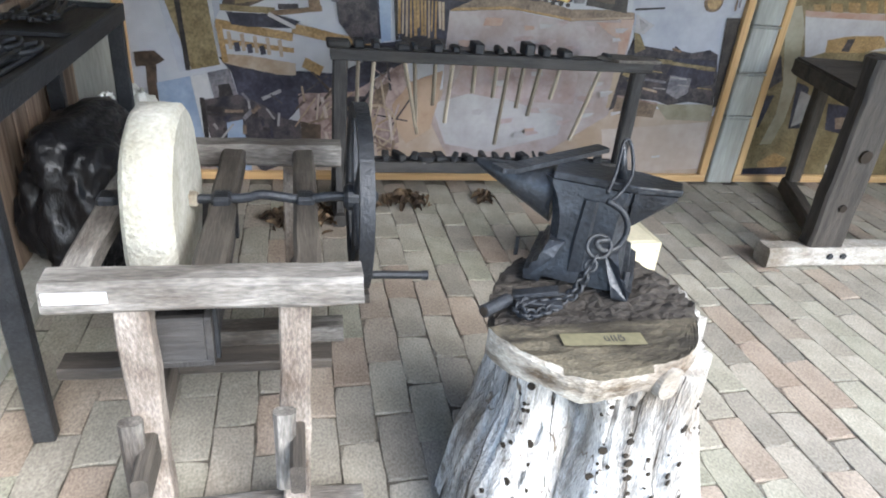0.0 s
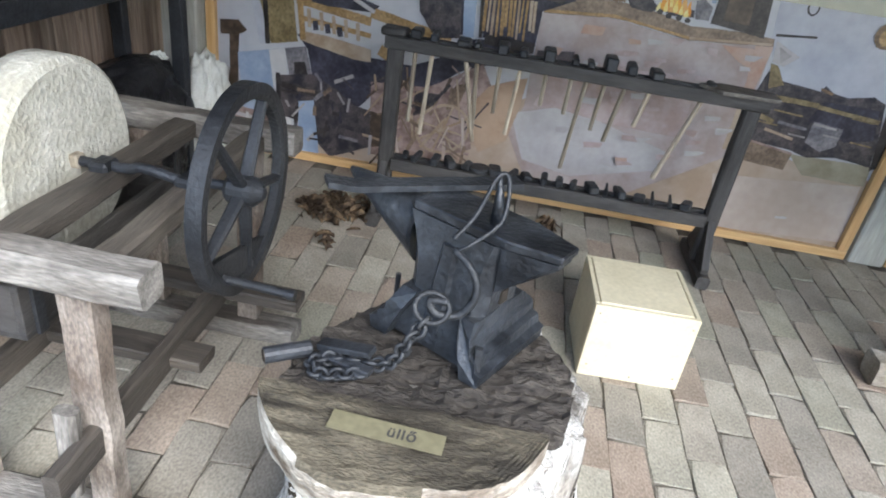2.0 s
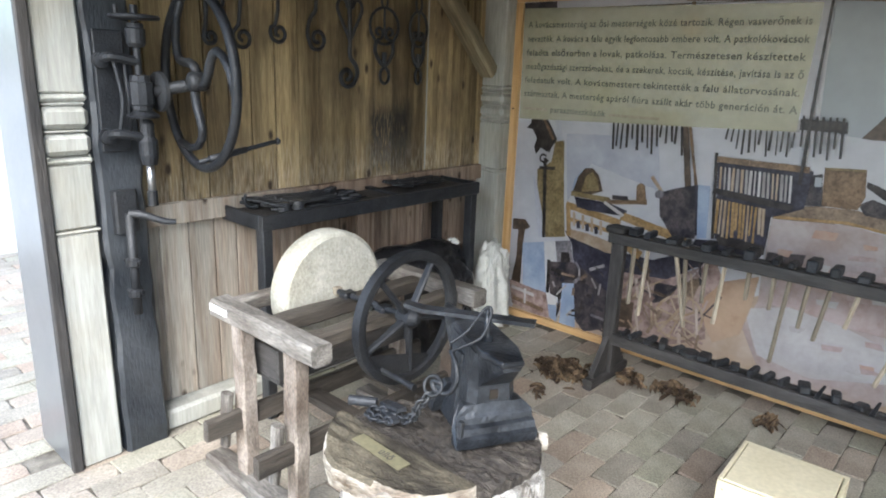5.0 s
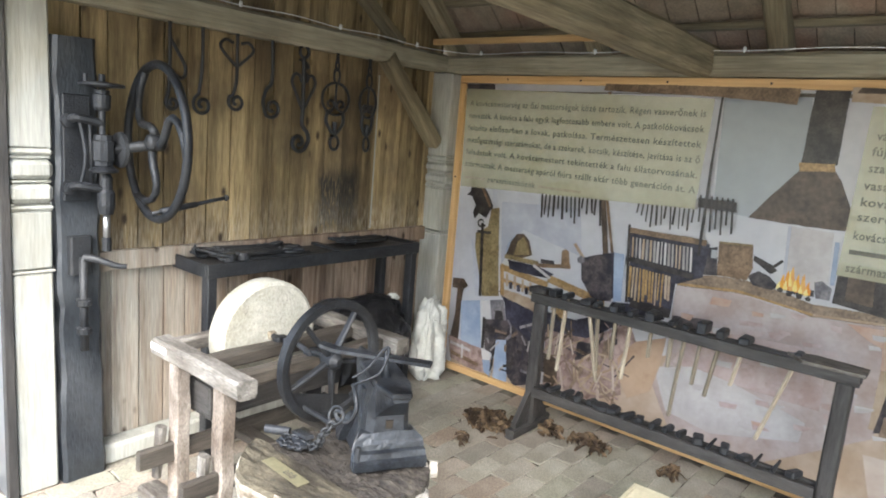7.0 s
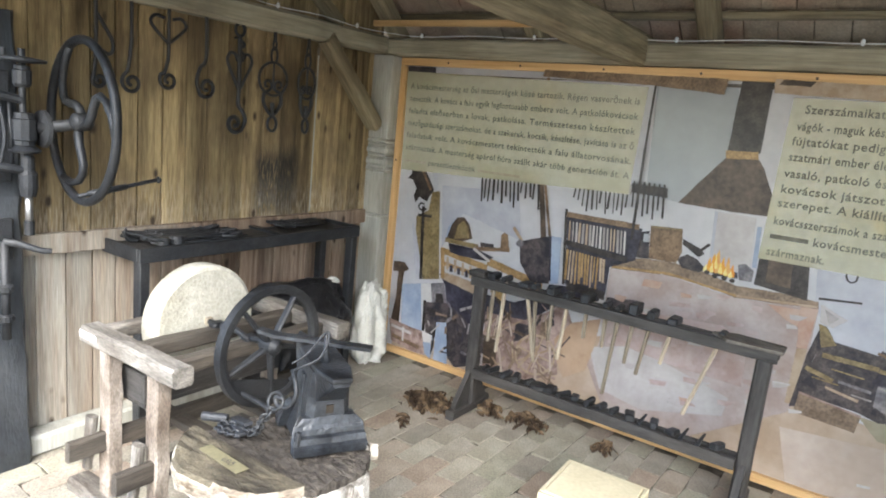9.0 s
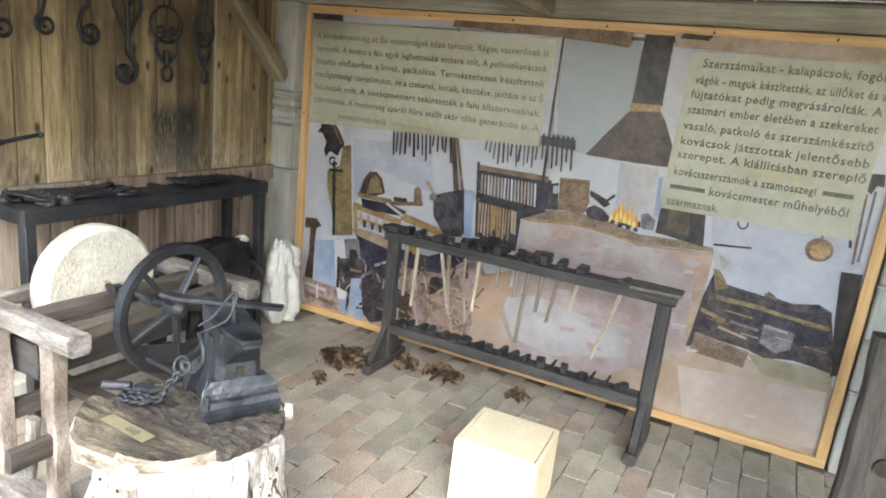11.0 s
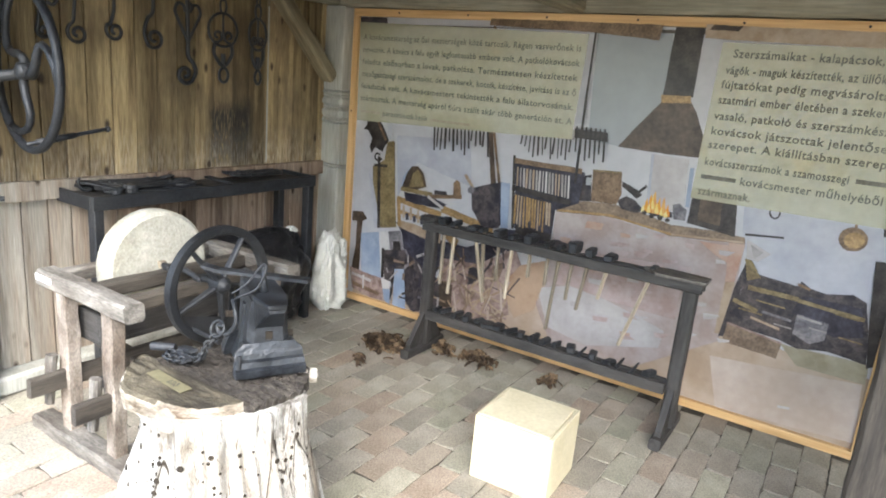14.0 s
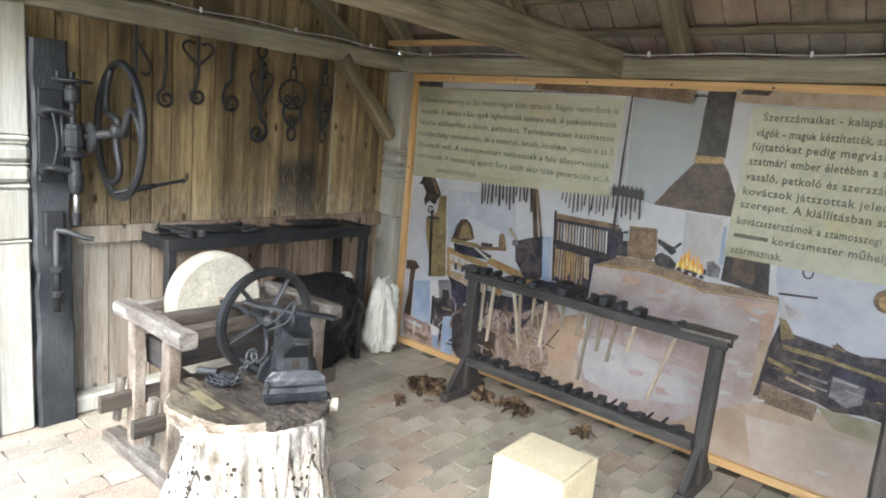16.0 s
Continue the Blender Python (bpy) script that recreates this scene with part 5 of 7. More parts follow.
# bags under the table
def bag(name, c, size, material, label, wrinkle, seed, lump=0.1, taper=0.0):
    bm = B()
    bmesh.ops.create_icosphere(bm, subdivisions=5, radius=1)
    for v in bm.verts:
        d = v.co.copy()
        d = Vector([math.copysign(abs(v) ** 0.72, v) for v in d])
        p = Vector((d.x * size[0], d.y * size[1], d.z * size[2]))
        p.z = max(p.z, -size[2] * 0.82)
        n1 = noise.noise(Vector((d.x * 2 + seed, d.y * 2, d.z * 1.4)))
        n2 = abs(noise.noise(Vector((d.x * 6 + seed, d.y * 6, d.z * 2.2))))
        n3 = abs(noise.noise(Vector((d.x * 15 + seed, d.y * 15, d.z * 6)))) + 0.6 * abs(noise.noise(Vector((d.x * 38 + seed, d.y * 34, d.z * 16 + d.y * 9))))
        p += Vector((d.x, d.y, d.z * 0.3)) * (lump * n1 - wrinkle * n2 - wrinkle * 0.5 * n3)
        k = 1 - taper * (d.z + 1) / 2
        p.x, p.y = p.x * k, p.y * k
        if taper and d.z > 0.6:
            p.z += 0.05 * noise.noise(Vector((d.x * 4, d.y * 4, seed))) + 0.03 * abs(d.y)
        v.co = p + Vector(c)
    lo = min(v.co.z for v in bm.verts)
    for v in bm.verts:
        v.co.z -= lo
        v.co.x = max(v.co.x, -0.955)
    return solo(name, bm, material, label, "bag", smooth=True)


bag("rubbish_bag", (-0.77, 2.68, 0.3), (0.22, 0.4, 0.36), M_BLACKBAG, "full black plastic rubbish bag slumped under the table", 0.065, 3)
bag("woven_sack", (-0.68, 3.31, 0.25), (0.13, 0.165, 0.31), M_SACK, "white woven plastic sack leaning by the corner post", 0.06, 9, 0.05, 0.28)
bm = B()
bmesh.ops.create_icosphere(bm, subdivisions=3, radius=1)
for v in bm.verts:
    d = v.co.copy()
    v.co = Vector((-0.72, 2.95, 0.625)) + Vector((d.x * 0.03, d.y * 0.05, d.z * 0.03)) * (1 + 0.6 * noise.noise(d * 3))
solo("crumpled_paper", bm, M_SACK, "crumpled white paper on the rubbish bag", "paper")


# heavy timber stand
def timber_stand():
    o = thing("timber_stand", (2.9, 2.9, 0), "heavy dark oak workbench stand with bolted base beams", "workbench")
    part("base_beam", timber(B(), (2.37, 2.5, 0.055), (3.5, 2.49, 0.055), 0.12, 0.11, wear=0.006), M_CUTWOOD, o, "pale worn base beam")
    for x in (2.72, 2.8):
        part("bolt", tube(B(), [(x, 2.425, 0.07), (x, 2.445, 0.07)], 0.016, 8), M_IRON, o)
    part("upright", timber(B(), (2.7, 2.5, 0.11), (2.69, 2.505, 1.05), 0.09, 0.21, up=(1, 0, 0), wear=0.006), M_DARKOAK, o)
    # dark plugs on the upright's face, bore shade given by colour
    part("bore_hole", tube(B(), [(2.71, 2.444, 0.6), (2.71, 2.46, 0.6)], 0.032, 14), M_HOLE_SHADE, o)
    part("bore_hole", tube(B(), [(2.7, 2.445, 0.33), (2.7, 2.462, 0.33)], 0.02, 12), M_HOLE_SHADE, o)
    part("side_beam", timber(B(), (2.8, 2.55, 0.05), (3.2, 3.42, 0.05), 0.08, 0.1, wear=0.006), M_DARKOAK, o)
    part("back_leg", timber(B(), (3.2, 3.38, 0.1), (3.1, 3.3, 0.78), 0.07, 0.08, up=(1, 0, 0), wear=0.005), M_DARKOAK, o)
    part("front_leg", timber(B(), (3.3, 2.5, 0.11), (3.3, 2.5, 0.78), 0.09, 0.09, up=(1, 0, 0), wear=0.005), M_OILWOOD, o)
    bm = slab(B(), [(2.7, 2.58), (3.7, 2.4), (3.95, 3.3), (2.95, 3.42)], 0.77, 0.87)
    bmesh.ops.bevel(bm, geom=list(bm.edges), offset=0.012, segments=2, affect="EDGES")
    part("top", bm, M_DARKOAK, o, "thick dark top plank")
    part("stone", lathe(B(), [(0.06, 0), (0.1, 0.01), (0.1, 0.05), (0.07, 0.07)], (3.3, 3.15, 0.872), seg=14, warp=0.02), M_DARKOAK, o)


timber_stand()

# dry husks swept along the rack
bm = B()
for cx, cy, sx, sy, n in ((0.07, 3.05, 0.13, 0.1, 190), (0.4, 3.2, 0.07, 0.05, 30), (0.66, 3.24, 0.12, 0.06, 55), (1.1, 3.3, 0.05, 0.04, 16), (0.13, 2.7, 0.03, 0.03, 6)):
    for k in range(n):
        p = Vector((random.gauss(cx, sx * 0.6), random.gauss(cy, sy * 0.6), 0))
        rr = math.hypot((p.x - cx) / sx, (p.y - cy) / sy)
        p.z = 0.006 + max(0, 0.07 * (1 - rr)) * random.random()
        m = Matrix.Translation(p) @ Euler((random.uniform(-0.7, 0.7), random.uniform(-0.7, 0.7), random.uniform(0, 6.3))).to_matrix().to_4x4()
        L, w, cl = random.uniform(0.025, 0.085), random.uniform(0.007, 0.02), random.uniform(0.005, 0.026)
        rows = []
        for i in range(4):
            t = i / 3
            ww = w * math.sin(math.pi * (0.15 + 0.75 * t))
            rows.append([bm.verts.new(m @ Vector((L * (t - 0.5), s * ww, cl * (s * s) + cl * math.sin(3 * t)))) for s in (-1, 0, 1)])
        for r0, r1 in zip(rows, rows[1:]):
            for j in range(2):
                bm.faces.new((r0[j], r0[j + 1], r1[j + 1], r1[j]))
solo("dry_husks", bm, M_HUSK, "dry brown corn husks scattered by the rack foot", "dry husks", kind="stuff")


# ---- poster pictures ----
def ink(name, a, b, scale=7.0):
    a, b = (tuple(v * 0.64 for v in c) for c in (a, b))
    m = mat("print_" + name, a, b, 0.3, scale=(scale, scale, scale), fine=scale * 8, bump=0, spec=0.35, amp=0.06 if sum(b) > 0.7 else 0.4, ramp=(0.4, 0.6))
    return m


def soften(m):
    """Printed patches run out softly at their borders, as colours do in a photograph."""
    nt = m.node_tree
    at = nt.nodes.new("ShaderNodeAttribute")
    at.attribute_name = "border"
    nz = nt.nodes.new("ShaderNodeTexNoise")
    nz.inputs["Scale"].default_value = 380.0
    tc = next(n for n in nt.nodes if n.type == "TEX_COORD")
    nt.links.new(tc.outputs["Object"], nz.inputs["Vector"])
    add = nt.nodes.new("ShaderNodeMath")
    nt.links.new(at.outputs["Fac"], add.inputs[0])
    nt.links.new(nz.outputs[0], add.inputs[1])
    inv = nt.nodes.new("ShaderNodeMath")
    inv.operation, inv.use_clamp = "SUBTRACT", True
    inv.inputs[0].default_value = 1.0
    nt.links.new(curve_fac(nt, add.outputs[0], 0.97, 1.03), inv.inputs[1])
    nt.links.new(inv.outputs[0], nt.nodes["Principled BSDF"].inputs["Alpha"])


INK = {
    "wall": ink("wall", (0.56, 0.565, 0.6), (0.64, 0.64, 0.66), 2.0), "floor": ink("floor", (0.46, 0.34, 0.24), (0.62, 0.5, 0.4), 2.5), "shade": ink("shade", (0.1, 0.085, 0.07), (0.2, 0.17, 0.13)),
    "glass": ink("glass", (0.37, 0.4, 0.42), (0.41, 0.44, 0.46), 1.5), "pale": ink("pale", (0.58, 0.57, 0.57), (0.68, 0.66, 0.64), 3), "black": ink("black", (0.025, 0.022, 0.022), (0.07, 0.06, 0.055), 14),
    "hood": ink("hood", (0.07, 0.05, 0.036), (0.14, 0.1, 0.072), 5), "ochre": ink("ochre", (0.35, 0.22, 0.09), (0.5, 0.33, 0.15), 9), "forge": ink("forge", (0.43, 0.34, 0.31), (0.55, 0.48, 0.46), 5),
    "orange": ink("orange", (0.42, 0.22, 0.12), (0.52, 0.32, 0.2), 9), "brown": ink("brown", (0.15, 0.1, 0.06), (0.3, 0.2, 0.12), 10), "fire": ink("fire", (0.8, 0.25, 0.03), (0.9, 0.45, 0.06), 20),
    "flame": ink("flame", (0.95, 0.7, 0.15), (0.95, 0.85, 0.4), 20), "cart": ink("cart", (0.03, 0.03, 0.04), (0.12, 0.1, 0.1), 16), "olive": ink("olive", (0.2, 0.15, 0.07), (0.32, 0.25, 0.13), 9),
    "grey": ink("grey", (0.16, 0.16, 0.18), (0.28, 0.26, 0.27), 9), "blue": ink("blue", (0.3, 0.38, 0.52), (0.42, 0.5, 0.62), 6), "navy": ink("navy", (0.022, 0.022, 0.036), (0.07, 0.068, 0.095), 8),
    "pink": ink("pink", (0.24, 0.16, 0.14), (0.5, 0.38, 0.34), 16), "tan": ink("tan", (0.4, 0.29, 0.19), (0.55, 0.44, 0.33), 9),
    "plaster": ink("plaster", (0.5, 0.47, 0.46), (0.62, 0.59, 0.58), 4), "wallshade": ink("wallshade", (0.46, 0.48, 0.54), (0.58, 0.59, 0.64), 3), "brown2": ink("brown2", (0.2, 0.145, 0.1), (0.34, 0.25, 0.18), 8),
    "forge2": ink("forge2", (0.45, 0.33, 0.3), (0.58, 0.48, 0.46), 7), "orange2": ink("orange2", (0.5, 0.3, 0.22), (0.58, 0.42, 0.34), 9), "fire2": ink("fire2", (0.75, 0.33, 0.1), (0.85, 0.5, 0.15), 20),
    "clay": ink("clay", (0.44, 0.29, 0.19), (0.56, 0.4, 0.28), 5), "grey2": ink("grey2", (0.3, 0.28, 0.27), (0.44, 0.42, 0.4), 9), "olive2": ink("olive2", (0.34, 0.3, 0.2), (0.46, 0.42, 0.31), 6), "pale2": ink("pale2", (0.56, 0.45, 0.37), (0.66, 0.56, 0.49), 3),
}
for m in INK.values():
    soften(m)
M_PANEL = ink("text_panel", (0.86, 0.84, 0.57), (0.91, 0.89, 0.62), 3)
M_PANEL.node_tree.nodes["Principled BSDF"].inputs["Alpha"].default_value = 0.45
M_GREYINK = mat("grey_ink", (0.1, 0.095, 0.07), (0.135, 0.13, 0.1), 0.4, bump=0)
M_FAINTINK = mat("faint_brown_ink", (0.2, 0.18, 0.125), (0.26, 0.235, 0.17), 0.4, bump=0)
ART_LAYER = [0]


def flat(pts, depth):
    bm = B()
    vs = [bm.verts.new((x, WY + 0.0 - depth, z)) for x, z in pts]
    f = bm.faces.new(vs)
    f.normal_update()
    if f.normal.y > 0:
        f.normal_flip()
    return bm


def area(pts):
    return sum(xa * zb - xb * za for (xa, za), (xb, zb) in zip(pts, pts[1:] + pts[:1])) / 2


def soft_patch(pts, depth):
    """A patch with a narrow outer band; its vertices come first, those of the band's rim after them."""
    if area(pts) < 0:
        pts = pts[::-1]
    fine = []
    for (xa, za), (xb, zb) in zip(pts, pts[1:] + pts[:1]):
        n = max(1, int(math.hypot(xb - xa, zb - za) / 0.035))
        fine += [(xa + (xb - xa) * k / n, za + (zb - za) * k / n) for k in range(n)]
    n = len(fine)
    around = sum(math.dist(fine[k], fine[k - 1]) for k in range(n))
    f = min(0.0055, 0.5 * area(pts) / around)
    inner, outer = [], []
    for k in range(n):
        (xa, za), (x, z), (xb, zb) = fine[k - 1], fine[k], fine[(k + 1) % n]
        t = Vector((xb - xa, zb - za)).normalized()
        w = noise.noise(Vector((x * 25, z * 25, depth * 900))) * 0.5 * f
        inner.append((x - t.y * (f + w), z + t.x * (f + w)))
        outer.append((x + t.y * (f - w), z - t.x * (f - w)))
    bm = B()
    vi = [bm.verts.new((x, WY - depth, z)) for x, z in inner]
    vo = [bm.verts.new((x, WY - depth, z)) for x, z in outer]
    bm.faces.new(vi)
    for k in range(n):
        bm.faces.new((vo[k], vo[(k + 1) % n], vi[(k + 1) % n], vi[k]))
    return bm, n


def art(name, material, pts, parent=None):
    ART_LAYER[0] += 1
    if name in ("text_panel", "covered_name", "unread_word"):
        return part("printed_" + name, flat(pts, 0.004 + 0.00008 * ART_LAYER[0]), material, parent or poster)
    bm, n = soft_patch(pts, 0.004 + 0.00008 * ART_LAYER[0])
    ob = part("printed_" + name, bm, material, parent or poster)
    ob.data.attributes.new("border", "FLOAT", "POINT").data.foreach_set("value", [0.0] * n + [1.0] * (len(ob.data.vertices) - n))
    return ob


def strip(name, material, x0, z0, x1, z1, w, parent=None):
    d = Vector((x1 - x0, z1 - z0)).normalized() * w / 2
    return art(name, material, [(x0 - d.y, z0 + d.x), (x1 - d.y, z1 + d.x), (x1 + d.y, z1 - d.x), (x0 + d.y, z0 - d.x)], parent)


part("print_sheet", block(B(), (-0.76, WY - 0.003, 0.04), (2.66, WY + 0.02, 2.09), 0), INK["wall"], poster, "glossy printed sheet")
art("floor", INK["floor"], [(0.41, 0.34), (0.92, 0.57), (1.95, 0.48), (2.11, 0.49), (2.65, 0.44), (2.65, 0.04), (-0.70, 0.04), (-0.68, 0.11)])
art("ceiling", INK["shade"], [(-0.76, 2.03), (2.61, 2.05), (2.60, 2.01), (1.57, 2.06), (1.00, 2.05), (-0.76, 2.00)])
art("window", INK["glass"], [(0.99, 2.04), (1.41, 2.04), (1.45, 1.71), (1.26, 1.41), (1.02, 1.43)])
art("flue", INK["black"], [(1.42, 2.08), (1.57, 2.08), (1.57, 1.72), (1.41, 1.71)])
art("floor_shine", INK["pale2"], [(1.905, 0.336), (2.627, 0.404), (2.655, 0.086), (1.986, 0.043)])
art("floor_sheen", INK["olive2"], [(2.228, 0.505), (2.63, 0.516), (2.64, 0.408), (2.33, 0.411)])
art("shadow_wall", INK["wallshade"], [(1.912, 1.3), (2.514, 1.29), (2.634, 1.07), (2.547, 1.024), (2.568, 0.807), (2.166, 0.832), (2.021, 0.858), (1.946, 1.032)])
art("shadow_wall", INK["wallshade"], [(-0.372, 1.292), (0.225, 1.324), (0.271, 1.027), (0.166, 1.048), (-0.184, 1.129), (-0.328, 0.86)])
art("niche", INK["plaster"], [(1.41, 1.397), (1.609, 1.394), (1.625, 1.095), (1.429, 1.108)])
strip("niche_edge", INK["wallshade"], 1.41, 1.397, 1.425, 1.134, 0.016)
strip("blue_edge", INK["blue"], 1.631, 1.351, 1.643, 1.136, 0.021)
art("hood", INK["hood"], [(1.41, 1.681), (1.563, 1.695), (1.6, 1.646), (1.682, 1.472), (1.71, 1.41), (1.483, 1.406), (1.204, 1.412), (1.306, 1.551)])
art("hood_rim", INK["ochre"], [(1.401, 1.719), (1.558, 1.726), (1.567, 1.689), (1.41, 1.678)])
art("forge_front", INK["forge"], [(0.881, 0.973), (1.221, 1.002), (1.585, 0.957), (1.968, 0.992), (1.965, 0.783), (1.941, 0.482), (1.926, 0.427), (1.724, 0.287), (1.354, 0.042), (0.979, 0.087), (0.826, 0.354), (0.883, 0.516), (0.88, 0.805)])
art("forge_wear", INK["forge2"], [(1.009, 0.758), (1.286, 0.777), (1.547, 0.795), (1.685, 0.724), (1.691, 0.488), (1.428, 0.495), (1.149, 0.502), (0.927, 0.526)])
art("forge_wear", INK["plaster"], [(0.821, 0.465), (1.037, 0.532), (1.291, 0.499), (1.64, 0.406), (1.625, 0.296), (1.191, 0.181), (0.925, 0.226)])
art("forge_wear", INK["orange2"], [(1.09, 0.953), (1.193, 0.957), (1.182, 0.915), (1.079, 0.91)])
art("forge_wear", INK["orange2"], [(1.738, 0.962), (1.928, 0.972), (1.917, 0.869), (1.838, 0.901)])
art("forge_edge", INK["orange2"], [(1.887, 0.99), (1.968, 0.992), (1.954, 0.781), (1.908, 0.771)])
art("forge_edge", INK["tan"], [(1.908, 0.771), (1.954, 0.781), (1.942, 0.475), (1.906, 0.473)])
art("forge_shadow", INK["cart"], [(1.986, 0.889), (2.01, 0.856), (1.955, 0.468), (1.927, 0.458), (1.959, 0.75)])
art("forge_top", INK["brown2"], [(0.886, 1.029), (1.075, 1.072), (1.244, 1.079), (1.41, 1.06), (1.575, 1.023), (1.786, 1.034), (1.961, 1.028), (1.968, 0.992), (1.766, 0.974), (1.579, 0.959), (1.388, 0.991), (1.221, 1.002), (0.885, 0.974)])
strip("forge_lip", INK["ochre"], 0.891, 0.985, 1.22, 1.012, 0.014)
strip("forge_lip", INK["ochre"], 1.22, 1.012, 1.583, 0.97, 0.013)
strip("forge_lip", INK["tan"], 1.583, 0.97, 1.961, 1, 0.012)
art("forge_clutter", INK["cart"], [(1.247, 1.106), (1.301, 1.14), (1.356, 1.123), (1.407, 1.082), (1.379, 1.055), (1.279, 1.062)])
art("chest", INK["brown"], [(1.078, 1.258), (1.253, 1.269), (1.27, 1.149), (1.25, 1.08), (1.095, 1.075)])
strip("chest_edge", INK["olive"], 1.078, 1.258, 1.253, 1.269, 0.010)
art("shelf_things", INK["cart"], [(0.975, 1.198), (1.075, 1.232), (1.095, 1.075), (1.006, 1.062)])
art("bottle", INK["glass"], [(1.046, 1.211), (1.077, 1.212), (1.08, 1.166), (1.049, 1.165)])
art("bellows", INK["black"], [(1.264, 1.219), (1.312, 1.203), (1.366, 1.183), (1.389, 1.16), (1.36, 1.136), (1.297, 1.172), (1.265, 1.19)])
strip("bellows_arm", INK["black"], 1.362, 1.169, 1.406, 1.217, 0.016)
art("ash", INK["cart"], [(1.388, 1.082), (1.428, 1.115), (1.499, 1.107), (1.57, 1.093), (1.575, 1.062), (1.475, 1.055)])
art("flame", INK["flame"], [(1.398, 1.065), (1.395, 1.08), (1.4, 1.097), (1.408, 1.112), (1.412, 1.094), (1.418, 1.082), (1.418, 1.068)])
art("flame", INK["fire"], [(1.415, 1.071), (1.41, 1.097), (1.415, 1.125), (1.423, 1.149), (1.428, 1.119), (1.437, 1.097), (1.438, 1.074)])
art("flame", INK["fire"], [(1.437, 1.068), (1.43, 1.103), (1.434, 1.14), (1.442, 1.172), (1.45, 1.132), (1.46, 1.102), (1.462, 1.072)])
art("flame", INK["fire2"], [(1.457, 1.068), (1.449, 1.112), (1.453, 1.157), (1.461, 1.197), (1.471, 1.147), (1.483, 1.111), (1.485, 1.072)])
art("flame", INK["fire"], [(1.485, 1.066), (1.478, 1.099), (1.483, 1.133), (1.491, 1.163), (1.498, 1.126), (1.508, 1.099), (1.51, 1.07)])
art("flame", INK["fire2"], [(1.509, 1.063), (1.502, 1.099), (1.507, 1.137), (1.516, 1.17), (1.524, 1.129), (1.534, 1.099), (1.536, 1.068)])
art("flame", INK["fire"], [(1.534, 1.061), (1.529, 1.085), (1.534, 1.111), (1.542, 1.133), (1.547, 1.106), (1.555, 1.086), (1.556, 1.065)])
art("flame", INK["flame"], [(1.432, 1.067), (1.428, 1.084), (1.432, 1.103), (1.438, 1.12), (1.442, 1.1), (1.448, 1.085), (1.449, 1.07)])
art("flame", INK["flame"], [(1.475, 1.068), (1.47, 1.089), (1.475, 1.113), (1.481, 1.133), (1.486, 1.108), (1.494, 1.09), (1.494, 1.071)])
art("flame", INK["flame"], [(1.503, 1.062), (1.499, 1.078), (1.503, 1.094), (1.51, 1.109), (1.513, 1.091), (1.519, 1.079), (1.519, 1.065)])
art("flame", INK["flame"], [(1.527, 1.057), (1.524, 1.07), (1.529, 1.084), (1.537, 1.097), (1.541, 1.082), (1.547, 1.072), (1.546, 1.06)])
art("flame", INK["flame"], [(1.452, 1.09), (1.447, 1.118), (1.448, 1.148), (1.452, 1.173), (1.457, 1.141), (1.464, 1.117), (1.466, 1.092)])
art("coal", INK["black"], [(1.444, 1.053), (1.457, 1.068), (1.475, 1.058), (1.471, 1.041), (1.452, 1.041)])
art("coal", INK["black"], [(1.492, 1.051), (1.505, 1.066), (1.522, 1.056), (1.519, 1.039), (1.5, 1.039)])
art("coal", INK["black"], [(1.534, 1.045), (1.547, 1.06), (1.564, 1.05), (1.56, 1.034), (1.542, 1.034)])
art("coal", INK["black"], [(1.4, 1.065), (1.414, 1.08), (1.431, 1.07), (1.428, 1.053), (1.408, 1.053)])
art("kettle", INK["grey"], [(1.563, 1.136), (1.598, 1.148), (1.646, 1.118), (1.643, 1.06), (1.582, 1.056)])
art("stove", INK["black"], [(1.659, 1.257), (1.886, 1.242), (1.911, 1.022), (1.657, 1.05)])
art("stove_door", INK["hood"], [(1.702, 1.214), (1.815, 1.207), (1.827, 1.067), (1.708, 1.071)])
strip("poker", INK["black"], 1.958, 1.046, 2.141, 1.064, 0.011)
art("cloth", INK["plaster"], [(1.971, 1.021), (2.102, 0.968), (2.045, 0.914), (1.988, 0.927)])
art("cloth_fold", INK["grey2"], [(1.995, 0.997), (2.063, 0.967), (2.025, 0.928)])
art("hanging_rail", INK["brown2"], [(1.972, 1.503), (2.537, 1.517), (2.546, 1.473), (1.981, 1.453)])
art("hanging_pot", INK["ochre"], [(2.103, 1.471), (2.197, 1.471), (2.196, 1.398), (2.17, 1.371), (2.128, 1.4)])
art("hanging_pot", INK["brown"], [(2.244, 1.466), (2.354, 1.469), (2.346, 1.413), (2.33, 1.343), (2.291, 1.337), (2.269, 1.396)])
strip("hanging_chain", INK["hood"], 2.046, 1.464, 2.066, 1.234, 0.011)
strip("hanging_chain", INK["grey"], 2.072, 1.467, 2.1, 1.224, 0.011)
strip("hanging_chain", INK["hood"], 2.002, 1.458, 2.023, 1.257, 0.009)
strip("chain_ring", INK["black"], 2.099, 1.188, 2.096, 1.165, 0.008)
strip("chain_ring", INK["black"], 2.096, 1.165, 2.081, 1.153, 0.008)
strip("chain_ring", INK["black"], 2.081, 1.153, 2.062, 1.159, 0.008)
strip("chain_ring", INK["black"], 2.062, 1.159, 2.051, 1.181, 0.009)
strip("chain_ring", INK["black"], 2.051, 1.181, 2.054, 1.204, 0.008)
strip("chain_ring", INK["black"], 2.054, 1.204, 2.069, 1.216, 0.008)
strip("chain_ring", INK["black"], 2.069, 1.216, 2.088, 1.21, 0.008)
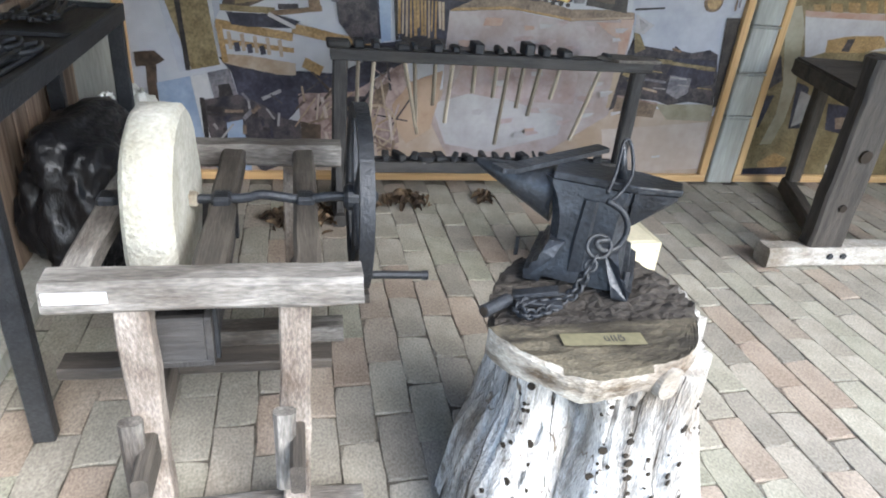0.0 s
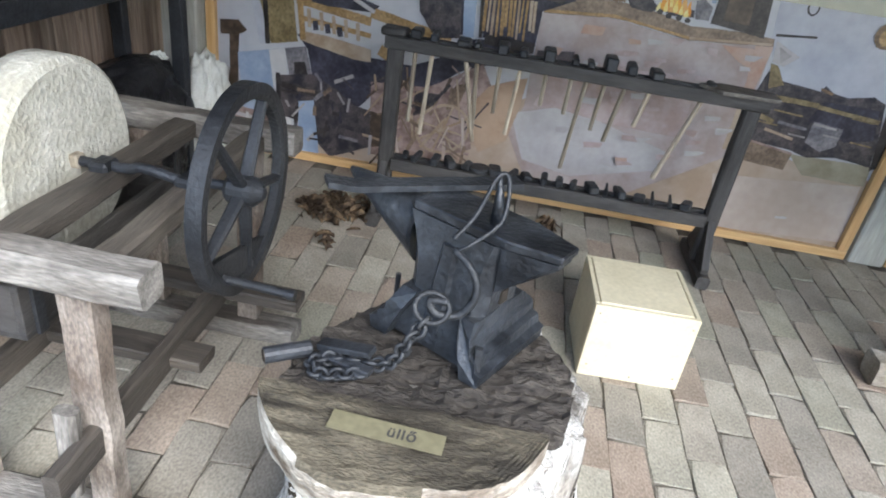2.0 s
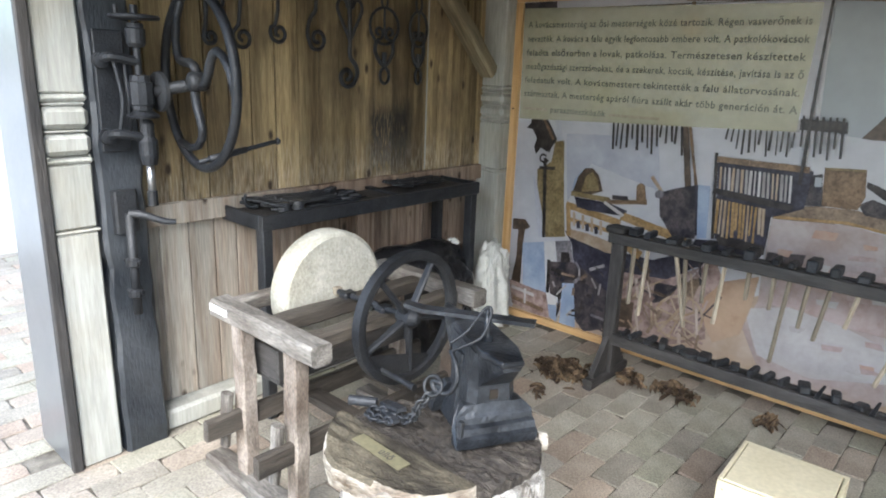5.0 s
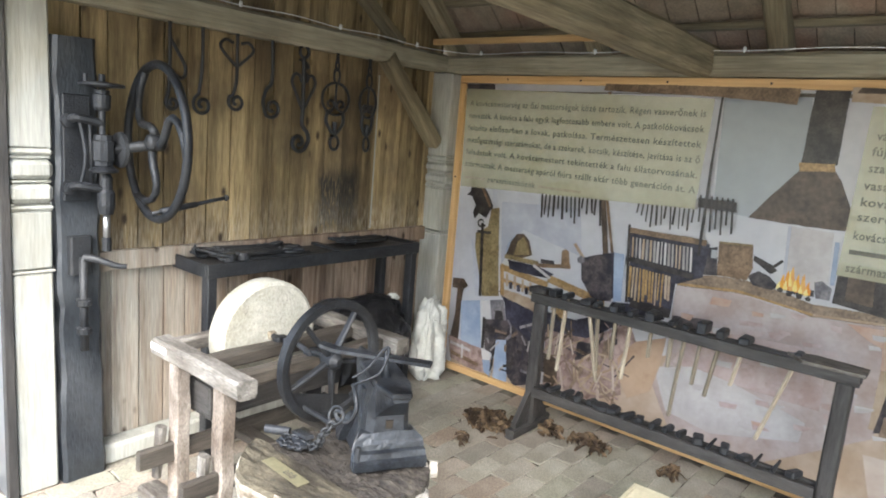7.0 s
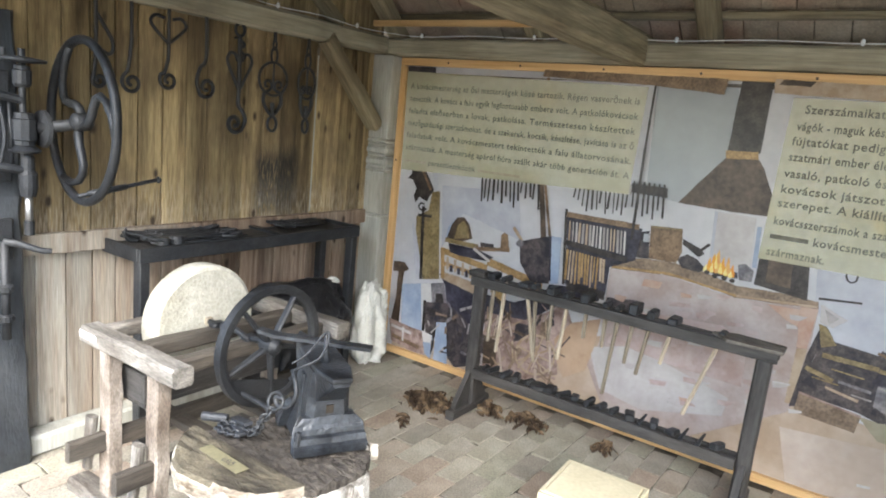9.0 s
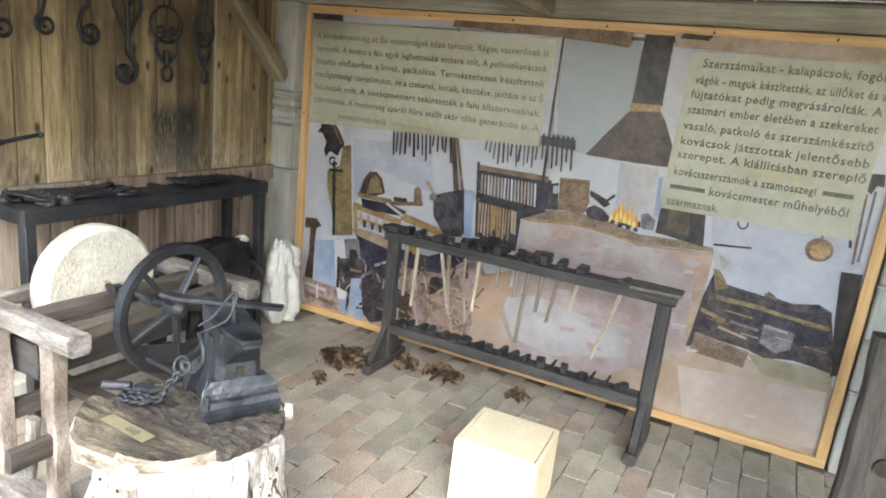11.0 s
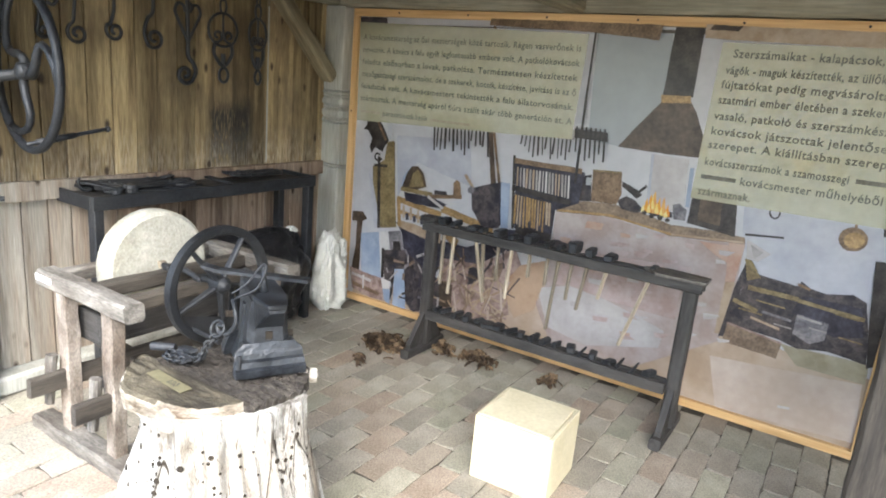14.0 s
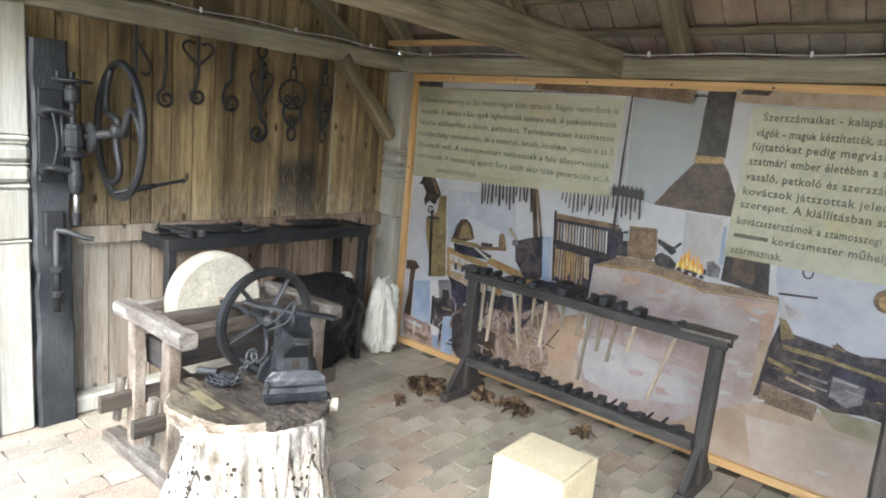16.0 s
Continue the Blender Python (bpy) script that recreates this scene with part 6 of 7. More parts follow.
strip("chain_ring", INK["black"], 2.088, 1.21, 2.099, 1.188, 0.009)
art("ladle", INK["brown"], [(2.497, 1.128), (2.498, 1.105), (2.489, 1.084), (2.472, 1.067), (2.449, 1.058), (2.425, 1.058), (2.403, 1.067), (2.385, 1.084), (2.376, 1.106), (2.376, 1.13), (2.385, 1.151), (2.403, 1.167), (2.425, 1.176), (2.449, 1.175), (2.471, 1.166), (2.488, 1.149)])
art("ladle_bowl", INK["ochre"], [(2.487, 1.12), (2.485, 1.1), (2.472, 1.083), (2.451, 1.073), (2.428, 1.074), (2.409, 1.086), (2.399, 1.104), (2.401, 1.125), (2.414, 1.142), (2.435, 1.151), (2.458, 1.15), (2.477, 1.139)])
strip("ladle_handle", INK["brown"], 2.438, 1.172, 2.408, 1.468, 0.011)
art("coal_scoop", INK["black"], [(2.565, 1.518), (2.624, 1.52), (2.633, 1.463), (2.604, 1.464), (2.59, 1.424), (2.569, 1.435)])
strip("tongs", INK["brown"], 2.471, 1.449, 2.535, 1.307, 0.011)
strip("tongs", INK["black"], 2.506, 1.44, 2.563, 1.154, 0.014)
strip("tongs", INK["brown"], 2.572, 1.422, 2.59, 1.076, 0.011)
strip("tongs", INK["grey"], 2.605, 1.44, 2.61, 1.094, 0.011)
art("dark_bin", INK["black"], [(2.55, 1.031), (2.642, 1.037), (2.657, 0.783), (2.657, 0.511), (2.624, 0.492), (2.582, 0.765)])
art("cart", INK["cart"], [(1.99, 0.871), (2.056, 0.85), (2.249, 0.831), (2.264, 0.862), (2.308, 0.832), (2.385, 0.821), (2.496, 0.848), (2.558, 0.82), (2.602, 0.648), (2.621, 0.51), (2.444, 0.529), (2.312, 0.504), (2.224, 0.527), (1.944, 0.549), (1.964, 0.621), (1.998, 0.758)])
art("cart_shade", INK["navy"], [(2.284, 0.789), (2.547, 0.787), (2.582, 0.643), (2.454, 0.611), (2.249, 0.687)])
art("cart_post", INK["olive"], [(1.981, 0.92), (2.019, 0.915), (2.077, 0.832), (2.013, 0.806)])
strip("cart_board", INK["olive"], 2.025, 0.77, 2.267, 0.764, 0.025)
strip("cart_board", INK["olive"], 2.269, 0.758, 2.569, 0.732, 0.021)
strip("cart_board", INK["brown"], 2.247, 0.843, 2.309, 0.826, 0.013)
strip("cart_board", INK["olive"], 1.965, 0.686, 2.093, 0.651, 0.023)
strip("cart_board", INK["grey"], 2.115, 0.656, 2.258, 0.642, 0.014)
art("cart_load", INK["grey"], [(2.277, 0.687), (2.425, 0.673), (2.422, 0.584), (2.36, 0.542), (2.276, 0.579)])
strip("cart_load", INK["grey2"], 2.279, 0.675, 2.395, 0.665, 0.011)
strip("cart_load", INK["tan"], 2.066, 0.612, 2.214, 0.583, 0.014)
art("cart_box", INK["brown2"], [(1.959, 0.55), (2.239, 0.511), (2.227, 0.423), (1.954, 0.438)])
strip("cart_box_edge", INK["pink"], 1.959, 0.55, 2.239, 0.511, 0.011)
strip("cart_slat", INK["olive"], 2.001, 0.646, 2.118, 0.638, 0.008)
strip("cart_slat", INK["grey2"], 2.181, 0.607, 2.266, 0.602, 0.008)
strip("cart_slat", INK["grey2"], 2.342, 0.63, 2.424, 0.625, 0.008)
strip("cart_slat", INK["olive"], 2.442, 0.732, 2.547, 0.724, 0.008)
strip("cart_slat", INK["olive"], 2.479, 0.617, 2.584, 0.61, 0.008)
strip("cart_slat", INK["olive"], 2.076, 0.711, 2.219, 0.701, 0.008)
strip("floor_mark", INK["plaster"], 2.287, 0.164, 2.343, 0.171, 0.014)
art("cupboard", INK["olive"], [(-0.448, 1.235), (-0.384, 1.25), (-0.357, 0.972), (-0.338, 0.78), (-0.317, 0.641), (-0.462, 0.607), (-0.508, 0.772), (-0.557, 0.924), (-0.567, 1.044), (-0.465, 1.104)])
art("cupboard_side", INK["wallshade"], [(-0.594, 0.997), (-0.558, 0.943), (-0.508, 0.772), (-0.462, 0.607), (-0.52, 0.596), (-0.557, 0.785)])
art("iron_bird", INK["black"], [(-0.647, 1.424), (-0.553, 1.418), (-0.489, 1.336), (-0.435, 1.252), (-0.469, 1.202), (-0.486, 1.162), (-0.553, 1.185), (-0.585, 1.139), (-0.605, 1.186), (-0.588, 1.242), (-0.628, 1.298), (-0.672, 1.301), (-0.639, 1.335)])
strip("bird_wing", INK["brown"], -0.561, 1.395, -0.462, 1.245, 0.019)
strip("stand_scroll", INK["black"], -0.487, 1.112, -0.507, 1.099, 0.014)
strip("stand_scroll", INK["black"], -0.507, 1.099, -0.53, 1.097, 0.014)
strip("stand_scroll", INK["black"], -0.53, 1.097, -0.547, 1.105, 0.013)
strip("stand_scroll", INK["black"], -0.547, 1.105, -0.553, 1.12, 0.012)
strip("stand_scroll", INK["black"], -0.553, 1.12, -0.548, 1.134, 0.012)
strip("stand_scroll", INK["black"], -0.548, 1.134, -0.536, 1.144, 0.014)
strip("stand_scroll", INK["black"], -0.536, 1.144, -0.521, 1.146, 0.015)
strip("stand_scroll", INK["black"], -0.521, 1.146, -0.51, 1.141, 0.013)
strip("stand_scroll", INK["black"], -0.51, 1.141, -0.506, 1.133, 0.011)
strip("iron_stand", INK["black"], -0.513, 1.125, -0.477, 0.604, 0.024)
strip("iron_stand", INK["black"], -0.553, 1.058, -0.435, 1.066, 0.019)
art("side_table", INK["hood"], [(-0.732, 0.687), (-0.632, 0.699), (-0.586, 0.654), (-0.63, 0.626), (-0.729, 0.613)])
art("side_table_leg", INK["hood"], [(-0.684, 0.621), (-0.63, 0.63), (-0.638, 0.442), (-0.637, 0.229), (-0.718, 0.212), (-0.684, 0.433)])
art("chest_blue", INK["blue"], [(-0.641, 0.533), (-0.385, 0.596), (-0.365, 0.371), (-0.32, 0.043), (-0.512, 0.128), (-0.61, 0.209)])
art("chest_blue", INK["pale"], [(-0.471, 0.573), (-0.385, 0.596), (-0.336, 0.167), (-0.413, 0.15)])
art("chest_end", INK["grey"], [(-0.385, 0.596), (-0.274, 0.624), (-0.226, 0.44), (-0.347, 0.395)])
art("chest_arch", INK["black"], [(-0.335, 0.533), (-0.279, 0.543), (-0.245, 0.436), (-0.329, 0.419)])
art("dark_under_bench", INK["navy"], [(-0.323, 0.68), (-0.019, 0.624), (0.284, 0.619), (0.481, 0.713), (0.514, 0.792), (0.854, 0.835), (0.844, 0.762), (0.53, 0.629), (0.378, 0.503), (0.125, 0.471), (0.001, 0.325), (-0.138, 0.368), (-0.226, 0.44), (-0.264, 0.61)])
art("scrap_iron", INK["cart"], [(-0.427, 0.449), (-0.238, 0.486), (-0.096, 0.426), (-0.01, 0.363), (0.09, 0.344), (0.104, 0.144), (-0.118, 0.042), (-0.3, 0.217), (-0.392, 0.231)])
art("stacked_wood", INK["pink"], [(0.078, 0.501), (0.376, 0.522), (0.642, 0.688), (0.699, 0.588), (0.607, 0.456), (0.649, 0.235), (0.413, 0.113), (0.107, 0.103)])
art("heap_gap", INK["cart"], [(0.316, 0.491), (0.441, 0.497), (0.427, 0.417), (0.307, 0.352)])
art("heap_gap", INK["hood"], [(0.09, 0.344), (0.201, 0.328), (0.2, 0.167), (0.104, 0.144)])
art("heap_gap", INK["brown2"], [(0.497, 0.547), (0.582, 0.583), (0.548, 0.443), (0.489, 0.423)])
art("floor_patch", INK["clay"], [(0.595, 0.454), (0.692, 0.587), (0.874, 0.66), (0.858, 0.474), (0.822, 0.315), (0.69, 0.226), (0.634, 0.309)])
strip("scrap_handle", INK["black"], -0.422, 0.463, -0.412, 0.235, 0.025)
strip("scrap_handle", INK["black"], -0.4, 0.405, -0.139, 0.376, 0.031)
art("blue_plank", INK["blue"], [(-0.305, 0.329), (-0.221, 0.347), (-0.181, 0.051), (-0.301, 0.047)])
strip("scrap_handle", INK["black"], -0.313, 0.298, -0.322, 0.085, 0.021)
art("pink_scrap", INK["pink"], [(-0.73, 0.253), (-0.516, 0.234), (-0.422, 0.233), (-0.38, 0.063), (-0.509, 0.059), (-0.694, 0.086)])
strip("pink_scrap_edge", INK["plaster"], -0.708, 0.206, -0.514, 0.187, 0.024)
strip("pink_scrap_edge", INK["brown"], -0.69, 0.131, -0.436, 0.102, 0.028)
strip("pink_scrap_edge", INK["pale"], -0.591, 0.218, -0.587, 0.111, 0.017)
art("bench_seat", INK["tan"], [(-0.306, 0.699), (-0.158, 0.693), (0.067, 0.663), (0.071, 0.601), (-0.026, 0.599), (-0.303, 0.651)])
strip("bench_back", INK["ochre"], -0.327, 0.849, 0.057, 0.799, 0.043)
strip("bench_back", INK["ochre"], 0.054, 0.844, 0.46, 0.772, 0.052)
strip("bench_rail", INK["ochre"], -0.29, 0.761, 0.062, 0.731, 0.026)
strip("bench_post", INK["ochre"], -0.314, 0.862, -0.289, 0.654, 0.031)
strip("bench_post", INK["ochre"], 0.445, 0.799, 0.456, 0.727, 0.033)
strip("bench_post", INK["ochre"], 0.11, 0.671, 0.207, 0.627, 0.055)
strip("bench_baluster", INK["tan"], -0.265, 0.812, -0.256, 0.723, 0.019)
strip("bench_baluster", INK["tan"], -0.201, 0.804, -0.191, 0.716, 0.019)
strip("bench_baluster", INK["tan"], -0.137, 0.797, -0.127, 0.709, 0.019)
strip("bench_baluster", INK["tan"], -0.074, 0.789, -0.064, 0.702, 0.019)
strip("bench_baluster", INK["tan"], -0.012, 0.782, -0.001, 0.695, 0.019)
strip("bench_gap", INK["navy"], -0.23, 0.759, -0.223, 0.713, 0.027)
strip("bench_gap", INK["navy"], -0.166, 0.753, -0.159, 0.707, 0.027)
strip("bench_gap", INK["navy"], -0.103, 0.748, -0.095, 0.702, 0.027)
art("shelf_shade", INK["blue"], [(-0.299, 0.935), (-0.285, 1.013), (-0.235, 1.081), (-0.198, 1.056), (-0.227, 0.945)])
art("shelf_bag", INK["hood"], [(-0.29, 0.936), (-0.259, 1.036), (-0.218, 1.095), (-0.165, 1.105), (-0.118, 1.067), (-0.082, 0.974), (-0.172, 0.931)])
art("shelf_bag_front", INK["olive"], [(-0.227, 0.945), (-0.206, 1.047), (-0.164, 1.083), (-0.126, 1.043), (-0.104, 0.971)])
strip("shelf", INK["olive"], -0.299, 0.927, -0.03, 0.926, 0.031)
strip("shelf", INK["brown"], -0.047, 0.912, 0.207, 0.951, 0.026)
art("shelf_under", INK["navy"], [(-0.27, 0.908), (-0.029, 0.907), (0.094, 0.881), (0.054, 0.844), (-0.167, 0.839), (-0.249, 0.849)])
strip("shelf_paper", INK["plaster"], -0.064, 0.909, 0.071, 0.847, 0.020)
strip("shelf_tool", INK["cart"], -0.014, 0.947, 0.088, 0.955, 0.025)
art("jar", INK["brown"], [(0.133, 1.036), (0.156, 1.057), (0.182, 1.047), (0.202, 0.958), (0.14, 0.948)])
strip("leaning_pole", INK["tan"], 0.219, 1.103, 0.4, 0.894, 0.022)
art("lantern", INK["olive2"], [(-0.213, 1.615), (-0.128, 1.615), (-0.09, 1.555), (-0.119, 1.475), (-0.196, 1.475)])
art("tool_board", INK["brown2"], [(-0.084, 1.471), (0.378, 1.469), (0.384, 1.408), (-0.08, 1.411)])
strip("post", INK["hood"], 0.372, 1.41, 0.437, 1.058, 0.035)
strip("post", INK["brown"], 0.4, 1.403, 0.477, 1.086, 0.017)
art("dark_crate", INK["cart"], [(0.275, 1.02), (0.361, 1.054), (0.484, 1.094), (0.51, 0.955), (0.509, 0.795), (0.387, 0.774), (0.295, 0.884)])
strip("crate_edge", INK["navy"], 0.484, 1.094, 0.52, 0.812, 0.021)
art("crate_end", INK["grey"], [(0.304, 1.014), (0.298, 0.995), (0.278, 0.984), (0.258, 0.988), (0.248, 1.005), (0.255, 1.024), (0.274, 1.034), (0.295, 1.03)])
art("blue_post", INK["blue"], [(0.488, 1.094), (0.554, 1.097), (0.575, 0.807), (0.521, 0.797)])
art("tool_board", INK["grey2"], [(0.583, 1.473), (0.936, 1.477), (0.944, 1.42), (0.589, 1.41)])
art("tool_board", INK["black"], [(0.936, 1.484), (1.141, 1.484), (1.145, 1.431), (0.942, 1.43)])
art("shelf_back", INK["navy"], [(0.574, 1.238), (1.036, 1.239), (1.025, 1.051), (0.881, 0.98), (0.878, 0.818), (0.617, 0.815)])
strip("tool_shelf", INK["black"], 0.562, 1.278, 0.606, 0.812, 0.017)
strip("tool_shelf", INK["brown"], 0.569, 1.245, 1.018, 1.243, 0.032)
strip("tool_shelf", INK["black"], 0.571, 1.075, 0.973, 1.043, 0.033)
strip("tool_shelf", INK["black"], 0.629, 0.813, 0.876, 0.804, 0.052)
strip("shelf_tool", INK["tan"], 0.596, 1.207, 0.605, 1.09, 0.010)
strip("shelf_tool", INK["grey2"], 0.618, 1.207, 0.628, 1.089, 0.009)
strip("shelf_tool", INK["plaster"], 0.64, 1.207, 0.652, 1.088, 0.012)
strip("shelf_tool", INK["tan"], 0.662, 1.207, 0.669, 1.086, 0.013)
strip("shelf_tool", INK["grey2"], 0.684, 1.206, 0.693, 1.084, 0.014)
strip("shelf_tool", INK["tan"], 0.706, 1.206, 0.717, 1.083, 0.014)
strip("shelf_tool", INK["grey2"], 0.728, 1.206, 0.74, 1.082, 0.013)
strip("shelf_tool", INK["plaster"], 0.75, 1.206, 0.758, 1.08, 0.015)
strip("shelf_tool", INK["plaster"], 0.771, 1.206, 0.781, 1.079, 0.009)
strip("shelf_tool", INK["pale"], 0.793, 1.206, 0.804, 1.078, 0.013)
strip("shelf_tool", INK["grey2"], 0.814, 1.206, 0.827, 1.077, 0.015)
strip("shelf_tool", INK["grey2"], 0.835, 1.206, 0.849, 1.075, 0.012)
strip("shelf_tool", INK["tan"], 0.857, 1.205, 0.871, 1.074, 0.009)
strip("shelf_tool", INK["tan"], 0.878, 1.205, 0.89, 1.072, 0.010)
strip("shelf_tool", INK["grey2"], 0.899, 1.205, 0.914, 1.071, 0.014)
strip("shelf_tool", INK["grey2"], 0.92, 1.205, 0.933, 1.07, 0.011)
strip("shelf_tool", INK["pale"], 0.941, 1.205, 0.954, 1.068, 0.011)
strip("shelf_board", INK["ochre"], 0.606, 1.034, 0.615, 0.847, 0.015)
strip("shelf_board", INK["tan"], 0.626, 1.033, 0.634, 0.847, 0.010)
strip("shelf_board", INK["tan"], 0.646, 1.032, 0.656, 0.834, 0.013)
strip("shelf_board", INK["ochre"], 0.666, 1.031, 0.68, 0.83, 0.011)
strip("shelf_board", INK["ochre"], 0.686, 1.03, 0.706, 0.839, 0.016)
strip("shelf_board", INK["ochre"], 0.705, 1.028, 0.717, 0.882, 0.015)
strip("shelf_board", INK["ochre"], 0.725, 1.027, 0.742, 0.843, 0.015)
strip("shelf_board", INK["ochre"], 0.744, 1.026, 0.758, 0.842, 0.011)
strip("shelf_board", INK["tan"], 0.764, 1.025, 0.779, 0.833, 0.011)
strip("shelf_board", INK["ochre"], 0.783, 1.024, 0.79, 0.867, 0.009)
strip("shelf_board", INK["ochre"], 0.803, 1.023, 0.814, 0.83, 0.011)
strip("shelf_board", INK["tan"], 0.822, 1.022, 0.836, 0.883, 0.015)
strip("shelf_board", INK["tan"], 0.841, 1.02, 0.854, 0.877, 0.014)
strip("hanging_tool", INK["black"], -0.055, 1.414, -0.042, 1.232, 0.012)
strip("hanging_tool", INK["black"], -0.024, 1.413, -0.023, 1.253, 0.010)
strip("hanging_tool", INK["black"], 0.006, 1.413, 0.006, 1.238, 0.011)
strip("hanging_tool", INK["black"], 0.036, 1.413, 0.043, 1.25, 0.016)
strip("hanging_tool", INK["black"], 0.066, 1.412, 0.073, 1.302, 0.011)
strip("hanging_tool", INK["black"], 0.096, 1.412, 0.11, 1.242, 0.016)
strip("hanging_tool", INK["black"], 0.125, 1.411, 0.137, 1.289, 0.013)
strip("hanging_tool", INK["black"], 0.155, 1.411, 0.172, 1.26, 0.011)
strip("hanging_tool", INK["black"], 0.184, 1.411, 0.2, 1.228, 0.013)
strip("hanging_tool", INK["black"], 0.213, 1.41, 0.227, 1.276, 0.013)
strip("hanging_tool", INK["black"], 0.242, 1.41, 0.238, 1.327, 0.011)
strip("hanging_tool", INK["black"], 0.271, 1.409, 0.276, 1.297, 0.013)
strip("hanging_tool", INK["black"], 0.299, 1.409, 0.312, 1.31, 0.014)
strip("hanging_tool", INK["black"], 0.328, 1.409, 0.329, 1.3, 0.014)
strip("hanging_tool", INK["black"], 0.356, 1.408, 0.377, 1.241, 0.015)
strip("hanging_tool", INK["black"], 0.604, 1.412, 0.598, 1.352, 0.010)
strip("hanging_tool", INK["black"], 0.632, 1.412, 0.627, 1.341, 0.009)
strip("hanging_tool", INK["black"], 0.659, 1.412, 0.658, 1.308, 0.007)
strip("hanging_tool", INK["black"], 0.686, 1.413, 0.689, 1.283, 0.011)
strip("hanging_tool", INK["black"], 0.713, 1.413, 0.722, 1.296, 0.013)
strip("hanging_tool", INK["black"], 0.74, 1.414, 0.751, 1.302, 0.008)
strip("hanging_tool", INK["black"], 0.766, 1.414, 0.764, 1.342, 0.012)
strip("hanging_tool", INK["black"], 0.793, 1.414, 0.807, 1.285, 0.009)
strip("hanging_tool", INK["black"], 0.819, 1.415, 0.816, 1.316, 0.012)
strip("hanging_tool", INK["black"], 0.845, 1.415, 0.853, 1.296, 0.007)
strip("hanging_tool", INK["black"], 0.871, 1.415, 0.872, 1.316, 0.009)
strip("hanging_tool", INK["black"], 0.897, 1.416, 0.903, 1.294, 0.010)
strip("hanging_tool", INK["black"], 0.923, 1.416, 0.921, 1.342, 0.010)
strip("hanging_tool", INK["black"], 0.951, 1.501, 0.959, 1.352, 0.010)
strip("hanging_tool", INK["black"], 0.98, 1.501, 0.99, 1.343, 0.010)
strip("hanging_tool", INK["black"], 1.009, 1.501, 1.024, 1.307, 0.011)
strip("hanging_tool", INK["black"], 1.037, 1.501, 1.05, 1.326, 0.011)
strip("hanging_tool", INK["black"], 1.066, 1.501, 1.083, 1.299, 0.011)
strip("hanging_tool", INK["black"], 1.094, 1.501, 1.104, 1.354, 0.010)
strip("hanging_tool", INK["black"], 1.122, 1.501, 1.138, 1.313, 0.011)
strip("rod", INK["black"], 0.987, 2.067, 0.982, 1.681, 0.012)
strip("rod", INK["black"], 0.982, 1.681, 0.986, 1.166, 0.016)
art("stand_clutter", INK["cart"], [(0.895, 0.8), (1.072, 0.823), (1.064, 0.751), (0.888, 0.735)])
strip("scrap_stick", INK["cart"], 0.597, 0.332, 0.702, 0.502, 0.010)
strip("scrap_stick", INK["hood"], 0.154, 0.623, 0.291, 0.484, 0.014)
strip("scrap_stick", INK["tan"], 0.057, 0.211, 0.159, 0.196, 0.015)
strip("scrap_stick", INK["forge2"], 0.316, 0.178, 0.396, 0.166, 0.015)
strip("scrap_stick", INK["forge2"], 0.507, 0.544, 0.585, 0.666, 0.009)
strip("scrap_stick", INK["tan"], 0.198, 0.352, 0.258, 0.54, 0.014)
strip("scrap_stick", INK["brown2"], 0.411, 0.382, 0.44, 0.482, 0.014)
strip("scrap_stick", INK["tan"], 0.06, 0.317, 0.173, 0.484, 0.010)
strip("scrap_stick", INK["hood"], 0.105, 0.042, 0.194, 0.173, 0.013)
strip("scrap_stick", INK["cart"], 0.223, 0.435, 0.328, 0.409, 0.010)
strip("scrap_stick", INK["brown2"], 0.261, 0.611, 0.29, 0.436, 0.010)
strip("scrap_stick", INK["tan"], 0.307, 0.394, 0.332, 0.24, 0.015)
strip("scrap_stick", INK["brown2"], 0.282, 0.438, 0.407, 0.417, 0.013)
strip("scrap_stick", INK["hood"], 0.066, 0.415, 0.121, 0.473, 0.012)
strip("scrap_stick", INK["cart"], 0.073, 0.478, 0.235, 0.606, 0.010)
strip("scrap_stick", INK["brown2"], 0.44, 0.255, 0.591, 0.167, 0.009)
strip("scrap_stick", INK["pink"], 0.244, 0.28, 0.324, 0.403, 0.019)
strip("scrap_stick", INK["tan"], 0.099, 0.546, 0.112, 0.462, 0.012)
strip("scrap_stick", INK["cart"], 0.552, 0.712, 0.583, 0.538, 0.014)
strip("scrap_stick", INK["pink"], 0.487, 0.656, 0.59, 0.574, 0.008)
strip("scrap_stick", INK["pink"], 0.452, 0.236, 0.643, 0.206, 0.017)
strip("scrap_stick", INK["hood"], 0.168, 0.416, 0.285, 0.56, 0.012)
strip("scrap_stick", INK["pink"], 0.429, 0.143, 0.497, 0.253, 0.021)
strip("scrap_stick", INK["brown2"], 0.31, 0.169, 0.385, 0.346, 0.020)
strip("scrap_stick", INK["hood"], 0.468, 0.511, 0.492, 0.592, 0.017)
strip("scrap_stick", INK["forge2"], 0.612, 0.385, 0.634, 0.462, 0.010)
strip("scrap_stick", INK["cart"], 0.366, 0.379, 0.493, 0.561, 0.017)
strip("scrap_stick", INK["cart"], 0.497, 0.399, 0.688, 0.366, 0.008)
strip("scrap_stick", INK["hood"], 0.324, 0.437, 0.42, 0.42, 0.017)
strip("scrap_stick", INK["brown2"], 0.146, 0.093, 0.246, 0.124, 0.020)
strip("wheel_rim", INK["tan"], 0.621, 0.352, 0.616, 0.301, 0.015)
strip("wheel_rim", INK["tan"], 0.616, 0.301, 0.591, 0.252, 0.017)
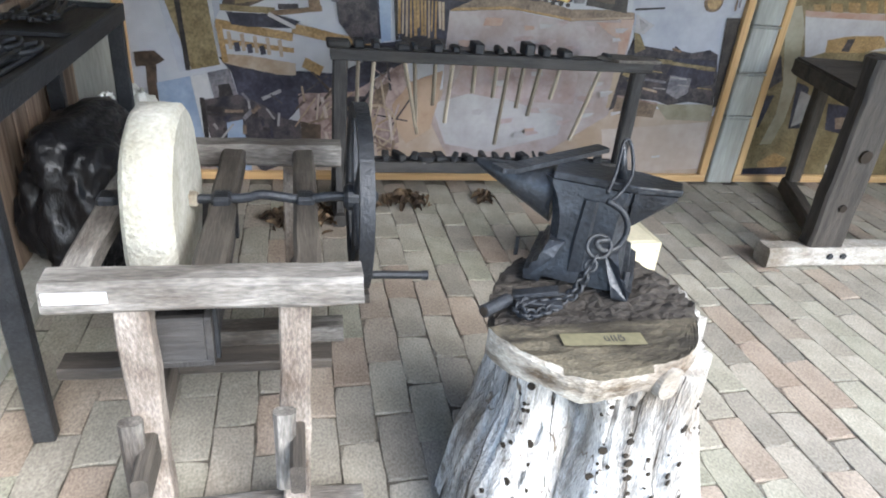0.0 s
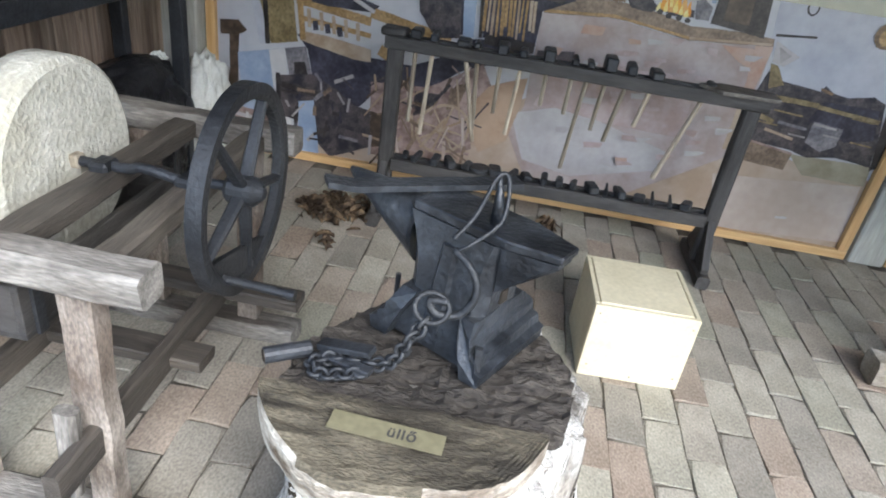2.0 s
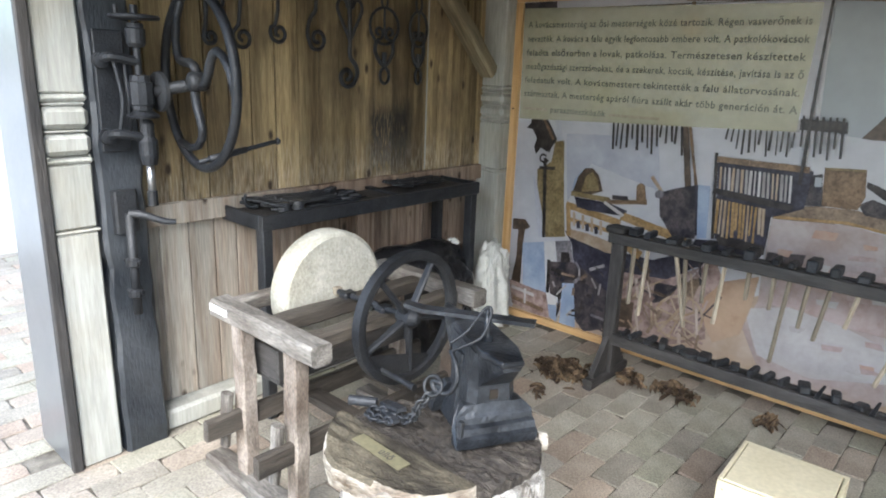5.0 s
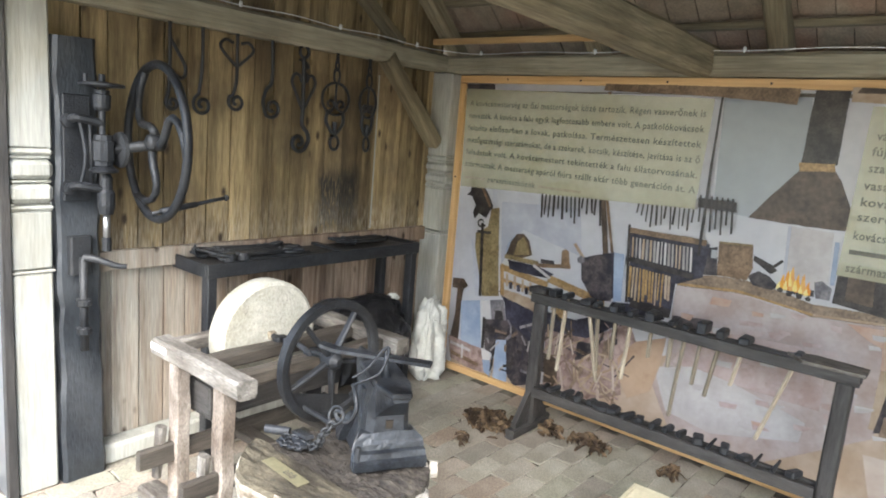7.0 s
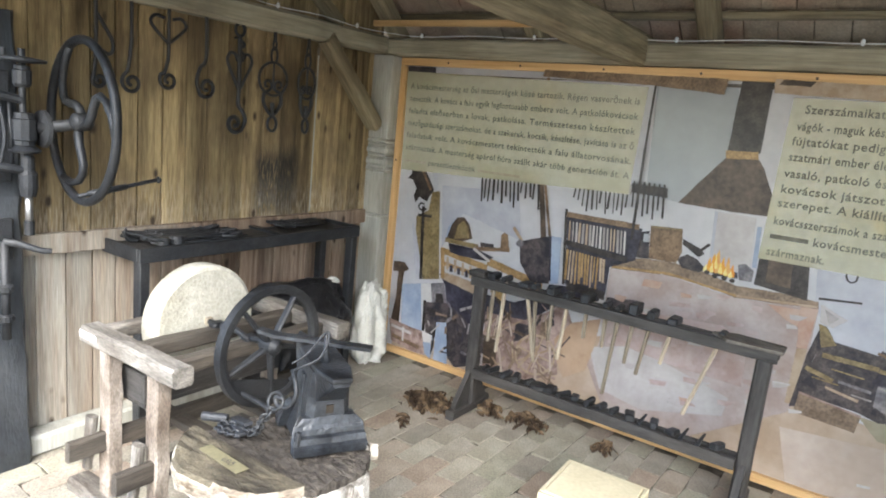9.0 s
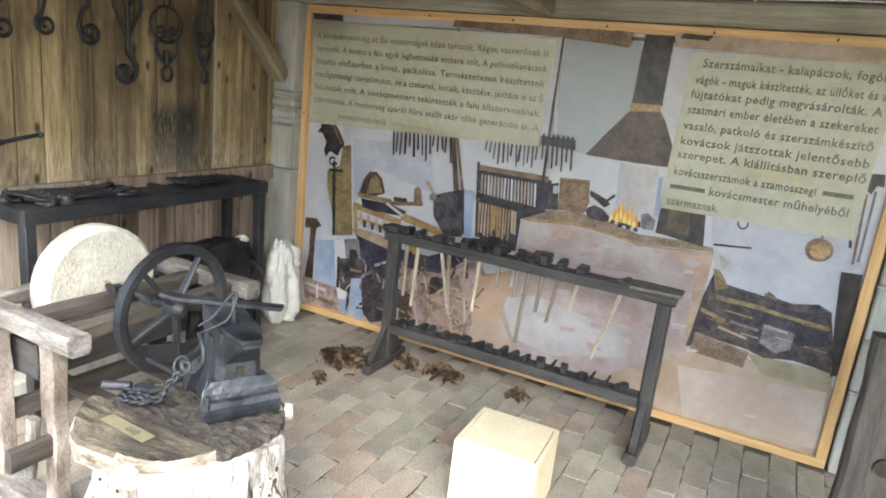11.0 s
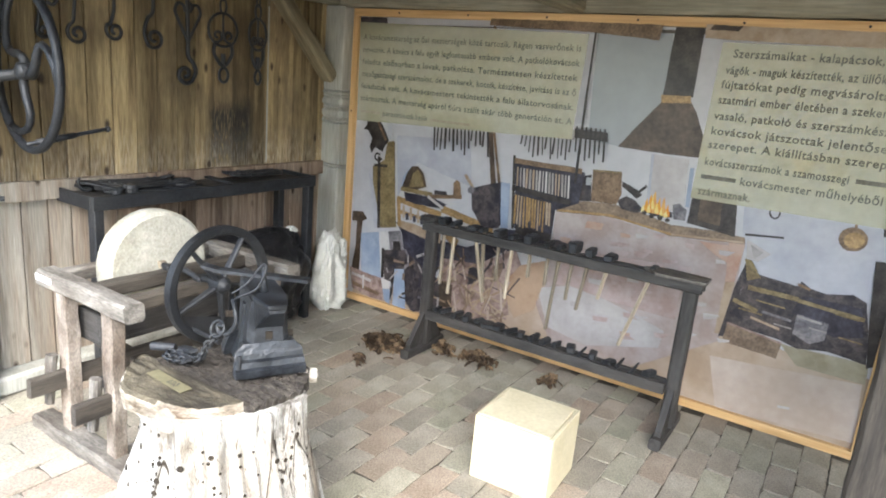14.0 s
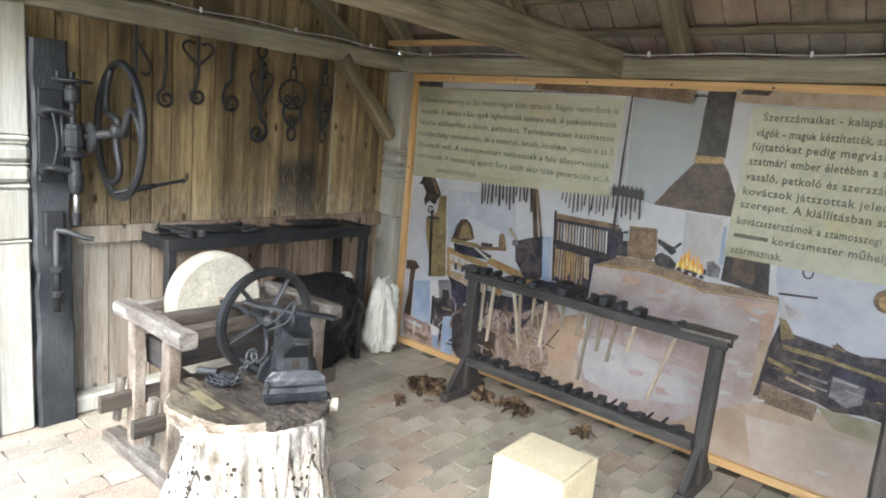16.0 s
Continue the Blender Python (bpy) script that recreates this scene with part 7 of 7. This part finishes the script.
strip("wheel_spoke", INK["tan"], 0.486, 0.321, 0.616, 0.301, 0.012)
strip("wheel_rim", INK["tan"], 0.591, 0.252, 0.55, 0.213, 0.017)
strip("wheel_rim", INK["tan"], 0.55, 0.213, 0.498, 0.19, 0.017)
strip("wheel_spoke", INK["tan"], 0.486, 0.321, 0.55, 0.213, 0.011)
strip("wheel_rim", INK["tan"], 0.498, 0.19, 0.444, 0.188, 0.016)
strip("wheel_rim", INK["tan"], 0.444, 0.188, 0.396, 0.205, 0.015)
strip("wheel_spoke", INK["tan"], 0.486, 0.321, 0.444, 0.188, 0.012)
strip("wheel_rim", INK["tan"], 0.396, 0.205, 0.361, 0.241, 0.015)
strip("wheel_rim", INK["tan"], 0.361, 0.241, 0.346, 0.289, 0.015)
strip("wheel_spoke", INK["tan"], 0.486, 0.321, 0.361, 0.241, 0.013)
strip("wheel_rim", INK["tan"], 0.346, 0.289, 0.353, 0.342, 0.016)
strip("wheel_rim", INK["tan"], 0.353, 0.342, 0.379, 0.391, 0.017)
strip("wheel_spoke", INK["tan"], 0.486, 0.321, 0.353, 0.342, 0.012)
strip("wheel_rim", INK["tan"], 0.379, 0.391, 0.422, 0.429, 0.017)
strip("wheel_rim", INK["tan"], 0.422, 0.429, 0.474, 0.45, 0.017)
strip("wheel_spoke", INK["tan"], 0.486, 0.321, 0.422, 0.429, 0.011)
strip("wheel_rim", INK["tan"], 0.474, 0.45, 0.527, 0.452, 0.016)
strip("wheel_rim", INK["tan"], 0.527, 0.452, 0.573, 0.434, 0.015)
strip("wheel_spoke", INK["tan"], 0.486, 0.321, 0.527, 0.452, 0.012)
strip("wheel_rim", INK["tan"], 0.573, 0.434, 0.606, 0.399, 0.015)
strip("wheel_rim", INK["tan"], 0.606, 0.399, 0.621, 0.352, 0.015)
strip("wheel_spoke", INK["tan"], 0.486, 0.321, 0.606, 0.399, 0.013)
strip("scrap_metal", INK["navy"], -0.074, 0.316, -0.061, 0.233, 0.017)
strip("scrap_metal", INK["grey2"], -0.011, 0.519, -0.111, 0.469, 0.019)
strip("scrap_metal", INK["cart"], -0.085, 0.108, -0.134, 0.072, 0.021)
strip("scrap_metal", INK["grey"], -0.305, 0.21, -0.324, 0.174, 0.012)
strip("scrap_metal", INK["black"], -0.41, 0.378, -0.306, 0.373, 0.011)
strip("scrap_metal", INK["grey2"], -0.091, 0.417, -0.05, 0.359, 0.012)
strip("scrap_metal", INK["grey2"], -0.37, 0.326, -0.351, 0.294, 0.015)
strip("scrap_metal", INK["grey"], -0.024, 0.376, -0.027, 0.335, 0.009)
strip("scrap_metal", INK["brown2"], -0.21, 0.321, -0.211, 0.269, 0.020)
strip("scrap_metal", INK["grey2"], -0.203, 0.171, -0.244, 0.121, 0.019)
strip("scrap_metal", INK["grey"], -0.072, 0.178, 0.037, 0.17, 0.018)
strip("scrap_metal", INK["grey2"], -0.184, 0.47, -0.178, 0.413, 0.012)
strip("scrap_metal", INK["cart"], -0.078, 0.232, -0.114, 0.144, 0.011)
strip("scrap_metal", INK["cart"], -0.094, 0.246, 0.012, 0.232, 0.021)
strip("scrap_metal", INK["cart"], -0.138, 0.246, -0.118, 0.197, 0.013)
strip("scrap_metal", INK["brown2"], -0.308, 0.397, -0.212, 0.399, 0.017)
strip("scrap_metal", INK["cart"], -0.126, 0.37, -0.078, 0.335, 0.008)
strip("scrap_metal", INK["grey"], -0.166, 0.407, -0.212, 0.357, 0.023)
strip("scrap_metal", INK["black"], -0.235, 0.135, -0.156, 0.138, 0.011)
strip("scrap_metal", INK["black"], -0.14, 0.255, -0.154, 0.152, 0.011)
strip("scrap_metal", INK["grey2"], -0.266, 0.328, -0.334, 0.243, 0.011)
strip("scrap_metal", INK["cart"], -0.105, 0.158, -0.167, 0.097, 0.018)
strip("scrap_metal", INK["navy"], -0.284, 0.373, -0.313, 0.344, 0.022)
strip("scrap_metal", INK["grey2"], -0.024, 0.396, -0.031, 0.32, 0.014)
strip("scrap_metal", INK["black"], -0.126, 0.212, -0.211, 0.163, 0.019)
strip("scrap_metal", INK["navy"], -0.085, 0.534, -0.147, 0.468, 0.011)
strip("scrap_metal", INK["brown2"], -0.127, 0.431, -0.166, 0.392, 0.022)
strip("scrap_metal", INK["cart"], -0.066, 0.496, -0.006, 0.447, 0.009)
strip("scrap_metal", INK["cart"], -0.109, 0.242, -0.044, 0.247, 0.016)
strip("scrap_metal", INK["grey"], -0.214, 0.499, -0.179, 0.457, 0.016)
strip("scrap_metal", INK["grey2"], -0.296, 0.141, -0.325, 0.042, 0.009)
strip("scrap_metal", INK["cart"], -0.012, 0.108, 0.023, 0.093, 0.014)
strip("scrap_metal", INK["black"], -0.112, 0.302, -0.073, 0.299, 0.020)
strip("scrap_metal", INK["navy"], -0.116, 0.354, -0.11, 0.318, 0.010)
art("forge_brick", INK["plaster"], [(1.394, 0.939), (1.477, 0.944), (1.453, 0.922), (1.401, 0.914)])
art("forge_brick", INK["plaster"], [(1.834, 0.576), (1.916, 0.586), (1.893, 0.559), (1.842, 0.551)])
art("forge_brick", INK["orange2"], [(1.394, 0.339), (1.456, 0.344), (1.458, 0.308), (1.402, 0.312)])
art("forge_brick", INK["forge2"], [(1.448, 0.863), (1.502, 0.863), (1.508, 0.847), (1.455, 0.838)])
art("forge_brick", INK["orange2"], [(0.939, 0.83), (1.015, 0.833), (0.996, 0.795), (0.946, 0.803)])
art("forge_brick", INK["forge2"], [(1.337, 0.75), (1.42, 0.756), (1.383, 0.725), (1.344, 0.724)])
art("forge_brick", INK["orange2"], [(1.305, 0.927), (1.364, 0.927), (1.366, 0.91), (1.312, 0.901)])
art("forge_brick", INK["forge2"], [(1.251, 0.865), (1.329, 0.869), (1.332, 0.849), (1.258, 0.839)])
art("forge_brick", INK["plaster"], [(1.928, 0.456), (1.993, 0.463), (1.99, 0.448), (1.936, 0.431)])
art("forge_brick", INK["plaster"], [(1.332, 0.312), (1.385, 0.314), (1.411, 0.282), (1.339, 0.284)])
art("forge_brick", INK["forge2"], [(1.489, 0.962), (1.567, 0.966), (1.532, 0.935), (1.496, 0.937)])
art("forge_brick", INK["forge2"], [(1.401, 0.839), (1.493, 0.846), (1.455, 0.803), (1.409, 0.813)])
art("forge_brick", INK["plaster"], [(1.453, 0.458), (1.547, 0.47), (1.498, 0.437), (1.46, 0.432)])
art("forge_brick", INK["forge2"], [(1.59, 0.391), (1.683, 0.403), (1.641, 0.369), (1.598, 0.364)])
art("forge_brick", INK["forge2"], [(1.458, 0.623), (1.539, 0.63), (1.542, 0.613), (1.466, 0.597)])
art("forge_brick", INK["forge2"], [(1.693, 0.544), (1.754, 0.548), (1.744, 0.513), (1.7, 0.518)])
art("forge_brick", INK["plaster"], [(1.383, 0.677), (1.447, 0.68), (1.464, 0.657), (1.39, 0.65)])
art("forge_brick", INK["plaster"], [(1.722, 0.435), (1.812, 0.447), (1.765, 0.417), (1.73, 0.409)])
art("forge_brick", INK["forge2"], [(1.712, 0.491), (1.793, 0.501), (1.782, 0.482), (1.72, 0.466)])
art("forge_brick", INK["forge2"], [(1.217, 0.39), (1.314, 0.403), (1.305, 0.375), (1.225, 0.363)])
art("forge_brick", INK["plaster"], [(1.833, 0.568), (1.922, 0.579), (1.873, 0.55), (1.841, 0.543)])
art("forge_brick", INK["plaster"], [(1.754, 0.44), (1.825, 0.448), (1.799, 0.426), (1.761, 0.415)])
art("forge_brick", INK["forge2"], [(1.563, 0.828), (1.655, 0.836), (1.644, 0.818), (1.57, 0.803)])
art("forge_brick", INK["plaster"], [(1.848, 0.941), (1.933, 0.948), (1.897, 0.916), (1.855, 0.917)])
art("forge_brick", INK["forge2"], [(1.395, 0.463), (1.459, 0.467), (1.48, 0.439), (1.402, 0.436)])
art("forge_brick", INK["forge2"], [(1.427, 0.57), (1.516, 0.58), (1.474, 0.556), (1.434, 0.544)])
art("forge_brick", INK["plaster"], [(1.841, 0.889), (1.886, 0.889), (1.898, 0.873), (1.848, 0.865)])
art("forge_brick", INK["plaster"], [(1.762, 0.629), (1.841, 0.637), (1.839, 0.615), (1.769, 0.603)])
art("forge_brick", INK["forge2"], [(1.539, 0.699), (1.599, 0.702), (1.623, 0.683), (1.546, 0.673)])
art("forge_brick", INK["forge2"], [(1.296, 0.87), (1.367, 0.873), (1.372, 0.859), (1.303, 0.844)])
art("forge_brick", INK["forge2"], [(1.296, 0.638), (1.392, 0.648), (1.372, 0.621), (1.303, 0.612)])
art("forge_brick", INK["forge2"], [(1.669, 0.946), (1.722, 0.946), (1.726, 0.911), (1.676, 0.921)])
art("forge_brick", INK["forge2"], [(1.28, 0.67), (1.341, 0.672), (1.341, 0.64), (1.287, 0.644)])
art("forge_brick", INK["forge2"], [(1.134, 0.785), (1.207, 0.789), (1.214, 0.756), (1.141, 0.759)])
art("forge_brick", INK["forge2"], [(1.292, 0.823), (1.388, 0.831), (1.359, 0.794), (1.299, 0.797)])
art("forge_brick", INK["forge2"], [(1.402, 0.322), (1.465, 0.327), (1.489, 0.314), (1.409, 0.295)])
art("forge_brick", INK["plaster"], [(1.06, 0.444), (1.139, 0.452), (1.11, 0.418), (1.067, 0.417)])
art("forge_brick", INK["plaster"], [(1.12, 0.791), (1.193, 0.794), (1.183, 0.76), (1.127, 0.764)])
art("forge_brick", INK["forge2"], [(1.656, 0.812), (1.721, 0.816), (1.735, 0.795), (1.663, 0.787)])
art("forge_brick", INK["plaster"], [(1.155, 0.615), (1.257, 0.626), (1.248, 0.589), (1.162, 0.588)])

# lighter sticks and rods on the heap by the cart wheel
heap = random.Random(11)
for k in range(26):
    x, z, a, L = heap.uniform(0.08, 0.62), heap.uniform(0.12, 0.5), heap.uniform(0.3, 2.8), heap.uniform(0.08, 0.22)
    strip("scrap_stick", INK[heap.choice(("tan", "pale2", "pink", "orange2", "brown2", "plaster"))], x - L / 2 * math.cos(a), max(0.05, z - L / 2 * math.sin(a)), x + L / 2 * math.cos(a), z + L / 2 * math.sin(a), heap.uniform(0.008, 0.02))

# what shows through the text panels
art("dark_board", INK["cart"], [(-0.735, 2.068), (-0.5, 2.07), (-0.485, 1.92), (-0.72, 1.905)])
strip("wall_edge", INK["wallshade"], -0.51, 1.92, -0.4, 1.25, 0.035)
art("clay_disc", INK["orange2"], [(0.345 + 0.056 * math.cos(2 * math.pi * k / 14), 1.92 + 0.05 * math.sin(2 * math.pi * k / 14)) for k in range(14)])
strip("disc_cord", INK["brown"], 0.34, 2.04, 0.345, 1.96, 0.02)
art("ceiling_beam", INK["brown"], [(0.3, 2.045), (0.955, 2.028), (1.352, 2.0), (1.36, 2.08), (0.31, 2.085)])
art("ceiling_beam", INK["tan"], [(1.58, 2.088), (2.61, 2.075), (2.6, 2.0), (1.585, 2.02)])
art("ceiling_beam", INK["hood"], [(1.62, 2.088), (1.76, 2.086), (1.74, 2.06), (1.6, 2.062)])

# text panels
art("text_panel", M_PANEL, [(-0.735, 2.035), (0.955, 2.018), (0.932, 1.42), (-0.72, 1.36)])
art("text_panel", M_PANEL, [(1.675, 2.005), (2.585, 2.007), (2.56, 1.195), (1.655, 1.195)])
face = Matrix(((1, 0, 0, 0), (0, 0, -1, 0), (0, 1, 0, 0), (0, 0, 0, 1)))
TEXT_Y = WY - 0.004 - 0.00008 * ART_LAYER[0] - 0.001


def printed(body, x, z, width, size, parent=None):
    text_mesh("printed_word", body, size, Matrix.Translation((x, TEXT_Y, z)) @ face, M_GREYINK, parent or poster, width)


LEFT = ["A kovácsmesterség az ősi mesterségek közé tartozik. Régen vasverőnek is", "nevezték. A kovács a falu egyik legfontosabb embere volt. A patkolókovácsok", "feladta elsősorban a lovak, patkolása. Természetesen készítettek",
        "mezőgazdasági szerszámokat, de a szekerek, kocsik, készítése, javítása is az ő", "feladatuk volt. A kovácsmestert tekintették a falu állatorvosának.", "származtak. A mesterség apáról fiúra szállt akár több generáción át. A"]
for k, t in enumerate(LEFT):
    printed(t, -0.695, 1.92 - 0.0828 * k, 1.615, 0.053)
printed("parasztieszközök", -0.49, 1.416, 0.385, 0.05)
for x, w in ((-0.69, 0.18), (-0.08, 0.31)):
    art("unread_word", M_FAINTINK, [(x, 1.42), (x + w, 1.42), (x + w, 1.436), (x, 1.436)])
RIGHT = [("Szerszámaikat - kalapácsok, fogók,", 1.736, 2.555, 1.933), ("vágók - maguk készítették, az üllőket és a", 1.715, 2.551, 1.851), ("fújtatókat pedig megvásárolták. A", 1.706, 2.549, 1.779), ("szatmári ember életében a szekereket", 1.704, 2.547, 1.702),
         ("vasaló, patkoló és szerszámkészítő", 1.7, 2.549, 1.62), ("kovácsok játszottak jelentősebb", 1.697, 2.547, 1.542), ("szerepet. A kiállításban szereplő", 1.696, 2.55, 1.471), ("kovácsszerszámok a szamosszegi", 1.694, 2.36, 1.381), ("kovácsmester műhelyéből", 1.885, 2.514, 1.301), ("származnak.", 1.688, 1.948, 1.221)]
for t, xa, xb, z in RIGHT:
    printed(t, xa, z, xb - xa, 0.058)
ART_LAYER[0] += 20
for x, z, w in ((2.39, 1.381, 0.13), (1.69, 1.301, 0.175)):
    art("covered_name", M_GREYINK, [(x, z + 0.006), (x + w, z + 0.006), (x + w, z + 0.028), (x, z + 0.028)])

# second poster
part("print_sheet", block(B(), (2.95, WY - 0.003, 0.04), (5.06, WY + 0.02, 2.09), 0), INK["olive"], poster2, "glossy printed sheet")
ART_LAYER[0] = 0
art("back_wall", INK["plaster"], [(3.062, 1.104), (3.872, 1.122), (4.016, 0.882), (3.775, 0.897), (3.3, 0.87), (3.172, 0.822)], poster2)
art("shelf_rail", INK["orange2"], [(3.062, 1.104), (3.877, 1.114), (3.897, 1.08), (3.078, 1.069)], poster2)
art("jar", INK["ochre"], [(3.105, 1.142), (3.187, 1.144), (3.203, 1.102), (3.119, 1.103)], poster2)
art("jar", INK["ochre"], [(3.223, 1.155), (3.306, 1.157), (3.328, 1.106), (3.243, 1.107)], poster2)
art("jar", INK["ochre"], [(3.342, 1.168), (3.426, 1.17), (3.454, 1.109), (3.368, 1.11)], poster2)
art("jar", INK["ochre"], [(3.463, 1.181), (3.548, 1.184), (3.583, 1.112), (3.495, 1.113)], poster2)
art("jar", INK["ochre"], [(3.585, 1.194), (3.671, 1.197), (3.714, 1.116), (3.624, 1.117)], poster2)
art("bread", INK["ochre"], [(3.287, 0.94), (3.423, 0.971), (3.679, 0.987), (3.739, 0.921), (3.56, 0.876), (3.302, 0.866)], poster2)
art("dark_band", INK["cart"], [(3.432, 0.954), (3.484, 0.959), (3.471, 0.877), (3.414, 0.881)], poster2)
art("dark_corner", INK["cart"], [(2.955, 0.779), (2.995, 0.841), (3.063, 0.685), (2.955, 0.602)], poster2)
art("shade", INK["navy"], [(2.955, 0.582), (3.04, 0.59), (3.001, 0.375), (2.955, 0.372)], poster2)
art("curved_post", INK["olive2"], [(2.955, 1.116), (3.028, 1.133), (3.104, 0.991), (3.139, 0.801), (3.178, 0.62), (3.177, 0.427), (3.136, 0.264), (3.049, 0.258), (3.096, 0.461), (3.079, 0.65), (2.988, 0.927)], poster2)
art("comb", INK["navy"], [(3.175, 0.676), (3.276, 0.647), (3.311, 0.377), (3.224, 0.371)], poster2)
art("comb", INK["grey2"], [(3.221, 0.624), (3.312, 0.593), (3.315, 0.418), (3.241, 0.382)], poster2)
art("grass_basket", INK["ochre"], [(3.077, 0.136), (3.183, 0.205), (3.29, 0.17), (3.254, 0.093), (3.102, 0.074)], poster2)
art("floor_dark", INK["navy"], [(2.961, 0.088), (3.317, 0.107), (3.331, 0.045), (2.964, 0.045)], poster2)
art("pot", INK["pale"], [(3.616, 0.124), (3.715, 0.119), (3.741, 0.045), (3.64, 0.049)], poster2)
art("shelf", INK["olive"], [(2.955, 0.618), (3.049, 0.619), (3.057, 0.601), (2.955, 0.596)], poster2)
art("cloth", INK["navy"], [(3.458, 0.547), (3.71, 0.527), (3.756, 0.325), (3.509, 0.371)], poster2)
art("hand_basket", INK["brown2"], [(3.549, 0.454), (3.684, 0.464), (3.702, 0.384), (3.588, 0.376)], poster2)

# ---- floor bricks ----
floor = thing("floor", (1.0, 1.5, 0), "worn brick floor of long narrow bricks in staggered rows", "floor", kind="structure")
bm = slab(B(), [(-4.5, -3.5), (5.6, -3.5), (5.6, 3.75), (-4.5, 3.75)], -0.055, -0.0072)
part("sand_bed", bm, M_SAND, floor, "sandy joints")


def brick_verts(w, l, seed):
    """A worn brick: a wavy outline, a chipped top edge and sides that go down into the sand."""
    rnd = random.Random(seed)
    out = [(-1, -1), (0, -1), (1, -1), (1, -0.5), (1, 0), (1, 0.5), (1, 1), (0, 1), (-1, 1), (-1, 0.5), (-1, 0), (-1, -0.5)]
    top, mid, low = [], [], []
    tx, ty = rnd.uniform(-0.02, 0.02), rnd.uniform(-0.012, 0.012)
    for sx, sy in out:
        corner = abs(sx) == 1 and abs(sy) == 1
        b = rnd.uniform(0.0008, 0.0035) + (rnd.choice((0.001, 0.001, 0.002, 0.009)) if corner else 0)
        x, y = sx * w / 2 + rnd.uniform(-0.004, 0.0018) * abs(sx), sy * l / 2 + rnd.uniform(-0.004, 0.002) * (abs(sy) == 1)
        z = tx * x + ty * y + rnd.uniform(-0.001, 0.0008)
        top.append((x - sx * b, y - (sy * b if abs(sy) == 1 else 0), z))
        mid.append((x, y, z - b * 0.8))
        low.append((x, y, -0.05))
    n = len(out)
    fs = [tuple(range(n))] + [(k + o, (k + 1) % n + o, (k + 1) % n + n + o, k + n + o)[::-1] for o in (0, n) for k in range(n)]
    return top + mid + low, fs


PW, PL = 0.126, 0.276
brick_meshes = []
for s in range(14):
    vs, fs = brick_verts(PW - 0.004, PL - 0.005, s)
    me = bpy.data.meshes.new("brick")
    me.from_pydata(vs, [], fs)
    me.materials.append(M_BRICK)
    brick_meshes.append(me)
rest_v, rest_f = [], []
rnd = random.Random(5)
count = 0
i = -45
while i < 35:
    x = 1.253 + PW * i
    y = (2.148 if i % 2 else 2.017) + PL * (0.5 - 20) + rnd.uniform(-0.012, 0.012)
    while y < 3.6:
        cx, cy = x + rnd.uniform(-0.002, 0.002), y + rnd.uniform(-0.004, 0.004)
        z, a = rnd.uniform(-0.003, 0.002), rnd.uniform(-1.1, 1.1)
        inside = cx > -1.0 or cy < 0.75 or cx < -1.1
        if inside:
            if 0.15 < cx < 2.62 and 0.95 < cy < 3.58 and count < 300:
                o = new("brick", brick_meshes[rnd.randrange(14)])
                o.parent = floor
                o.matrix_parent_inverse = Matrix.Translation(floor.location).inverted()
                o.matrix_basis = pose(cx, cy, z, rnd.uniform(-0.4, 0.4), rnd.uniform(-0.5, 0.5), a)
                count += 1
            else:
                vs, fs = brick_verts(PW - 0.004, PL - 0.005, rnd.randrange(1000))
                m = pose(cx, cy, z, rnd.uniform(-0.4, 0.4), rnd.uniform(-0.5, 0.5), a)
                n0 = len(rest_v)
                rest_v += [tuple(m @ Vector(v)) for v in vs]
                rest_f += [tuple(n0 + k for k in f) for f in fs]
        y += PL
    i += 1
me = bpy.data.meshes.new("bricks_beyond")
me.from_pydata(rest_v, [], rest_f)
me.materials.append(M_BRICK)
o = new("bricks_beyond", me)
o.parent = floor
o.matrix_parent_inverse = Matrix.Translation(floor.location).inverted()
tagged(o, kind="stuff")
